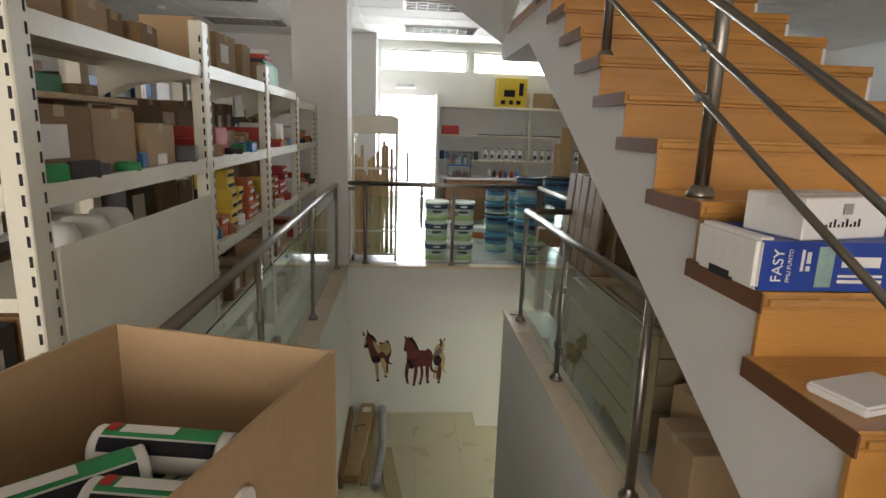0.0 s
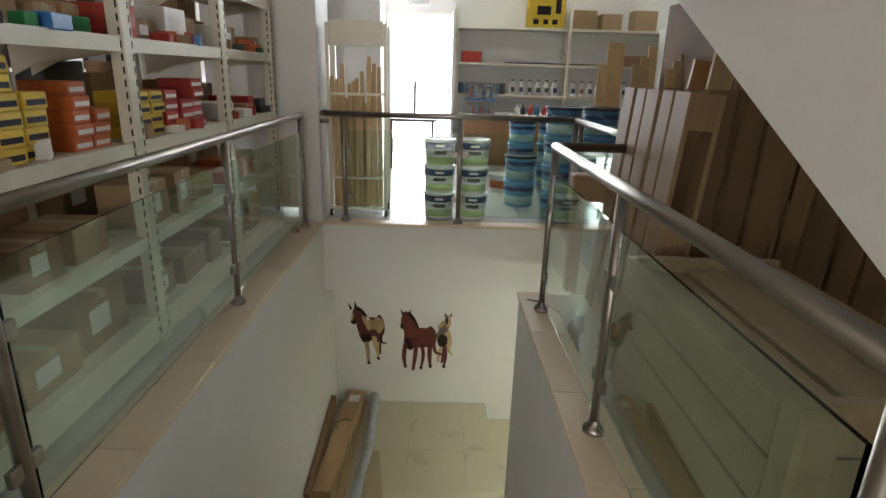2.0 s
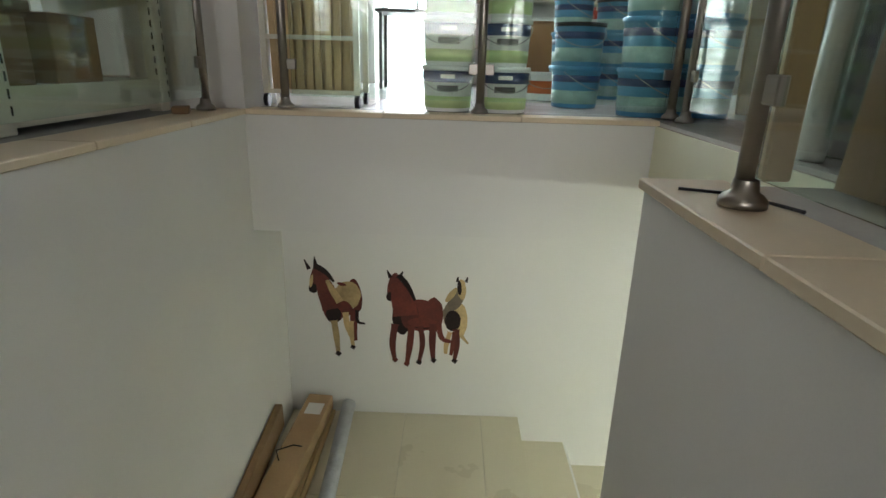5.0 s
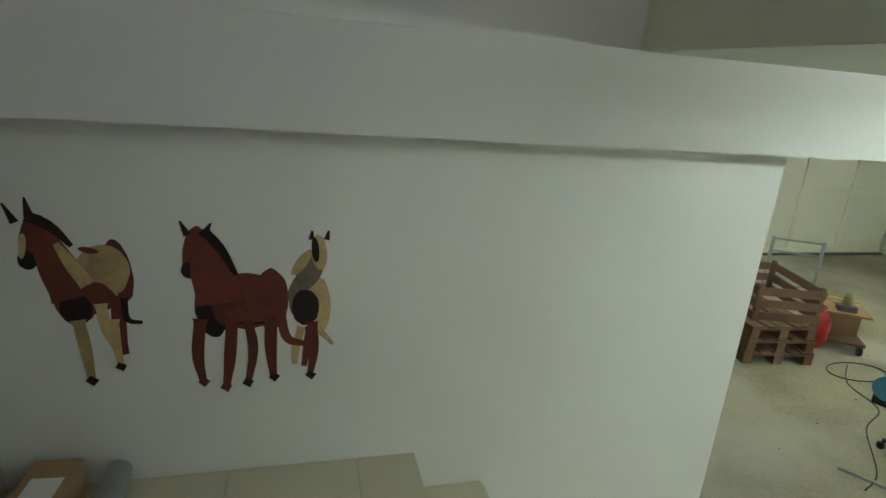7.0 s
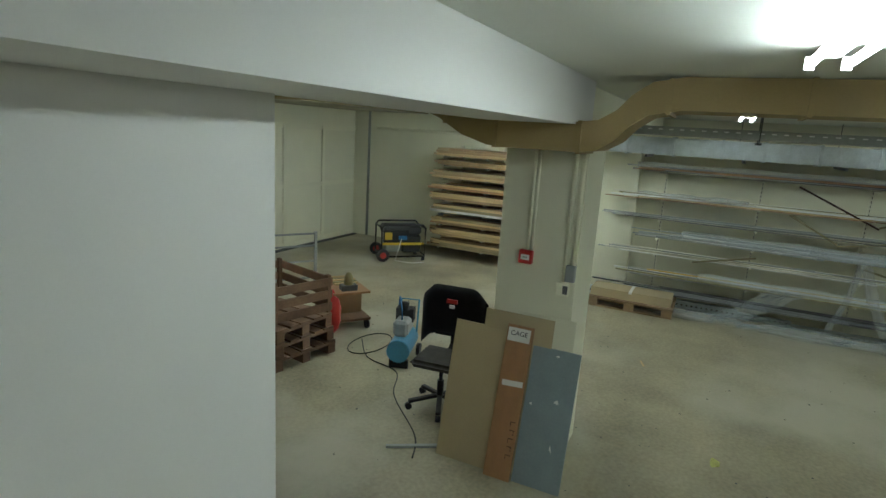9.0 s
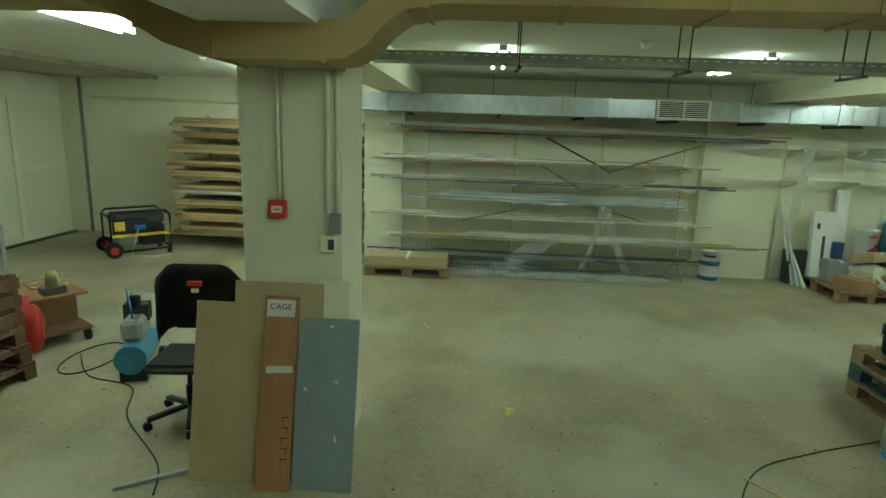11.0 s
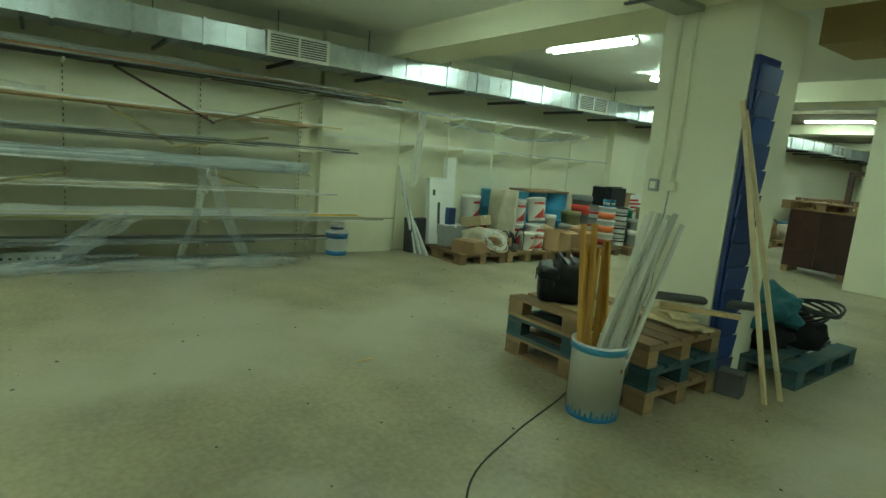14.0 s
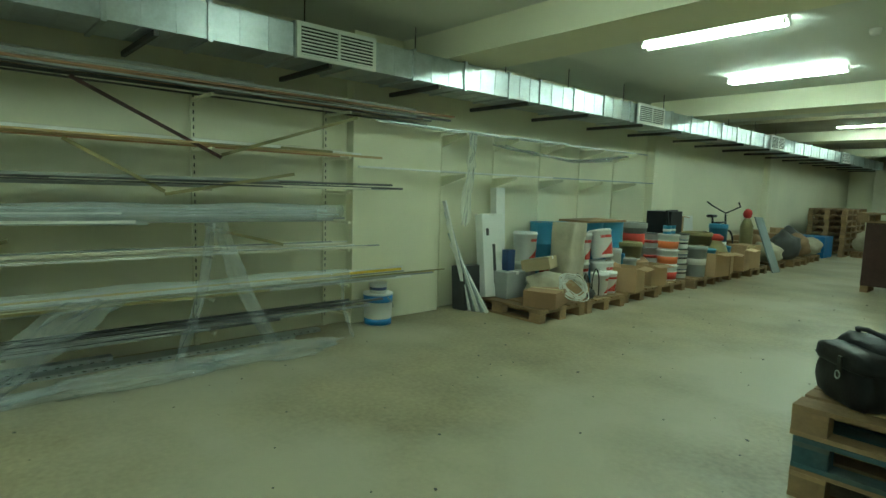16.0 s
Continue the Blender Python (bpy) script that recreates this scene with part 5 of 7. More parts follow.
# tan duct that dips under the beam
g = thing("tan_air_duct", pose(0, 0, 0), "tan painted rectangular air duct dipping under a beam", "duct")
prof = [(13.2, -0.435), (7.95, -0.435), (7.75, -0.455), (7.55, -0.53), (7.38, -0.63), (7.2, -0.685), (7.1, -0.695), (6.62, -0.695), (6.5, -0.68), (6.4, -0.62), (6.32, -0.53), (6.22, -0.46), (6.05, -0.43), (0.9, -0.43)]
bm = B()
rings = [[bm.verts.new((x, y, z + dz)) for x, dz in ((5.22, -0.09), (5.62, -0.09), (5.62, 0.09), (5.22, 0.09))] for y, z in prof]
for A, C in zip(rings, rings[1:]):
    for q in range(4):
        bm.faces.new((A[q - 1], A[q], C[q], C[q - 1]))
bm.faces.new(rings[0])
bm.faces.new(rings[-1][::-1])
part("duct_run", bm, TANDUCT, g)
for y, z in ((7.5, -0.555), (7.14, -0.69), (6.6, -0.695), (6.12, -0.445), (5.45, -0.43), (4.75, -0.43), (4.1, -0.43), (3.2, -0.43), (2.3, -0.43)):
    boxpart("flange", (5.21, 5.63, y - 0.012, y + 0.012, z - 0.1, z + 0.0975), TANDUCT, g)
boxpart("branch_box", (4.9, 6.0, 0.3, 0.95, -0.75, -0.40), TANDUCT, g)
# perforated cable tray
g = thing("cable_tray", pose(0, 0, 0), "grey perforated steel cable tray hung from the ceiling", "cable tray")
bm = B()
cube(bm, 6.40, 6.60, 1.78, 6.60, -0.640, -0.637)
cube(bm, 6.397, 6.40, 1.78, 6.60, -0.640, -0.575)
cube(bm, 6.60, 6.603, 1.78, 6.60, -0.640, -0.575)
part("channel", bm, TRAYM, g)
bm = B()
y = 1.9
while y < 6.55:
    cube(bm, 6.3962, 6.3968, y, y + 0.03, -0.60, -0.592)
    y += 0.075
tagged(part("slots", bm, PAPER, g), kind="stuff")
for y in (2.3, 3.4, 4.5, 5.6):
    for x in (6.385, 6.615):
        boxpart("hanger_rod", (x - 0.004, x + 0.004, y - 0.004, y + 0.004, -0.66, CEIL - 0.004), DGREY, g)
    boxpart("hanger_bar", (6.35, 6.65, y - 0.015, y + 0.015, -0.675, -0.660), DGREY, g)
bm = B()
for j in range(4):
    tube(bm, [(6.44 + j * 0.03, 1.8 + q * 0.4, -0.625 + 0.008 * math.sin(q + j)) for q in range(13)], 0.01, 6)
tagged(part("cables", bm, DGREY, g), kind="stuff")


def conduit(pts, name="conduit", r=0.011, mt=None, lab="cream painted cable conduit on the pillar"):
    bm = B()
    tube(bm, pts, r, 8)
    return solid(name, bm, mt or CREAM, lab, "conduit", "conduits")


conduit([(5.658, 6.985, -1.53), (5.658, 6.985, -0.62)])
conduit([(5.658, 6.955, -1.53), (5.658, 6.955, -0.62)])
conduit([(5.658, 6.70, -1.72), (5.658, 6.70, -0.62)], r=0.016)
conduit([(5.658, 6.645, -1.60), (5.658, 6.645, -0.62)], r=0.016)
conduit([(6.57, 1.762, -1.79), (6.57, 1.762, -0.61)], r=0.014)
conduit([(6.455, 1.762, -1.79), (6.455, 1.762, -0.61)], r=0.014)
conduit([(12.41, 12.9, F), (12.41, 12.9, CEIL - 0.01)], r=0.03, mt=TRAYM, lab="grey pipe in the basement corner")
conduit([(12.41, 12.7, -0.75), (12.41, 7.6, -0.75)], r=0.03, lab="cream pipe running along the wall")
conduit([(10.95, -3.9, -0.56), (3.0, -3.05, -0.56)], r=0.012, lab="thin conduit below the ceiling beam")
g = thing("fire_alarm_call_point", pose(5.668, 6.99, -1.565), "red fire alarm call point with a white plate", "alarm")
boxpart("housing", (-0.045, 0, -0.05, 0.05, -0.05, 0.05), RED, g, bev=0.006)
boxpart("plate", (-0.0475, -0.0455, -0.032, 0.032, -0.02, 0.02), PAPER, g)
for q in (-0.012, 0, 0.012):
    boxpart("dot", (-0.049, -0.0476, q - 0.004, q + 0.004, -0.004, 0.004), INK, g)
for x, y, z, w, h in ((5.668, 6.655, -1.64, 0.07, 0.12), (5.668, 6.70, -1.76, 0.09, 0.10)):
    g = thing("junction_box", pose(x, y, z), "grey electrical junction box on the pillar", "junction box", "junction boxes")
    boxpart("housing", (-0.04, 0, -w / 2, w / 2, -h / 2, h / 2), GREY if z > -1.7 else CREAM, g, bev=0.006)
    if z < -1.7:
        boxpart("socket", (-0.043, -0.0405, -w / 2 + 0.005, -0.005, -0.03, 0.03), DGREY, g)
g = thing("ceiling_junction_box", pose(5.668, 6.99, -0.70), "cream junction box at the pillar head", "junction box")
boxpart("housing", (-0.05, 0, -0.05, 0.05, -0.05, 0.05), CREAM, g, bev=0.006)
g = thing("wall_switch", pose(6.60, 1.75, -1.83), "grey switch box on the pillar", "switch")
boxpart("housing", (-0.04, 0.04, 0, 0.03, -0.045, 0.045), GREY, g, bev=0.005)
boxpart("rocker", (-0.022, 0.022, 0.0302, 0.034, -0.025, 0.025), CREAM, g)
g = thing("wall_socket", pose(6.455, 1.75, -1.83), "cream socket with a hanging grey cord", "socket")
boxpart("housing", (-0.035, 0.035, 0, 0.035, -0.035, 0.035), CREAM, g, bev=0.005)
bm = B()
tube(bm, [(0, 0.04, -0.03), (0.01, 0.05, -0.3), (0.02, 0.05, -0.75), (0.06, 0.15, -1.05)], 0.005, 6)
part("cord", bm, GREY, g)


# ---- basement: boards leaning on the first pillar ----
def leaner(name, y0, y1, z1, x0, xt, thick, mt, label, cat="board"):
    g = thing(name, pose(0, 0, 0), label, cat)
    bm = B()
    for yy in (0,):
        vs = []
        for y in (y0, y1):
            vs.append([bm.verts.new(p) for p in ((x0, y, F + 0.001), (x0 + thick, y, F + 0.001), (xt + thick, y - 0.0, z1), (xt, y, z1))])
        bm.faces.new(vs[0])
        bm.faces.new(vs[1][::-1])
        for q in range(4):
            bm.faces.new((vs[0][q - 1], vs[1][q - 1], vs[1][q], vs[0][q]))
    part("panel", bm, mt, g)
    return g


def on_lean(x0, xt, z1, z, off):
    k = (z - F) / (z1 - F)
    return x0 + (xt - x0) * k - off


leaner("pale_sheet", 6.57, 7.0, -1.985, 5.50, 5.640, 0.008, CREAM, "cream board leaning on the pillar")
leaner("cardboard_sheet", 6.72, 7.25, -2.00, 5.42, 5.622, 0.008, CARDL, "tall flat cardboard sheet leaning on the pillar", "cardboard")
leaner("cardboard_sheet", 7.0, 7.48, -2.13, 5.36, 5.60, 0.008, CARDL, "folded cardboard sheet leaning on the pillar", "cardboard")
g = leaner("brown_board", 6.86, 7.06, -2.08, 5.30, 5.598, 0.018, BROWNB, "narrow brown board with a paper sign leaning on cardboard")
tl = math.atan2(0.298, -2.08 - F)
sgn = thing("paper_sign", pose(on_lean(5.30, 5.598, -2.08, -2.145, 0.0025), 6.965, -2.145, 90, 0, -90) @ pose(0, 0, 0, -math.degrees(tl), 0, 0), "white paper sign lettered CAGE taped to a board", "sign")
boxpart("sheet", (-0.085, 0.085, -0.05, 0.05, -0.0008, 0.0), PAPER, sgn)
letters("lettering", "CAGE", 0.05, INK, sgn, pose(0, 0.008, 0.0012))
tap = thing("paper_tape", pose(on_lean(5.30, 5.598, -2.08, -2.49, 0.0025), 6.955, -2.49, 90, 0, -90) @ pose(0, 0, 0, -math.degrees(tl), 0, 4), "torn white tape across the brown board", "tape")
boxpart("strip", (-0.08, 0.08, -0.02, 0.022, -0.0008, 0.0), PAPER, tap)
wr = thing("marker_writing", pose(on_lean(5.30, 5.598, -2.08, -2.87, 0.002), 6.90, -2.87, 90, 0, -90) @ pose(0, 0, 0, -math.degrees(tl), 0, 0), "black marker strokes written down the board", "writing")
for q in range(5):
    boxpart("stroke", (-0.018, 0.02, 0.12 - q * 0.06, 0.125 - q * 0.06, 0, 0.0008), INK, wr)
    boxpart("stroke", (-0.018 + 0.03 * (q % 2), -0.014 + 0.03 * (q % 2), 0.09 - q * 0.06, 0.12 - q * 0.06, 0, 0.0008), INK, wr)
g = leaner("grey_board", 6.50, 6.85, -2.20, 5.33, 5.585, 0.016, GREYB, "worn grey painted board leaning on the pillar")
tg = math.atan2(0.255, -2.20 - F)
for z, y, w, h in ((-2.24, 6.66, 0.03, 0.015), (-2.55, 6.62, 0.035, 0.03), (-2.6, 6.8, 0.02, 0.02), (-2.87, 6.61, 0.012, 0.05)):
    q = thing("paint_mark", pose(on_lean(5.33, 5.585, -2.20, z, 0.002), y, z, 90, 0, -90) @ pose(0, 0, 0, -math.degrees(tg), 0, 12), "pale scuff on the grey board", "mark", "scuffs")
    bm = B()
    vs = [bm.verts.new((w * 0.5 * math.cos(a) * (0.7 + 0.3 * ((k * 7) % 3)), h * 0.5 * math.sin(a) * (0.7 + 0.3 * ((k * 5) % 3)), 0.0)) for k, a in enumerate([i * math.tau / 9 for i in range(9)])]
    bm.faces.new(vs)
    part("scuff", bm, PAPER, q)


# ---- basement: office chair ----
def office_chair(x, y, rz):
    g = thing("office_chair", pose(x, y, F, 0, 0, rz), "worn black office chair with a jacket over its back", "chair")
    for k in range(5):
        a = k * math.tau / 5
        bm = B()
        bar(bm, (0.03 * math.cos(a), 0.03 * math.sin(a), 0.11), (0.29 * math.cos(a), 0.29 * math.sin(a), 0.075), 0.045, 0.03)
        bevel(bm, 0.006)
        leg = part("base_arm", bm, BLACK, g)
        bm = B()
        c = Vector((0.29 * math.cos(a), 0.29 * math.sin(a), 0.03))
        s = Vector((-math.sin(a), math.cos(a), 0)) * 0.022
        tube(bm, [c - s, c + s], 0.029, 14)
        part("castor", bm, BLACK, leg)
    bm = B()
    rod(bm, (0, 0, 0.09), (0, 0, 0.26), 0.03, 14)
    rod(bm, (0, 0, 0.26), (0, 0, 0.42), 0.018, 14)
    part("gas_column", bm, BLACK, g)
    bm = B()
    cube(bm, -0.23, 0.23, -0.22, 0.22, 0.42, 0.49)
    bevel(bm, 0.03, 3)
    part("seat", bm, mat("worn_grey_seat", (0.055, 0.05, 0.045), 0.9, vary=0.3, scale=10, bump=0.3), g)
    bm = B()
    bar(bm, (0, 0.18, 0.44), (0, 0.30, 0.5), 0.06, 0.012)
    bar(bm, (0, 0.30, 0.5), (0, 0.31, 0.75), 0.012, 0.06, (1, 0, 0))
    part("back_bracket", bm, BLACK, g)
    bm = B()
    cube(bm, -0.21, 0.21, 0.24, 0.30, 0.58, 1.02)
    bevel(bm, 0.03, 3)
    part("backrest", bm, FABRIC, g)
    j = thing("jacket", pose(x, y, F, 0, 0, rz), "black jacket with a small badge draped over the chair back", "jacket")
    bm = B()
    n, mrow = 14, 12
    grid = []
    for a in range(n + 1):
        row = []
        for b in range(mrow + 1):
            u = -0.30 + 0.60 * a / n
            v = b / mrow
            if v < 0.55:
                yy, zz = 0.215 - 0.012 * math.sin(u * 22), 0.62 + (1.07 - 0.62) * v / 0.55 - 0.06 * abs(u) * (1 - v)
            else:
                yy, zz = 0.215 + 0.125 * min(1, (v - 0.55) / 0.12), 1.075 - max(0, v - 0.62) * 0.95
            if abs(u) > 0.2:
                zz -= (abs(u) - 0.2) * 1.1
            yy += 0.012 * noise.noise(Vector((u * 9, v * 7, 3)))
            row.append(bm.verts.new((u, yy, zz)))
        grid.append(row)
    for a in range(n):
        for b in range(mrow):
            f = bm.faces.new((grid[a][b], grid[a + 1][b], grid[a + 1][b + 1], grid[a][b + 1]))
            f.smooth = True
    bmesh.ops.solidify(bm, geom=list(bm.faces), thickness=0.012)
    part("cloth", bm, FABRIC, j)
    boxpart("badge", (-0.05, 0.05, 0.17, 0.19, 0.93, 0.965), RED, j, "small red embroidered badge")
    boxpart("tag", (-0.02, 0.025, 0.165, 0.19, 0.885, 0.912), PAPER, j)


office_chair(6.05, 7.80, -84)


# ---- basement: workshop corner ----
def compressor():
    g = thing("air_compressor", pose(6.74, 8.60, F, 0, 0, 18), "small blue air compressor with a grey motor on wheels", "compressor")
    bm = B()
    tube(bm, [(-0.25, 0, 0.2), (-0.22, 0, 0.2), (0.22, 0, 0.2), (0.25, 0, 0.2)], 0.12, 20)
    part("tank", bm, SKYB, g)
    boxpart("motor", (-0.18, 0.16, -0.08, 0.08, 0.33, 0.50), GREY, g, bev=0.03)
    bm = B()
    for k in range(6):
        cube(bm, 0.02 + k * 0.022, 0.03 + k * 0.022, -0.095, 0.095, 0.44, 0.58)
    part("cylinder_fins", bm, DGREY, g)
    bm = B()
    lathe(bm, [(0, 0.58), (0.05, 0.58), (0.05, 0.66), (0, 0.67)], 14)
    part("filter", bm, BLACK, g)
    for s in (-1, 1):
        bm = B()
        tube(bm, [(0.2, s * 0.12, 0.07), (0.2, s * 0.16, 0.07)], 0.07, 16)
        part("wheel", bm, BLACK, g)
    boxpart("foot", (-0.2, -0.16, -0.1, 0.1, 0.0, 0.09), BLACK, g)
    bm = B()
    tube(bm, [(0.23, 0.1, 0.25), (0.32, 0.1, 0.6), (0.32, -0.1, 0.6), (0.23, -0.1, 0.25)], 0.011, 8)
    part("handle", bm, SKYB, g)
    bm = B()
    tube(bm, [(-0.1, 0, 0.5), (-0.12, 0, 0.62), (0.0, 0.05, 0.72), (0.2, 0.1, 0.62), (0.3, 0.12, 0.3)], 0.008, 8)
    part("hose", bm, BLUE, g)


def generator():
    g = thing("generator", pose(10.95, 11.15, F, 0, 0, -45), "yellow and black portable generator in a tube frame", "generator")
    bm = B()
    for s in (-0.27, 0.27):
        tube(bm, [(-0.42, s, 0.08), (-0.42, s, 0.62), (-0.37, s, 0.68), (0.37, s, 0.68), (0.42, s, 0.62), (0.42, s, 0.08), (-0.42, s, 0.08)], 0.018, 10)
    for x in (-0.42, 0.42):
        rod(bm, (x, -0.27, 0.62), (x, 0.27, 0.62), 0.016, 8)
        rod(bm, (x, -0.27, 0.1), (x, 0.27, 0.1), 0.016, 8)
    part("tube_frame", bm, BLACK, g)
    boxpart("fuel_tank", (-0.36, 0.36, -0.22, 0.22, 0.48, 0.65), DGREY, g, "dark fuel tank", bev=0.04)
    boxpart("engine", (0.0, 0.36, -0.2, 0.2, 0.14, 0.46), BLACK, g, bev=0.02)
    boxpart("control_panel", (-0.38, 0.1, -0.26, -0.2, 0.345, 0.58), BLACK, g, bev=0.008)
    boxpart("yellow_plate", (-0.36, -0.22, -0.264, -0.2605, 0.40, 0.54), YELLOW, g, "yellow printed plate")
    boxpart("yellow_band", (-0.40, 0.40, -0.265, -0.25, 0.30, 0.345), YELLOW, g)
    boxpart("plug", (-0.1, 0.06, -0.30, -0.262, 0.40, 0.48), BLUE, g, "blue socket plug", bev=0.01)
    boxpart("alternator", (-0.34, -0.02, -0.16, 0.16, 0.14, 0.34), GREY, g, bev=0.04)
    for s in (-1, 1):
        bm = B()
        tube(bm, [(-0.40, s * 0.29, 0.12), (-0.40, s * 0.35, 0.12)], 0.12, 20)
        w = part("wheel", bm, BLACK, g)
        bm = B()
        tube(bm, [(-0.40, s * 0.286, 0.12), (-0.40, s * 0.354, 0.12)], 0.06, 16)
        part("rim", bm, RED, w, "red wheel rim")
        boxpart("foot", (0.36, 0.42, s * 0.27 - 0.02, s * 0.27 + 0.02, 0, 0.08), BLACK, g)
    bm = B()
    tube(bm, [(-0.05, -0.3, 0.42), (-0.12, -0.42, 0.3), (-0.2, -0.45, 0.05), (0.1, -0.5, 0.01), (0.35, -0.48, 0.01)], 0.009, 8)
    part("cord", bm, PAPER, g)


compressor()
generator()
# hand frame of a trolley
g = thing("pallet_frame", pose(7.95, 11.15, F, 0, 0, 60), "grey steel ladder frame standing upright", "frame")
for y in (-0.32, 0.32):
    boxpart("post", (-0.02, 0.02, y - 0.02, y + 0.02, 0, 0.9), GREY, g, bev=0.004)
for z in (0.2, 0.45, 0.68, 0.86):
    boxpart("rung", (-0.012, 0.012, -0.30, 0.30, z, z + 0.024), GREY, g)
g = thing("tool_trolley", pose(7.35, 9.85, F, 0, 0, 55), "small wooden tool trolley on wheels with a box", "trolley")
boxpart("deck", (-0.35, 0.35, -0.25, 0.25, 0.12, 0.15), PALD, g)
boxpart("box", (-0.1, 0.33, -0.22, 0.2, 0.1505, 0.46), CARDD, g, "brown carton with a handle hole", bev=0.004)
boxpart("shelf", (-0.34, 0.34, -0.24, 0.22, 0.4605, 0.485), BROWNB, g)
for x in (-0.3, 0.3):
    for y in (-0.22, 0.22):
        bm = B()
        tube(bm, [(x, y - 0.018, 0.06), (x, y + 0.018, 0.06)], 0.06, 14)
        part("wheel", bm, BLACK, g)
boxpart("vise", (-0.28, -0.16, -0.1, 0.1, 0.4855, 0.56), DGREY, g, bev=0.01)
bm = B()
lathe(bm, [(0, 0.56), (0.06, 0.56), (0.05, 0.66), (0.03, 0.7), (0.0, 0.71)], 12, (-0.22, 0, 0))
part("grinder", bm, OLIVE, g)
for j in range(6):
    boxpart("tool", (0.0 + j * 0.05, 0.04 + j * 0.05, -0.2, 0.1, 0.4855, 0.51 + 0.01 * (j % 3)), rnd.choice((OLIVE, PINEY, DGREY)), g)
bm = B()
blob(bm, (7.0, 9.75, F + 0.22), 0.11, 0.12, 0.27, 0.3, 3, 5)
solid("fuel_can", bm, RED, "red plastic fuel can beside the trolley", "can")
g = thing("power_tool", pose(7.55, 9.1, F, 0, 0, 25), "dark portable saw lying on the floor", "power tool")
boxpart("motor", (-0.12, 0.1, -0.05, 0.05, 0.0, 0.13), DGREY, g, bev=0.02)
boxpart("guard", (0.1, 0.22, -0.06, 0.03, 0.0, 0.08), OLIVE, g, bev=0.01)
dark_pallet = pallet_proto(pose(6.25, 10.0, F, 0, 0, 80), PALD, "dark brown wooden pallet in a low stack")
for j in range(1, 3):
    pallet(6.25 - 0.02 * j, 10.0 + 0.02 * j, 80 + 3 * j, F + j * 0.1446, dark_pallet)
g = thing("wooden_crate", pose(6.35, 10.0, F + 0.434, 0, 0, 75), "open dark wooden slatted crate", "crate")
for z in (0.02, 0.16, 0.30):
    for y in (-0.36, 0.36):
        boxpart("slat", (-0.5, 0.5, y - 0.01, y + 0.01, z, z + 0.09), PALD, g)
    for x in (-0.49, 0.49):
        boxpart("end_slat", (x - 0.01, x + 0.01, -0.35, 0.35, z, z + 0.09), PALD, g)
for x in (-0.47, 0.47):
    for y in (-0.33, 0.33):
        boxpart("corner_post", (x - 0.03, x + 0.03, y - 0.02, y + 0.02, 0.0, 0.42), PALD, g)
bm = B()
blob(bm, (6.35, 10.4, F + 0.95), 0.14, 0.12, 0.09, 0.2, 3, 2)
solid("red_pouch", bm, REDB, "red cloth pouch lying on the crate", "pouch")
# panel doors in the back wall
g = new("door_2")
tagged(g, "wide cream panelled sliding doors in the back wall", "door", kind="structure")
for k in range(5):
    x0 = 12.3 - (k + 1) * 1.15
    boxpart("door_leaf", (x0, x0 + 1.14, 13.22, 13.295, F + 0.03, -0.75), CREAM, g)
    bm = B()
    for b in ((x0, x0 + 0.09, 13.195, 13.219, F + 0.03, -0.75), (x0 + 0.09, x0 + 1.14, 13.195, 13.219, F + 0.03, F + 0.13), (x0 + 0.09, x0 + 1.14, 13.195, 13.219, -0.85, -0.75), (x0 + 0.09, x0 + 1.14, 13.195, 13.219, -1.98, -1.90)):
        cube(bm, *b)
    part("frame_rail", bm, CREAM, g)
boxpart("floor_track", (6.5, 12.3, 13.12, 13.29, F, F + 0.028), DGREY, g)


# ---- basement: timber rack and long profile rack ----
def timber_rack():
    g = thing("timber_rack", pose(0, 0, 0), "wall rack of cantilever arms for stored timber", "rack")
    levels = (-2.95, -2.72, -2.50, -2.26, -2.03, -1.82, -1.60, -1.36, -1.18)
    for y in (7.9, 8.8, 9.7, 10.6):
        boxpart("post", (12.36, 12.415, y - 0.025, y + 0.025, F, -1.0), SHELF, g)
        for z in levels:
            boxpart("arm", (11.5, 12.36, y - 0.018, y + 0.018, z - 0.03, z), SHELF, g)
    for z in levels:
        n = rnd.randint(9, 13)
        layers = 2 if z in (-1.82, -1.36) else 3
        for j in range(n):
            for q in range(layers):
                a, b = 7.62 + rnd.uniform(-0.02, 0.12), 10.9 - rnd.uniform(0.0, 0.45)
                bm = B()
                x = 11.5 + j * 0.066
                zz = z + 0.023 + q * 0.046
                bar(bm, (x, a, zz), (x, b, zz + 0.001), 0.062, 0.043)
                solid("stored_board", bm, rnd.choice((PINEY, PLANK, PINEY, BROWNB, PALW, WHITEP if z == -2.26 else PINEY, GREYB if z in (-1.82, -2.5) else PINEY)),
                      "long board stored flat on the timber rack", "board", "timber rack boards")


timber_rack()


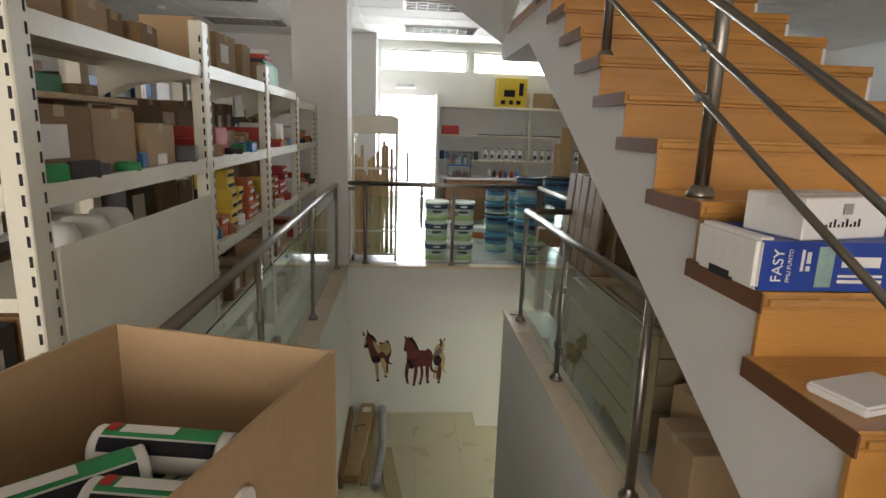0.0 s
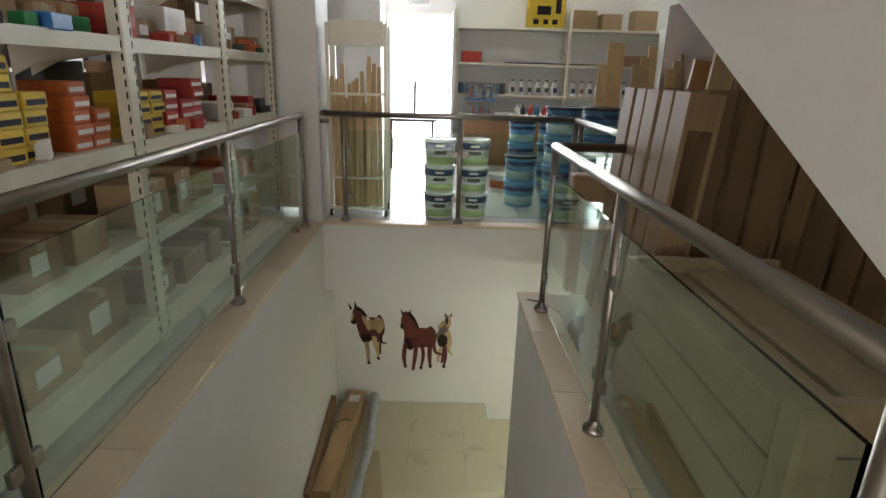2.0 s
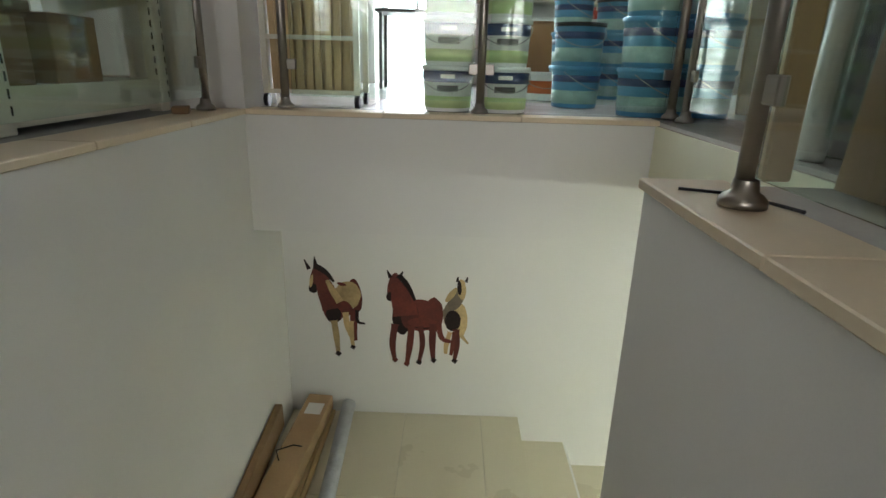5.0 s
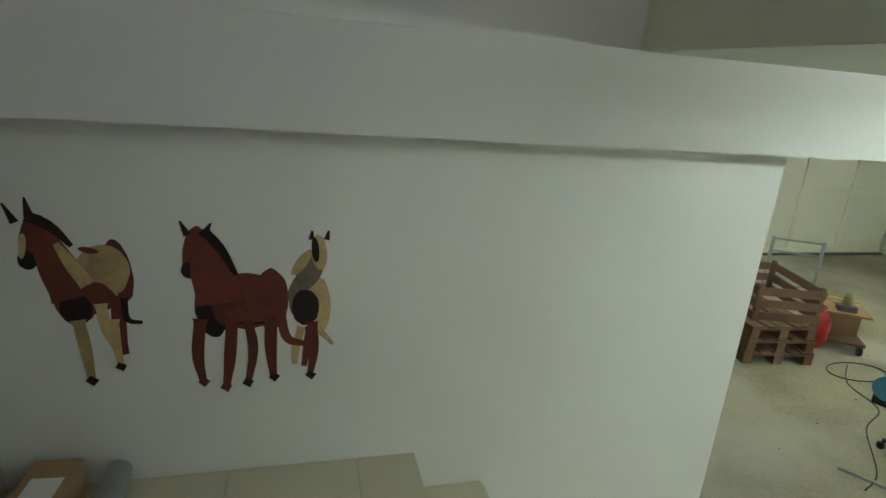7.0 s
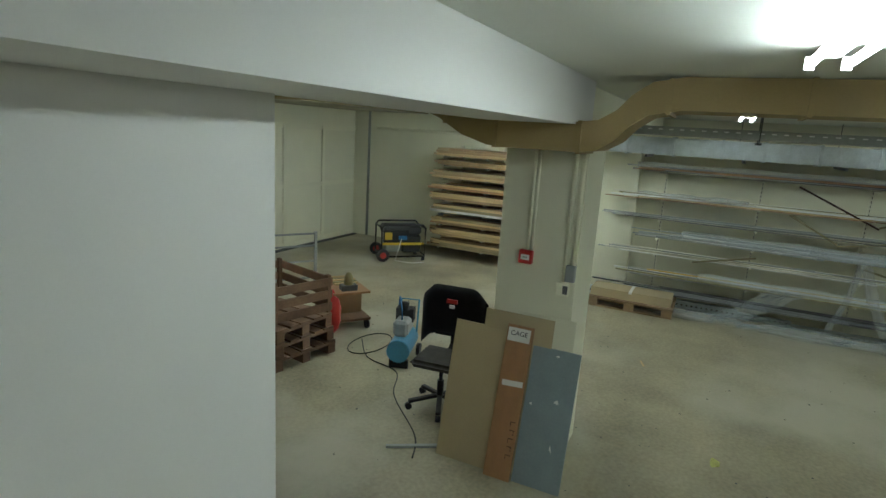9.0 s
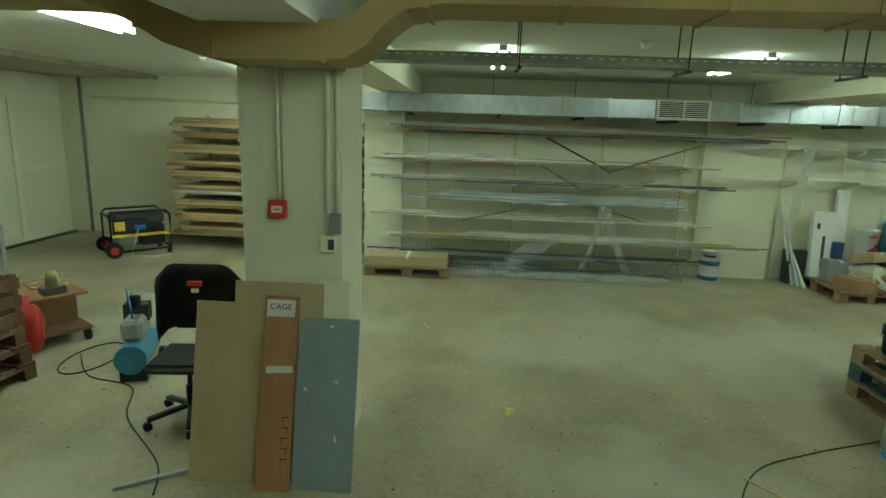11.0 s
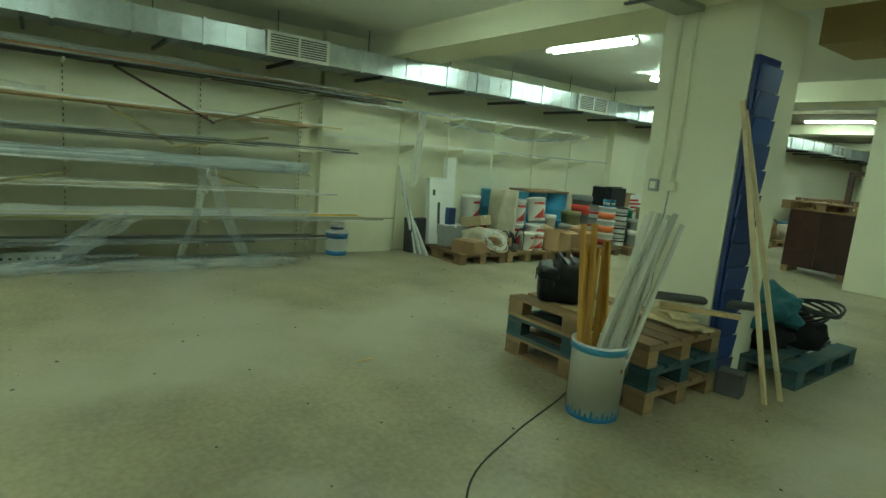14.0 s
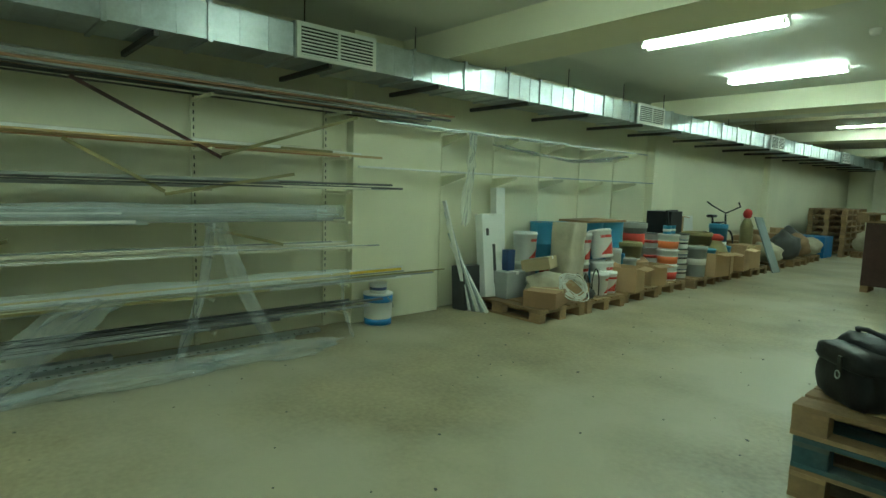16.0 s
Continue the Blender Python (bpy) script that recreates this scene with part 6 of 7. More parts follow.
def profile_rack():
    g = thing("profile_rack", pose(0, 0, 0), "slotted wall uprights with brackets for long profiles", "rack")
    levels = (-1.13, -1.53, -1.84, -2.11, -2.36, -2.69, -2.95)
    for y in (6.55, 5.25, 3.95, 2.75):
        boxpart("upright", (11.09, 11.118, y - 0.02, y + 0.02, F, -0.98), CREAM, g)
        bm = B()
        z = F + 0.1
        while z < -1.0:
            cube(bm, 11.0885, 11.0895, y - 0.005, y + 0.005, z, z + 0.03)
            z += 0.06
        tagged(part("slots", bm, SLOT, g), kind="stuff")
        for z in levels:
            boxpart("bracket", (10.66, 11.089, y - 0.012, y + 0.012, z - 0.035, z - 0.012), CREAM, g)
    for li, z in enumerate(levels):
        n = (14, 12, 11, 20, 11, 12, 14)[li]
        for j in range(n):
            mt = rnd.choice(((BROWNB, DGREY, GREY, SHELF, DGREY), (PINEY, SHELF, BROWNB, WHITEP, OLIVE), (GREY, SHELF, SHELF, DGREY), (GALV, WHITEP, GALV, GREY), (SHELF, WHITEP, GREY), (OLIVE, YELLOW, GREY, WHITEP), (DGREY, GREY, DGREY, GALV))[li])
            y1 = (7.05, 7.35, 7.45, 6.9, 7.4, 7.1, 7.45)[li] + rnd.uniform(-0.6, 0.05) - (rnd.uniform(0.3, 1.6) if j % 4 == 3 else 0)
            y0 = (1.4, 2.3, 2.1, 2.75, 2.35, 1.5, 2.3)[li] + (rnd.uniform(0.0, 0.6) if j % 3 else rnd.uniform(0.6, 2.2))
            x = 10.66 + (j % 6) * 0.06 + rnd.uniform(-0.015, 0.015)
            zz = z + 0.004 + (j // 6) * 0.026 + rnd.uniform(0, 0.02)
            bm = B()
            bar(bm, (x, y1, zz + rnd.uniform(-0.008, 0.03)), (x + rnd.uniform(-0.04, 0.02), y0, zz + rnd.uniform(-0.025, 0.02)), rnd.choice((0.012, 0.018, 0.03)), rnd.choice((0.012, 0.02)))
            solid("long_profile", bm, mt, "long thin profile lying across wall brackets", "profile", "stored profiles")
    # wrapped bundles
    for x, y1, y0, z, r in ((10.78, 6.95, 3.6, -1.05, 0.06), (10.70, 6.2, 2.9, -2.03, 0.065), (10.66, 5.6, 3.1, -2.05, 0.05), (10.9, 6.2, 2.7, -2.03, 0.06), (10.70, 5.9, 2.75, -2.61, 0.065), (10.72, 6.9, 5.4, -1.47, 0.05)):
        bm = B()
        tube(bm, [(x + 0.012 * math.sin(q * 2.1), y1 + (y0 - y1) * q / 14, z + 0.01 * math.sin(q * 1.3)) for q in range(15)], r, 10)
        solid("wrapped_profile", bm, FILM, "bundle of profiles in clear plastic film", "bundle", "wrapped bundles")
    for a, b in (((10.63, 4.85, -1.16), (10.63, 3.9, -1.62)), ((10.63, 3.9, -1.6), (10.63, 2.7, -1.2)), ((10.64, 4.9, -1.55), (10.64, 4.3, -1.88)), ((10.64, 4.3, -1.9), (10.64, 3.3, -1.72)), ((10.64, 6.0, -2.38), (10.64, 5.2, -2.2)), ((10.64, 4.0, -2.15), (10.64, 3.4, -2.3))):
        bm = B()
        bar(bm, a, b, 0.01, 0.025)
        solid("slanting_batten", bm, BRONZE if a[2] > -1.5 else OLIVE, "dark batten slanting between rack levels", "batten", "slanting battens")
    # second bracket row further along
    g2 = thing("bracket_row", pose(0, 0, 0), "cream wall brackets holding a few light strips", "bracket", "wall brackets")
    for y in (1.25, 0.4, -0.5, -1.4, -2.3):
        for z in (-1.22, -1.66):
            bm = B()
            vs = [[bm.verts.new(p) for p in ((11.118, yy, z), (10.72, yy, z + 0.02), (10.72, yy, z - 0.005), (11.118, yy, z - 0.12))] for yy in (y - 0.012, y + 0.012)]
            bm.faces.new(vs[0])
            bm.faces.new(vs[1][::-1])
            for q in range(4):
                bm.faces.new((vs[0][q - 1], vs[1][q - 1], vs[1][q], vs[0][q]))
            part("bracket", bm, CREAM, g2)
        boxpart("wall_strip", (11.105, 11.1185, y - 0.02, y + 0.02, F, -1.1), CREAM, g2)
    for j, (y1, y0, z, x) in enumerate(((2.4, -0.6, -1.195, 10.75), (2.2, -2.4, -1.195, 10.82), (1.6, -2.9, -1.19, 10.9), (2.6, -0.3, -1.635, 10.75), (1.9, -3.0, -1.635, 10.83), (0.9, -2.6, -1.63, 10.92), (0.2, -2.2, -1.18, 10.98))):
        bm = B()
        bar(bm, (x, y1, z + 0.012), (x, y0, z + 0.012), 0.028, 0.016)
        solid("light_strip", bm, WHITEP if j % 2 else GALV, "light metal strip lying on wall brackets", "strip", "light strips")


profile_rack()


def sheet(name, pts, w, label, wav=0.05, mt=None, seed=0):
    """Hanging or trailing plastic film along a line of points."""
    bm = B()
    P = [Vector(p) for p in pts]
    n = 44
    rows = []
    for i in range(n + 1):
        t = i / n * (len(P) - 1)
        k = min(int(t), len(P) - 2)
        c = P[k].lerp(P[k + 1], t - k)
        row = []
        for j in range(17):
            s = (j / 16 - 0.5) * w * (0.8 + 0.3 * noise.noise(Vector((t, seed, 1))))
            o = Vector((wav * noise.noise(Vector((t * 3, j * 0.35, seed))) + 0.35 * wav * noise.noise(Vector((t * 5, j * 1.1, seed + 4))), s, wav * 0.6 * noise.noise(Vector((t * 2.3, j * 0.45, seed + 9)))))
            row.append(bm.verts.new(c + o))
        rows.append(row)
    for a, b in zip(rows, rows[1:]):
        for j in range(16):
            f = bm.faces.new((a[j], a[j + 1], b[j + 1], b[j]))
            f.smooth = True
    bmesh.ops.solidify(bm, geom=list(bm.faces), thickness=0.002)
    return solid(name, bm, mt or FILM, label, "plastic film", "plastic film")


sheet("plastic_film", [(10.60, 4.75, -2.62), (10.52, 5.1, -2.85), (10.40, 5.5, -3.12)], 0.5, "crumpled clear plastic film hanging from the rack", 0.09, seed=1)
sheet("plastic_film", [(10.58, 3.95, -2.1), (10.5, 3.8, -2.6), (10.42, 3.55, -3.14)], 0.16, "twisted clear plastic strip hanging to the floor", 0.05, seed=2)
sheet("plastic_film", [(10.58, 4.0, -2.1), (10.5, 4.1, -2.6), (10.45, 4.3, -3.14)], 0.10, "twisted clear plastic strip hanging to the floor", 0.05, seed=3)
sheet("plastic_film", [(10.62, 2.85, -2.6), (10.58, 2.85, -2.9), (10.5, 2.8, -3.15)], 0.04, "narrow clear plastic strip hanging down", 0.02, seed=4)
sheet("plastic_film", [(10.72, 1.15, -1.2), (10.70, 1.2, -1.6), (10.72, 1.25, -2.2)], 0.14, "clear plastic sleeve hanging from a bracket", 0.05, seed=5)
for y1, y0, s in ((6.6, 5.2, 6), (5.3, 4.0, 7), (4.1, 3.0, 8)):
    bm = B()
    blob(bm, (10.42, (y1 + y0) / 2, F + 0.035), 0.16, (y1 - y0) / 2, 0.05, 0.5, 4, s)
    solid("crumpled_film", bm, FILM, "crumpled clear plastic film lying along the floor", "plastic film", "film heaps")
sheet("plastic_film", [(10.85, 0.6, -1.28), (10.80, -0.8, -1.40), (10.85, -2.2, -1.26)], 0.3, "loose clear film sagging between brackets", 0.08, seed=9)
# low goods under the rack
p = pallet(10.55, 6.75, 90)
g = carton(0.42, 1.15, 0.13, pose(10.45, 6.76, F + 0.1445), "long flat carton lying on a pallet", CARDL, True)
for j, (y1, y0, x, z) in enumerate(((8.0, 5.3, 10.9, 0.12), (7.4, 4.6, 10.98, 0.06), (6.2, 2.9, 10.94, 0.03), (6.0, 3.2, 10.86, 0.03), (8.2, 7.5, 10.86, 0.1))):
    g = thing("perforated_channel", pose(0, 0, 0), "grey perforated metal channel lying on the floor", "channel", "metal channels")
    bm = B()
    cube(bm, x - 0.04, x + 0.04, y0, y1, F, F + z)
    part("channel", bm, GALV, g)
    bm = B()
    y = y0 + 0.05
    while y < y1 - 0.03:
        cube(bm, x - 0.0412, x - 0.0402, y, y + 0.025, F + z * 0.4, F + z * 0.6)
        y += 0.07
    tagged(part("slots", bm, SLOT, g), kind="stuff")
bucket(0.15, 0.34, pose(10.86, 2.28, F), "blue and white paint bucket beside the rack", WHITEP, ((0.02, 0.2, BLUE), (0.68, 0.88, BLUE)), None)
bucket(0.09, 0.1, pose(10.86, 2.28, F + 0.3165), "small white pot standing on a bucket", WHITEP, ((0.3, 0.6, NAVY),), handle=False)

# ---- basement: goods on pallets along the wall ----
for y in (0.55, -0.3):
    pallet(10.47, y, 0)
for k, y in enumerate((-1.25, -2.15, -3.1, -4.2, -5.3, -6.5, -7.6, -8.7)):
    pallet(10.53 + 0.05 * (k % 2), y, 2 * (k % 3) - 2)
PZ = F + 0.1445


def sack(x, y, z, sx, sy, sz, mt, label, seed):
    bm = B()
    blob(bm, (0, 0, sz * 0.8), sx, sy, sz, 0.35, 3, seed)
    return solid("sack", bm, mt, label, "sack", "sacks", m=pose(x, y, z))


def print_bag(x, y, z, rz, tilt=0, r=0.15, h=0.36):
    g = thing("printed_tin", pose(x, y, z, 0, tilt, rz), "white tapered paint tin with a red triangle print", "tin", "printed tins")
    bm = B()
    lathe(bm, [(0, 0), (r * 0.86, 0), (r * 0.88, 0.01), (r * 0.97, h * 0.9), (r * 1.03, h * 0.91), (r * 1.03, h * 0.95), (r * 0.97, h * 0.96), (r * 0.97, h), (r * 0.9, h), (r * 0.88, h * 0.97), (0, h * 0.97)], 26)
    part("shell", bm, WHITEP, g)

    def printed(name, a0, a1, lo, hi, mt):
        bm = B()
        rows = []
        for q in range(9):
            f = q / 8
            a = math.pi + a0 + (a1 - a0) * f
            z0, z1 = lo(f) * h, hi(f) * h
            rows.append([bm.verts.new(((r * (0.88 + 0.09 * zz / h) + 0.0015) * math.cos(a), (r * (0.88 + 0.09 * zz / h) + 0.0015) * math.sin(a), zz)) for zz in (z0, z1)])
        for p, q in zip(rows, rows[1:]):
            bm.faces.new((p[0], p[1], q[1], q[0]))
        part(name, bm, mt, g)
    printed("red_triangle", -0.9, 0.35, lambda f: 0.1, lambda f: 0.12 + 0.42 * f, REDB)
    printed("dark_triangle", 0.4, 0.75, lambda f: 0.1, lambda f: 0.5 - 0.38 * f, DGREY)
    printed("print_bar", -0.8, 0.8, lambda f: 0.68, lambda f: 0.78, REDB)
    return g


# leaning white cartons and profiles beside the pilaster
g = carton(0.14, 0.30, 0.95, pose(10.70, 0.78, PZ, 0, 8, -10), "tall white appliance carton leaning on the wall", WHITEP, True)
boxpart("print_bar", (-0.0715, -0.0705, -0.02, 0.02, 0.15, 0.6), DGREY, g)
boxpart("print_bar", (-0.0715, -0.0705, 0.06, 0.1, 0.7, 0.78), DGREY, g)
carton(0.10, 0.16, 1.25, pose(10.95, 0.42, PZ, 0, 3, 0), "very tall narrow white carton against the wall", WHITEP, False)
for j in range(5):
    bm = B()
    bar(bm, (10.55 + j * 0.05, 1.02 + 0.02 * j, F), (10.98, 1.2 + 0.03 * j, F + 0.75 + 0.12 * j), 0.05, 0.02, (0, 1, 0))
    solid("metal_profile", bm, GALV if j % 2 else WHITEP, "short metal profile leaning in the corner", "profile", "leaning profiles")
carton(0.2, 0.34, 0.5, pose(10.86, 1.0, F, 0, 4, 0), "grey flat case leaning on the wall", DGREY, False)
carton(0.36, 0.5, 0.17, pose(10.05, 0.62, PZ, 0, 0, 20), "crushed brown carton with lettering strokes on a pallet", CARDD, True)
g = thing("hose_coil", pose(9.92, 0.36, PZ, 0, 0, 0), "coil of white cable lying against a carton", "cable coil")
for j in range(10):
    bm = B()
    r = 0.105 + 0.008 * ((j * 7) % 10)
    tube(bm, [(-0.03 - 0.008 * (j % 4) + 0.06 * math.cos(a) + 0.012 * math.sin(3 * a + j), r * math.cos(a) + 0.01 * math.sin(2 * a + j), 0.185 + r * math.sin(a + 0.1 * j) * 0.9) for a in [q * math.tau / 24 for q in range(25)]], 0.006, 6)
    part("loop", bm, WHITEP, g)
sack(10.25, 0.40, PZ, 0.2, 0.26, 0.17, CANVAS, "slumped beige sack on a pallet", 3)
bm = B()
cube(bm, -0.13, 0.13, -0.2, 0.2, 0, 0.86)
bmesh.ops.subdivide_edges(bm, edges=list(bm.edges), cuts=5, use_grid_fill=True)
for v in bm.verts:
    v.co.x += 0.05 * noise.noise(v.co * 4) - 0.04 * (v.co.z / 0.86) ** 2
    v.co.y *= 1 - 0.25 * (v.co.z / 0.86) + 0.1 * noise.noise(v.co * 6)
for f in bm.faces:
    f.smooth = True
solid("canvas_roll", bm, CANVAS, "tall beige canvas bundle standing on a pallet", "bundle", m=pose(10.35, -0.12, PZ))
bm = B()
for j in range(3):
    tube(bm, [(0.02 * j, -0.1, 0.0), (0.05, -0.05 + 0.03 * j, 0.25), (0.0, 0.06, 0.3), (-0.05, 0.12, 0.02)], 0.012, 8)
blob(bm, (0, 0, 0.06), 0.07, 0.12, 0.06, 0.3, 3, 4)
solid("pump_tool", bm, DGREY, "dark hand tool with a curled hose on a pallet", "tool", m=pose(9.95, -0.02, PZ))
print_bag(10.80, 0.12, PZ, 5)
print_bag(10.80, 0.12, PZ + 0.361, 25)
print_bag(10.42, -0.46, PZ, -10)
print_bag(10.40, -0.46, PZ + 0.361, 10)
print_bag(10.24, -0.76, PZ + 0.012, 12, 3)
print_bag(10.26, -0.78, PZ + 0.40, -8, 14)
print_bag(10.06, -0.42, PZ, 30, 0, 0.11, 0.26)
print_bag(10.08, -0.64, PZ, -12, 0, 0.11, 0.26)
for x, y, z in ((10.62, -0.08, 0), (10.62, -0.08, 0.2005), (10.10, -1.22, 0.0), (10.55, 0.45, 0)):
    bm_b = bucket(0.085, 0.2, pose(x, y, PZ + z), "white tin with a red printed triangle on a pallet", WHITEP, ((0.1, 0.5, REDB),), WHITEP, False, "white tins")
for x, y in ((10.75, -0.75), (10.78, -1.2), (10.72, -1.62), (10.9, -0.4)):
    g = thing("steel_drum", pose(x, y, PZ), "blue ribbed steel drum standing on a pallet", "drum", "blue drums")
    bm = B()
    lathe(bm, [(0, 0), (0.2, 0), (0.205, 0.01), (0.2, 0.02), (0.2, 0.27), (0.206, 0.28), (0.2, 0.29), (0.2, 0.54), (0.206, 0.55), (0.2, 0.56), (0.2, 0.80), (0.206, 0.81), (0.2, 0.825), (0.19, 0.815), (0, 0.81)], 26)
    part("shell", bm, SKYB, g)
    bm = B()
    lathe(bm, [(0.03, 0.81), (0.03, 0.825), (0, 0.826)], 12, (0.1, 0, 0))
    part("bung", bm, GREY, g)
carton(0.5, 0.9, 0.03, pose(10.74, -1.25, PZ + 0.8265), "brown board lying across the drums", CARDD, False)
carton(0.32, 0.36, 0.30, pose(10.02, -1.0, PZ, 0, 0, 12), "open brown cardboard box on a pallet", CARD, open_top=True)
carton(0.3, 0.34, 0.28, pose(10.1, -1.72, PZ, 0, 0, -8), "open brown cardboard box on a pallet", CARD, open_top=True)
for x, y, r, h, mt in ((10.3, -1.1, 0.1, 0.5, WHITEP), (10.38, -1.3, 0.11, 0.42, SKYB), (10.28, -1.42, 0.12, 0.36, GREY), (10.45, -1.75, 0.17, 0.55, OLIVE)):
    bucket(r, h, pose(x, y, PZ), "stored paint container on a pallet", mt, ((0.4, 0.6, PAPER),), mt, False, "mixed containers")
for j in range(3):
    bucket(0.15, 0.22, pose(10.18, -2.35, PZ + j * 0.221), "orange and white stacked paint pail", WHITEP, ((0.08, 0.55, ORANGE if j else REDB), (0.55, 0.62, PAPER)), WHITEP, True, "stacked pails")
for j in range(3):
    bucket(0.14, 0.22, pose(10.2, -2.72, PZ + j * 0.221), "white stacked paint pail with dark lettering bars", WHITEP, ((0.3, 0.42, INK), (0.55, 0.62, NAVY)), DGREY, True, "stacked pails")
bucket(0.2, 0.8, pose(10.72, -2.35, PZ), "tall light paint drum at the back of a pallet", GREY, ((0.6, 0.8, REDB),), GREY, False)
g = thing("monitor", pose(10.25, -2.6, PZ + 0.665, 0, 8, 10), "black flat screen monitor lying on stacked pails", "monitor")
boxpart("screen_body", (-0.03, 0.0, -0.27, 0.27, 0.0, 0.34), BLACK, g, bev=0.008)
boxpart("stand", (0.0, 0.1, -0.08, 0.08, 0.0, 0.05), BLACK, g)
for x, y, r, h, mt in ((10.1, -3.1, 0.16, 0.46, GREY), (10.15, -3.5, 0.17, 0.4, SKYB), (10.5, -3.2, 0.18, 0.6, GREEN), (10.5, -4.0, 0.24, 0.62, OLIVE), (10.2, -4.3, 0.14, 0.4, SKYB), (10.4, -4.6, 0.15, 0.75, SKYB)):
    bucket(r, h, pose(x, y, PZ), "stored container on a pallet", mt, ((0.4, 0.6, PAPER),), mt, False, "mixed containers")
carton(0.35, 0.42, 0.32, pose(10.05, -3.9, PZ, 0, 0, 15), "open brown cardboard box on a pallet", CARD, open_top=True)
carton(0.35, 0.45, 0.4, pose(10.1, -5.0, PZ, 0, 0, -10), "brown cardboard box on a pallet", CARD)
g = thing("bicycle", pose(10.6, -5.0, PZ), "dark bicycle standing behind the stored goods", "bicycle")
for y in (-0.5, 0.5):
    bm = B()
    tube(bm, [(0, y + 0.3 * math.cos(a), 0.3 + 0.3 * math.sin(a)) for a in [q * math.tau / 28 for q in range(29)]], 0.018, 8)
    part("wheel", bm, BLACK, g)
bm = B()
for a, b in (((0, -0.5, 0.3), (0, -0.35, 0.9)), ((0, -0.38, 0.75), (0, 0.2, 0.75)), ((0, 0.2, 0.85), (0, 0.1, 0.3)), ((0, 0.1, 0.3), (0, -0.38, 0.72)), ((0, 0.1, 0.3), (0, 0.5, 0.3))):
    rod(bm, a, b, 0.018, 8)
tube(bm, [(-0.28, -0.2, 1.12), (-0.25, -0.36, 1.05), (0, -0.36, 0.92), (0.25, -0.36, 1.05), (0.28, -0.2, 1.12)], 0.014, 8)
part("frame", bm, BLACK, g)
boxpart("saddle", (-0.06, 0.06, 0.12, 0.34, 0.85, 0.9), BLACK, g, bev=0.02)
g = thing("gas_bottle", pose(10.3, -5.6, PZ), "red and grey gas cylinder with a valve", "gas cylinder")
bm = B()
lathe(bm, [(0, 0), (0.11, 0), (0.11, 0.7), (0.06, 0.82), (0.03, 0.84), (0, 0.84)], 18)
part("shell", bm, OLIVE, g)
bm = B()
blob(bm, (0, 0, 0.92), 0.08, 0.08, 0.1, 0.1, 2, 1)
part("cap", bm, RED, g)
bm = B()
bar(bm, (9.85, -5.95, F), (10.25, -6.0, F + 1.0), 0.4, 0.02, (1, 0, 0))
solid("leaning_sheet", bm, GREYB, "grey panel leaning against stored goods", "panel")
for k, (x, y) in enumerate(((10.2, -6.4), (10.5, -6.7), (10.15, -7.3), (10.5, -7.7), (10.2, -8.2), (10.5, -8.8), (10.2, -9.0))):
    sack(x, y, PZ, 0.26, 0.3, 0.2 + 0.06 * (k % 3), (CANVAS, CARDD, DGREY)[k % 3], "full cloth sack heaped on a pallet", k)
    carton(0.35, 0.4, 0.35 + 0.1 * (k % 3), pose(10.75, y - 0.1, PZ, 0, 0, 7 * k), "brown carton stored against the wall", CARD if k % 2 else CARDD)
for st, (x, y) in enumerate(((10.3, -11.2), (10.35, -12.3))):
    for j in range(8):
        pallet(x, y, 90 + (j % 3), F + j * 0.1446)
carton(0.8, 0.7, 0.5, pose(10.5, -10.2, F), "blue plastic chest beside the pallets", BLUE, False)
pallet(9.2, -11.3, 0)
sack(9.0, -11.3, PZ, 0.35, 0.35, 0.32, WHITEP, "white sack on a far pallet", 12)
sack(9.5, -11.3, PZ, 0.32, 0.35, 0.3, CANVAS, "beige sack on a far pallet", 13)
g = thing("wall_cabinet", pose(9.9, -15.98, F + 0.6), "cream metal wall cabinet on the end wall", "cabinet")
boxpart("body", (-0.5, 0.5, 0, 0.35, 0, 1.7), SHELF, g, bev=0.006)
boxpart("door", (-0.48, -0.005, 0.351, 0.37, 0.02, 1.68), SHELF, g)
boxpart("door", (0.005, 0.48, 0.351, 0.37, 0.02, 1.68), SHELF, g)

# loose things among the stored goods
carton(0.10, 0.12, 0.24, pose(10.62, 0.62, PZ + 0.3005), "small dark purple box among stored goods", NAVY, False, tag=PAPER)
carton(0.3, 0.36, 0.30, pose(10.62, 0.62, PZ), "grey carton behind a white carton", GREY, True)
carton(0.30, 0.42, 0.20, pose(10.12, 0.16, PZ, 0, 0, -25), "crumpled brown carton on a pallet", CARD, True)
carton(0.34, 0.30, 0.14, pose(10.40, 0.30, PZ + 0.31, 0, 12, 20), "torn cardboard lying over a sack", CARDL, True)
for k, (x, y, h) in enumerate(((9.95, -0.16, 0.34), (10.08, 0.02, 0.28))):
    bm = B()
    tube(bm, smooth([(0.0, -0.08, 0.02), (0.02, -0.1, h * 0.7), (0.0, 0.0, h), (-0.02, 0.09, h * 0.7), (0.0, 0.08, 0.02), (0.03, 0.16, 0.015), (-0.08, 0.26, 0.015)]), 0.008, 6)
    solid("black_cable", bm, BLACK, "curled black cable on a pallet", "cable", "pallet cables", m=pose(x, y, PZ))
carton(0.36, 0.5, 0.32, pose(10.40, -2.62, PZ + 0.663, 0, 0, 8), "black plastic crate on stacked pails", BLACK, False)
carton(0.22, 0.26, 0.24, pose(10.42, -3.02, PZ + 0.663, 0, 0, 20), "open brown carton beside a black crate", CARD, open_top=True)
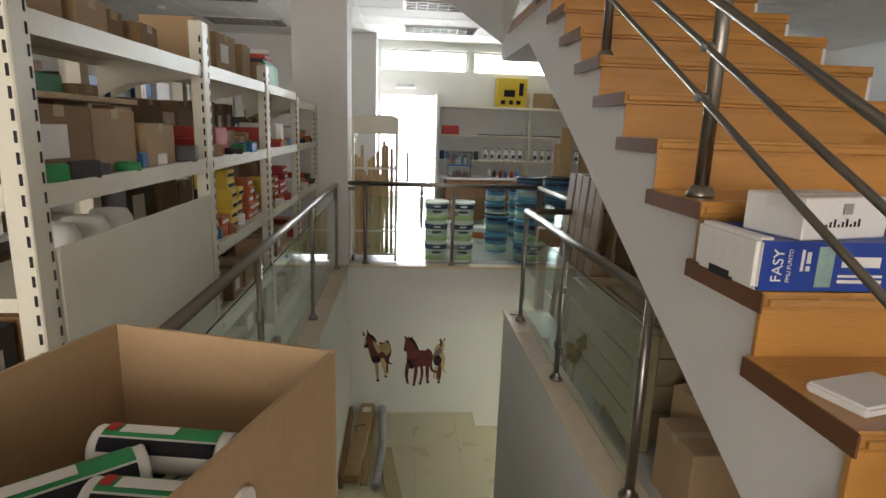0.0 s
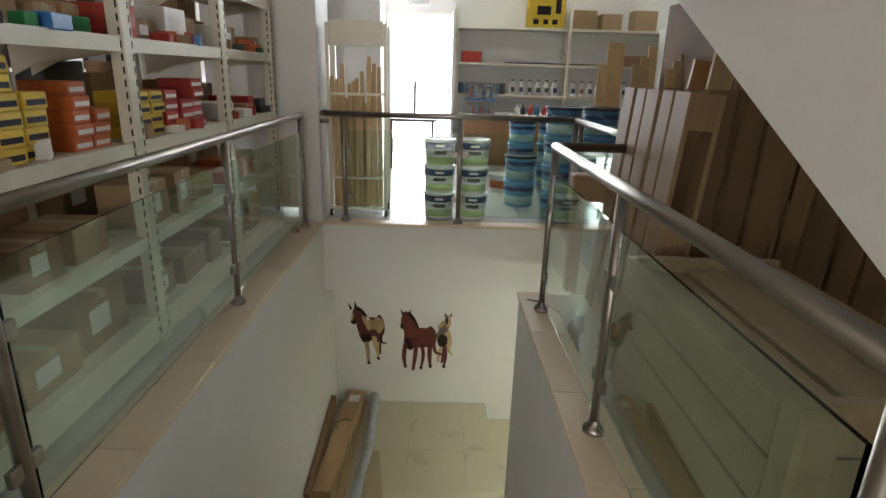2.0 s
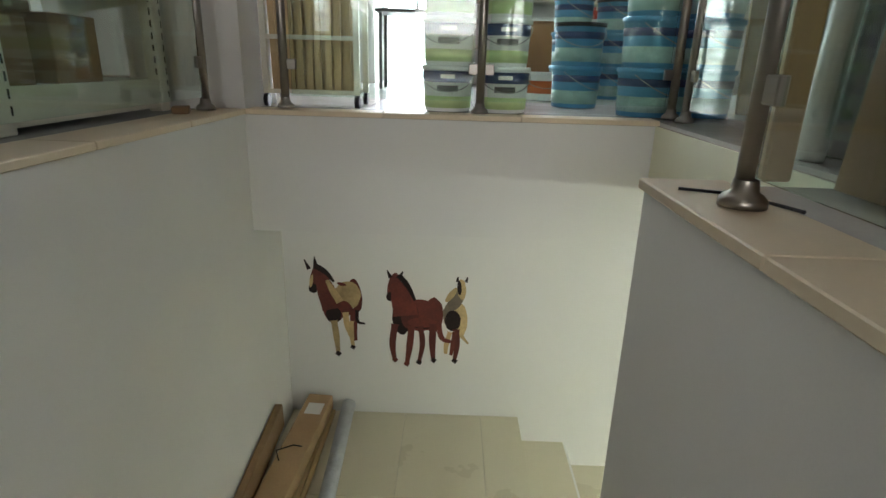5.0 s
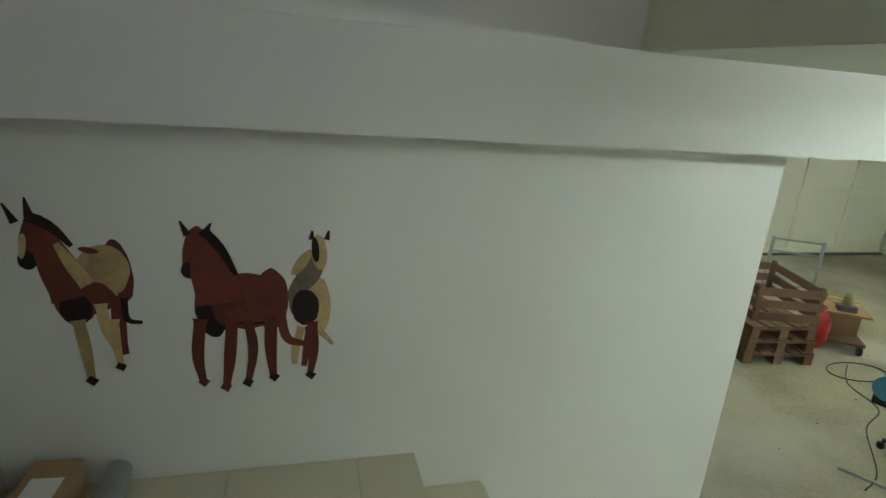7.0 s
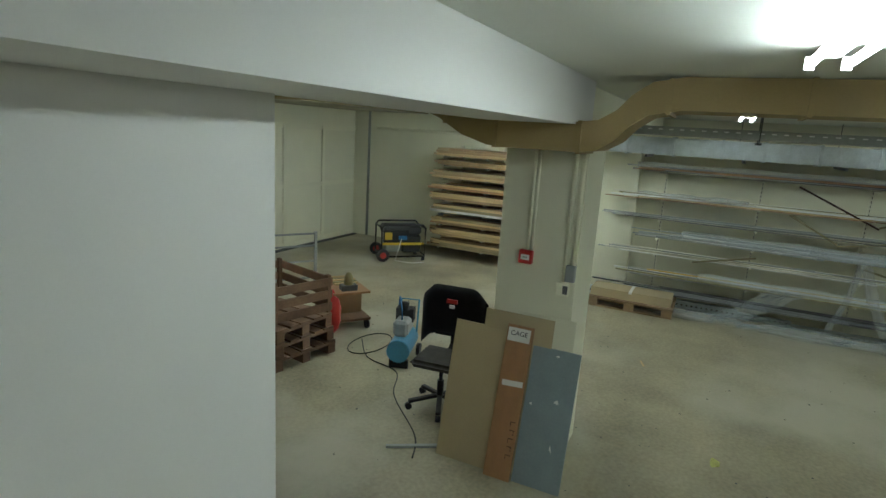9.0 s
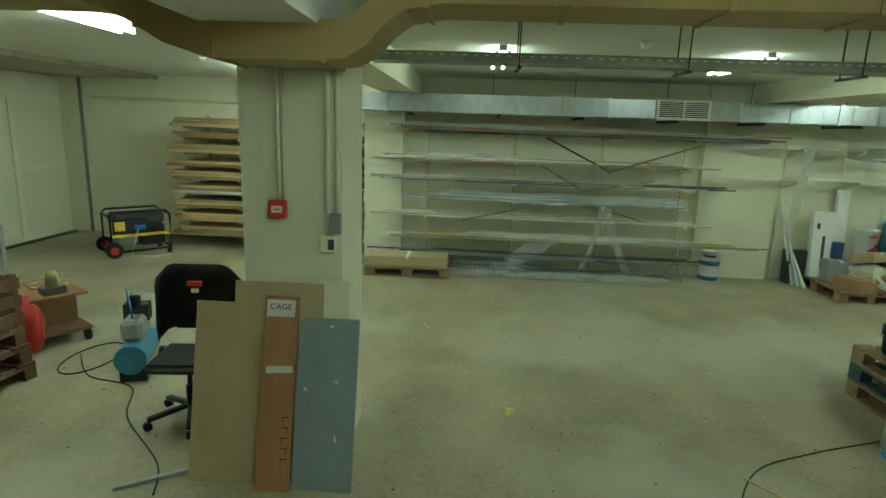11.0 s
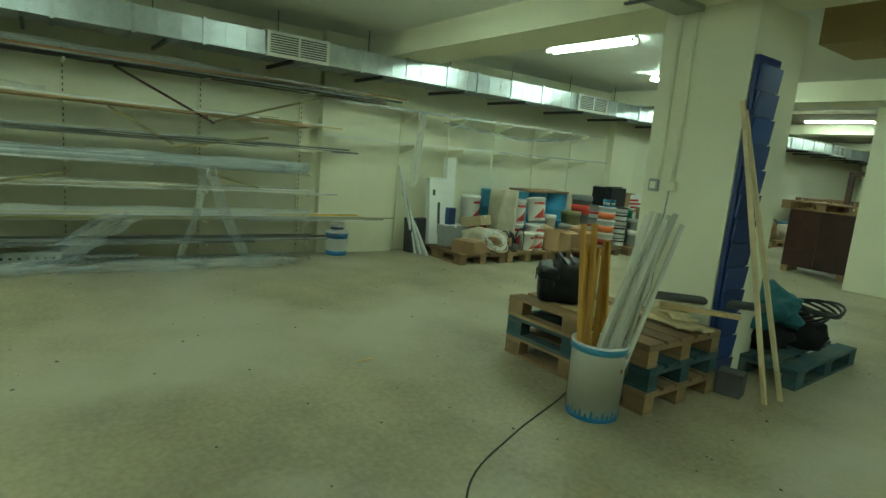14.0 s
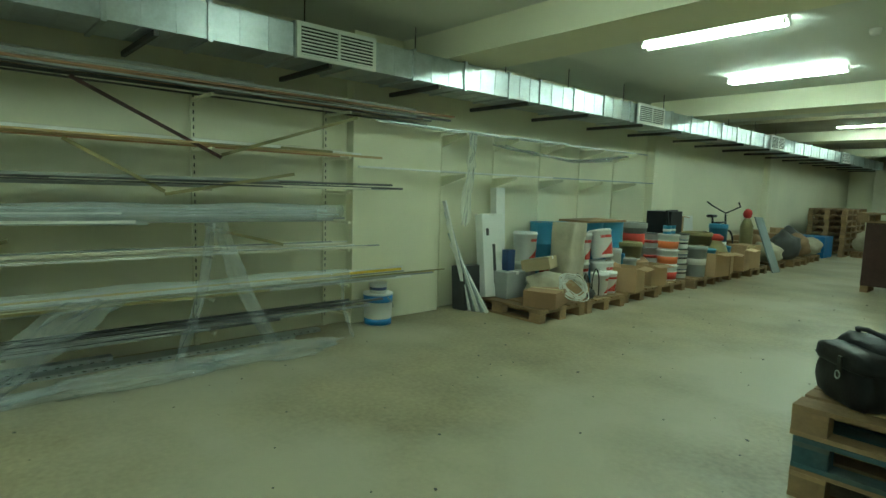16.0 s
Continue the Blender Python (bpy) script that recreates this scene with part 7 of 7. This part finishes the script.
for k in range(3):
    bucket(0.15, 0.22, pose(10.50, -2.9, PZ + k * 0.221), "white stacked paint pail at the back", WHITEP, ((0.3, 0.5, NAVY),), GREY, False, "stacked pails")
for k in range(3):
    bucket(0.15, 0.22, pose(10.50, -2.45, PZ + k * 0.221), "pale stacked paint pail at the back", WHITEP, ((0.3, 0.5, REDB),), GREY, False, "stacked pails")
for x, y in ((10.2, -2.33), (10.22, -2.5)):
    bucket(0.06, 0.12, pose(x, y, PZ + 0.664), "small blue tin on stacked pails", SKYB, ((0.3, 0.6, PAPER),), SKYB, False, "small blue tins")
g = thing("sign_board", pose(10.93, -4.35, PZ, 0, 5, 0), "white panel with red print leaning on the wall", "panel")
boxpart("panel", (0, 0.012, -0.55, 0.55, 0, 0.86), WHITEP, g)
for k in range(4):
    boxpart("print_bar", (-0.0012, -0.0002, -0.1 + 0.12 * (k % 2), 0.2 + 0.08 * k, 0.5 + 0.07 * k, 0.54 + 0.07 * k), REDB, g)
for k, (x, y, rx) in enumerate(((10.05, -4.55, 8), (9.98, -3.42, -6))):
    carton(0.34, 0.42, 0.36, pose(x, y, PZ, 0, 0, rx), "open brown cardboard box on a pallet", CARD, open_top=True)
g = thing("clay_urn", pose(10.25, -4.15, PZ), "round brown urn with a red lid", "urn")
bm = B()
lathe(bm, [(0, 0), (0.12, 0), (0.2, 0.14), (0.22, 0.26), (0.17, 0.4), (0.1, 0.46), (0.1, 0.5), (0, 0.5)], 22)
part("body", bm, OLIVE, g)
bm = B()
lathe(bm, [(0.0, 0.5), (0.12, 0.5), (0.12, 0.56), (0.05, 0.6), (0, 0.6)], 18)
part("lid", bm, REDB, g)

# ---- basement: pallet stack, bag, pail of mouldings by the second pillar ----
TOPZ = F + 0.4335
LEATHER = mat("black_leather", (0.010, 0.010, 0.011), 0.5, vary=0.3, scale=14, fine=90, bump=0.5)


def soft_block(bm, c, hx, hy, h, taper, seed):
    """A padded block with slumped, wrinkled sides."""
    v0 = len(bm.verts)
    r = bmesh.ops.create_cube(bm, size=1)
    edges = list({e for v in r["verts"] for e in v.link_edges})
    bmesh.ops.subdivide_edges(bm, edges=edges, cuts=7, use_grid_fill=True)
    bm.verts.ensure_lookup_table()
    for v in bm.verts[v0:]:
        u = v.co * 2
        n = (abs(u.x) ** 4 + abs(u.y) ** 4 + abs(u.z) ** 4) ** 0.25
        u = u / max(n, 1e-6)
        k = (u.z + 1) / 2
        w = Vector((u.x * 3, u.y * 3, u.z * 3 + seed))
        u.x *= (1 - taper * k) * (1 + 0.10 * noise.noise(w * 1.6))
        u.y *= (1 - taper * k) * (1 + 0.16 * noise.noise(w * 1.9 + Vector((4, 0, 0))))
        v.co = Vector((c[0] + u.x * hx, c[1] + u.y * hy, c[2] + max(0, k * h * (1 + 0.07 * noise.noise(w)))))
    for f in bm.faces:
        f.smooth = True


g = thing("travel_bag", pose(6.86, 2.33, TOPZ, 0, 0, 135), "black leather travel bag with a buckled front flap", "bag")
bm = B()
soft_block(bm, (0, 0.02, 0), 0.235, 0.135, 0.31, 0.12, 2.0)
part("body", bm, LEATHER, g)
bm = B()
soft_block(bm, (0.02, -0.105, 0), 0.20, 0.08, 0.25, 0.08, 7.0)
p = part("front_pocket", bm, LEATHER, g)
bm = B()
soft_block(bm, (0.02, -0.10, 0.17), 0.215, 0.10, 0.10, 0.15, 5.0)
part("flap", bm, LEATHER, p)
bm = B()
tube(bm, [(-0.15, 0.02, 0.27), (-0.10, -0.03, 0.33), (0.0, -0.05, 0.345), (0.10, -0.03, 0.33), (0.15, 0.02, 0.27)], 0.011, 8)
part("handle", bm, BLACK, g)
bm = B()
tube(bm, [(0.06 + 0.016 * math.cos(a), -0.205, 0.15 + 0.018 * math.sin(a)) for a in [q * math.tau / 14 for q in range(15)]], 0.003, 6)
part("buckle", bm, GALV, g)
boxpart("strap", (0.048, 0.072, -0.204, -0.196, 0.15, 0.235), BLACK, g)
boxpart("zip", (-0.2, 0.2, 0.045, 0.055, 0.300, 0.318), DGREY, g)
for j in range(6):
    bm = B()
    bar(bm, (5.90 + 0.03 * j, 1.98 + 0.05 * ((j * 2) % 5), TOPZ + 0.010 + 0.016 * j), (6.42 - 0.04 * j, 1.88 + 0.07 * ((j * 3) % 4), TOPZ + 0.010 + 0.016 * j), 0.10, 0.015)
    solid("pine_offcut", bm, PALEP, "pale pine board offcut on the pallet stack", "offcut", "pine offcuts")
bm = B()
bar(bm, (5.80, 1.80, TOPZ + 0.115), (6.2, 2.1, TOPZ + 0.125), 0.07, 0.025)
solid("pine_stick", bm, PINE, "pale square stick projecting from the pallet stack", "stick")
bm = B()
rod(bm, (5.8, 1.5, TOPZ + 0.15), (6.35, 1.95, TOPZ + 0.14), 0.03, 12)
solid("dark_pipe", bm, DGREY, "dark plastic pipe lying over the boards", "pipe")
carton(0.6, 0.4, 0.012, pose(6.62, 2.3, TOPZ, 0, 0, 4), "thin plywood sheet on the pallet stack", PINEY, False)
g = thing("metal_pail", pose(6.06, 2.86, F, 0, 0, 20), "tall white metal pail with blue rim and blue drip pattern", "pail")
bm = B()
lathe(bm, [(0, 0.004), (0.148, 0.004), (0.15, 0.0), (0.156, 0.43), (0.163, 0.435), (0.163, 0.445), (0.153, 0.445), (0.146, 0.03), (0, 0.03)], 34)
part("body", bm, WHITEP, g)
for z0, z1, e in ((0.395, 0.432, 0.0015), (0.002, 0.028, 0.0015)):
    bm = B()
    lathe(bm, [(0.1505 + 0.0065 * z0 / 0.43, z0), (0.152 + 0.0065 * z0 / 0.43, z0), (0.152 + 0.0065 * z1 / 0.43, z1), (0.1505 + 0.0065 * z1 / 0.43, z1)], 34)
    part("blue_band", bm, SKYB if z0 > 0.1 else BLUE, g, "blue painted band")
bm = B()
for k in range(30):
    a = k * math.tau / 30
    d = Vector((math.cos(a), math.sin(a), 0))
    s = Vector((-math.sin(a), math.cos(a), 0))
    h = 0.055 + 0.02 * (k % 2)
    vs = [bm.verts.new(d * 0.1525 + s * u + Vector((0, 0, z))) for u, z in ((-0.009, 0.028), (0.009, 0.028), (0.006, h - 0.012), (0, h), (-0.006, h - 0.012))]
    bm.faces.new(vs)
part("drip_pattern", bm, SKYB, g)
bm = B()
tube(bm, [(0.165 * math.cos(a), -0.02 - 0.15 * math.sin(a), 0.40 - 0.30 * math.sin(a)) for a in [q * math.pi / 14 for q in range(15)]], 0.003, 6)
part("handle", bm, GREY, g)
for s in (-1, 1):
    boxpart("ear", (s * 0.16 - 0.008, s * 0.16 + 0.008, -0.015, 0.015, 0.38, 0.41), GREY, g)
boxpart("red_mark", (-0.153, -0.15, 0.03, 0.05, 0.30, 0.32), RED, g)
OCHRE = mat("ochre_moulding", (0.48, 0.27, 0.05), 0.5, vary=0.15, scale=5, stretch=(5, 5, 0.6))
PALEM = mat("pale_moulding", (0.62, 0.62, 0.53), 0.5, vary=0.06, scale=5)
for j in range(22):
    a = rnd.uniform(0, math.tau)
    r = rnd.uniform(0.02, 0.12)
    och = j < 7
    bx, by = 6.06 + r * math.cos(a), 2.86 + r * math.sin(a)
    if och:
        tx, ty, L = 6.16 + rnd.uniform(-0.06, 0.08), 2.86 + rnd.uniform(-0.1, 0.1), rnd.uniform(0.9, 1.08)
    else:
        tx, ty, L = 5.90 + rnd.uniform(-0.09, 0.09), 2.66 + rnd.uniform(-0.12, 0.12), rnd.uniform(1.08, 1.22)
    d = Vector((tx - bx, ty - by, L)).normalized()
    bm = B()
    bar(bm, Vector((bx, by, F + 0.035)), Vector((bx, by, F + 0.035)) + d * L, rnd.uniform(0.03, 0.055) if och else rnd.uniform(0.02, 0.04), 0.014, (math.cos(a), math.sin(a), 0))
    solid("moulding_strip", bm, OCHRE if och else PALEM, "ochre wooden moulding standing in the pail" if och else "pale grey moulding standing in the pail", "moulding", "mouldings in the pail")
carton(0.16, 0.14, 0.16, pose(5.83, 1.72, F, 0, 0, 15), "small dark box on the floor beside the pallets", DGREY, False, tag=PAPER)
for k, (a, b) in enumerate((((5.62, 1.67, F), (6.03, 1.79, -1.24)), ((5.595, 1.50, F), (6.012, 1.775, -1.30)))):
    bm = B()
    bar(bm, a, b, 0.03, 0.018, (0, 1, 0))
    solid("leaning_lath", bm, PALEP, "long pale lath leaning against the pillar", "lath", "leaning laths")
black_pallet = pallet(6.05, 0.62, 92, F, blue_pallet)
g = thing("blue_panel_stack", pose(0, 0, 0), "tall blue plastic slatted panel leaning beside the pillar", "panel")
boxpart("panel", (5.99, 6.02, 1.46, 1.75, F, -0.95), PANELB, g)
for k in range(13):
    z = F + 0.02 + k * 0.165
    bm = B()
    bar(bm, (5.980, 1.605, z), (5.966, 1.605, z + 0.155), 0.27, 0.014, (1, 0, 0.2))
    part("slat", bm, PANELB, g)
bm = B()
blob(bm, (0, 0, 0.13), 0.22, 0.24, 0.16, 0.55, 4, 8)
solid("teal_sack", bm, TEAL, "crumpled teal plastic sack on dark bundles", "sack", m=pose(6.05, 0.86, F + 0.33))
for k, (x, y, s) in enumerate(((6.08, 0.88, 0.24), (5.98, 0.48, 0.22), (6.2, 0.30, 0.24))):
    bm = B()
    blob(bm, (0, 0, 0.12), s, s * 0.8, 0.15, 0.45, 3, 20 + k)
    solid("cloth_heap", bm, FABRIC, "dark heap of tools and cloth on a pallet", "bundle", "dark bundles", m=pose(x, y, F + 0.1445))
g = thing("cable_heap", pose(5.95, 0.40, F + 0.37), "tangled heap of black cables", "cables")
for k in range(7):
    bm = B()
    tube(bm, [(0.16 * math.cos(a) * (1 + 0.1 * k), 0.24 * math.sin(a), 0.02 + 0.014 * k + 0.03 * math.sin(2 * a + k)) for a in [q * math.tau / 20 for q in range(21)]], 0.011, 6)
    part("loop", bm, BLACK, g)
# dark cabinet beyond the pillars
g = thing("dark_cabinet", pose(7.8, -5.0, F, 0, 0, 0), "dark brown veneered sideboard standing on blocks", "cabinet")
boxpart("body", (-0.42, 0.55, -0.25, 0.22, 0.1, 1.05), BRONZE, g, bev=0.004)
for k in range(2):
    boxpart("door", (-0.41 + k * 0.48, 0.055 + k * 0.48, 0.221, 0.238, 0.12, 1.03), BRONZE, g)
for x in (-0.38, 0.45):
    boxpart("block", (x, x + 0.1, -0.2, 0.2, 0, 0.099), PALW, g)
pallet(7.85, -5.05, 0, F + 1.0505)
g = thing("spare_door_surround", pose(7.3, -5.6, F), "dark brown door frame leaning upright", "frame")
for b in ((-0.05, 0.03, -0.03, 0.03, 0, 1.75), (0.03, 0.5, -0.03, 0.03, 1.67, 1.75), (0.5, 0.58, -0.03, 0.03, 0, 1.75)):
    boxpart("member", b, BRONZE, g)

# ---- basement: loose things on the floor ----
bm = B()
tube(bm, smooth([(4.4, 4.6, F + 0.006), (5.2, 4.35, F + 0.006), (5.78, 4.0, F + 0.006), (6.05, 3.5, F + 0.006), (6.25, 2.95, F + 0.007), (6.35, 2.72, F + 0.006)]), 0.005, 6)
solid("floor_cable", bm, BLACK, "black cable trailing over the concrete floor", "cable")
bm = B()
tube(bm, smooth([(7.0, 9.3, F + 0.006), (6.6, 8.95, F + 0.006), (6.45, 8.5, F + 0.006), (6.0, 8.25, F + 0.006), (5.5, 7.75, F + 0.006), (5.2, 7.6, F + 0.006)]), 0.006, 6)
solid("floor_cable", bm, BLACK, "black extension cable trailing over the floor", "cable")
bm = B()
tube(bm, [(6.95 + 0.35 * math.cos(a), 9.15 + 0.2 * math.sin(a), F + 0.007) for a in [q * 0.35 for q in range(20)]], 0.006, 6)
solid("cable_loop", bm, BLACK, "loop of black cable on the floor", "cable")
bm = B()
bar(bm, (5.22, 7.85, F + 0.012), (5.5, 7.42, F + 0.012), 0.03, 0.02)
solid("metal_angle", bm, GREY, "grey metal angle lying on the floor", "metal angle")
bm = B()
vs = [bm.verts.new((0.06 * math.cos(a) * (1 + 0.25 * math.sin(3 * a)), 0.045 * math.sin(a) * (1 + 0.2 * math.cos(2 * a)), 0.008 + 0.006 * math.sin(4 * a))) for a in [q * math.tau / 16 for q in range(16)]]
bm.faces.new(vs)
bmesh.ops.solidify(bm, geom=list(bm.faces), thickness=0.002)
solid("dry_leaf", bm, LEAF, "yellowish dry leaf on the concrete floor", "leaf", m=pose(6.40, 5.52, F))
bm = B()
for k in range(420):
    x, y = rnd.uniform(4.2, 10.4), rnd.uniform(-4.0, 10.5)
    s = rnd.uniform(0.002, 0.007)
    cube(bm, -s, s, -s * rnd.uniform(0.4, 2.2), s, 0, s * 0.6, pose(x, y, F, 0, 0, rnd.uniform(0, 180)))
solid("floor_debris", bm, DGREY, "scattered small dark debris on the floor", "debris", kind="stuff")
for j, (x, y, L, a) in enumerate(((5.6, 4.0, 0.3, 40), (7.3, 3.7, 0.12, 100), (8.2, 6.3, 0.15, 20))):
    bm = B()
    bar(bm, (-L / 2, 0, 0.006), (L / 2, 0, 0.006), 0.014, 0.01)
    solid("wood_splinter", bm, PINEY, "small wood splinter on the floor", "splinter", "splinters", m=pose(x, y, F, 0, 0, a))
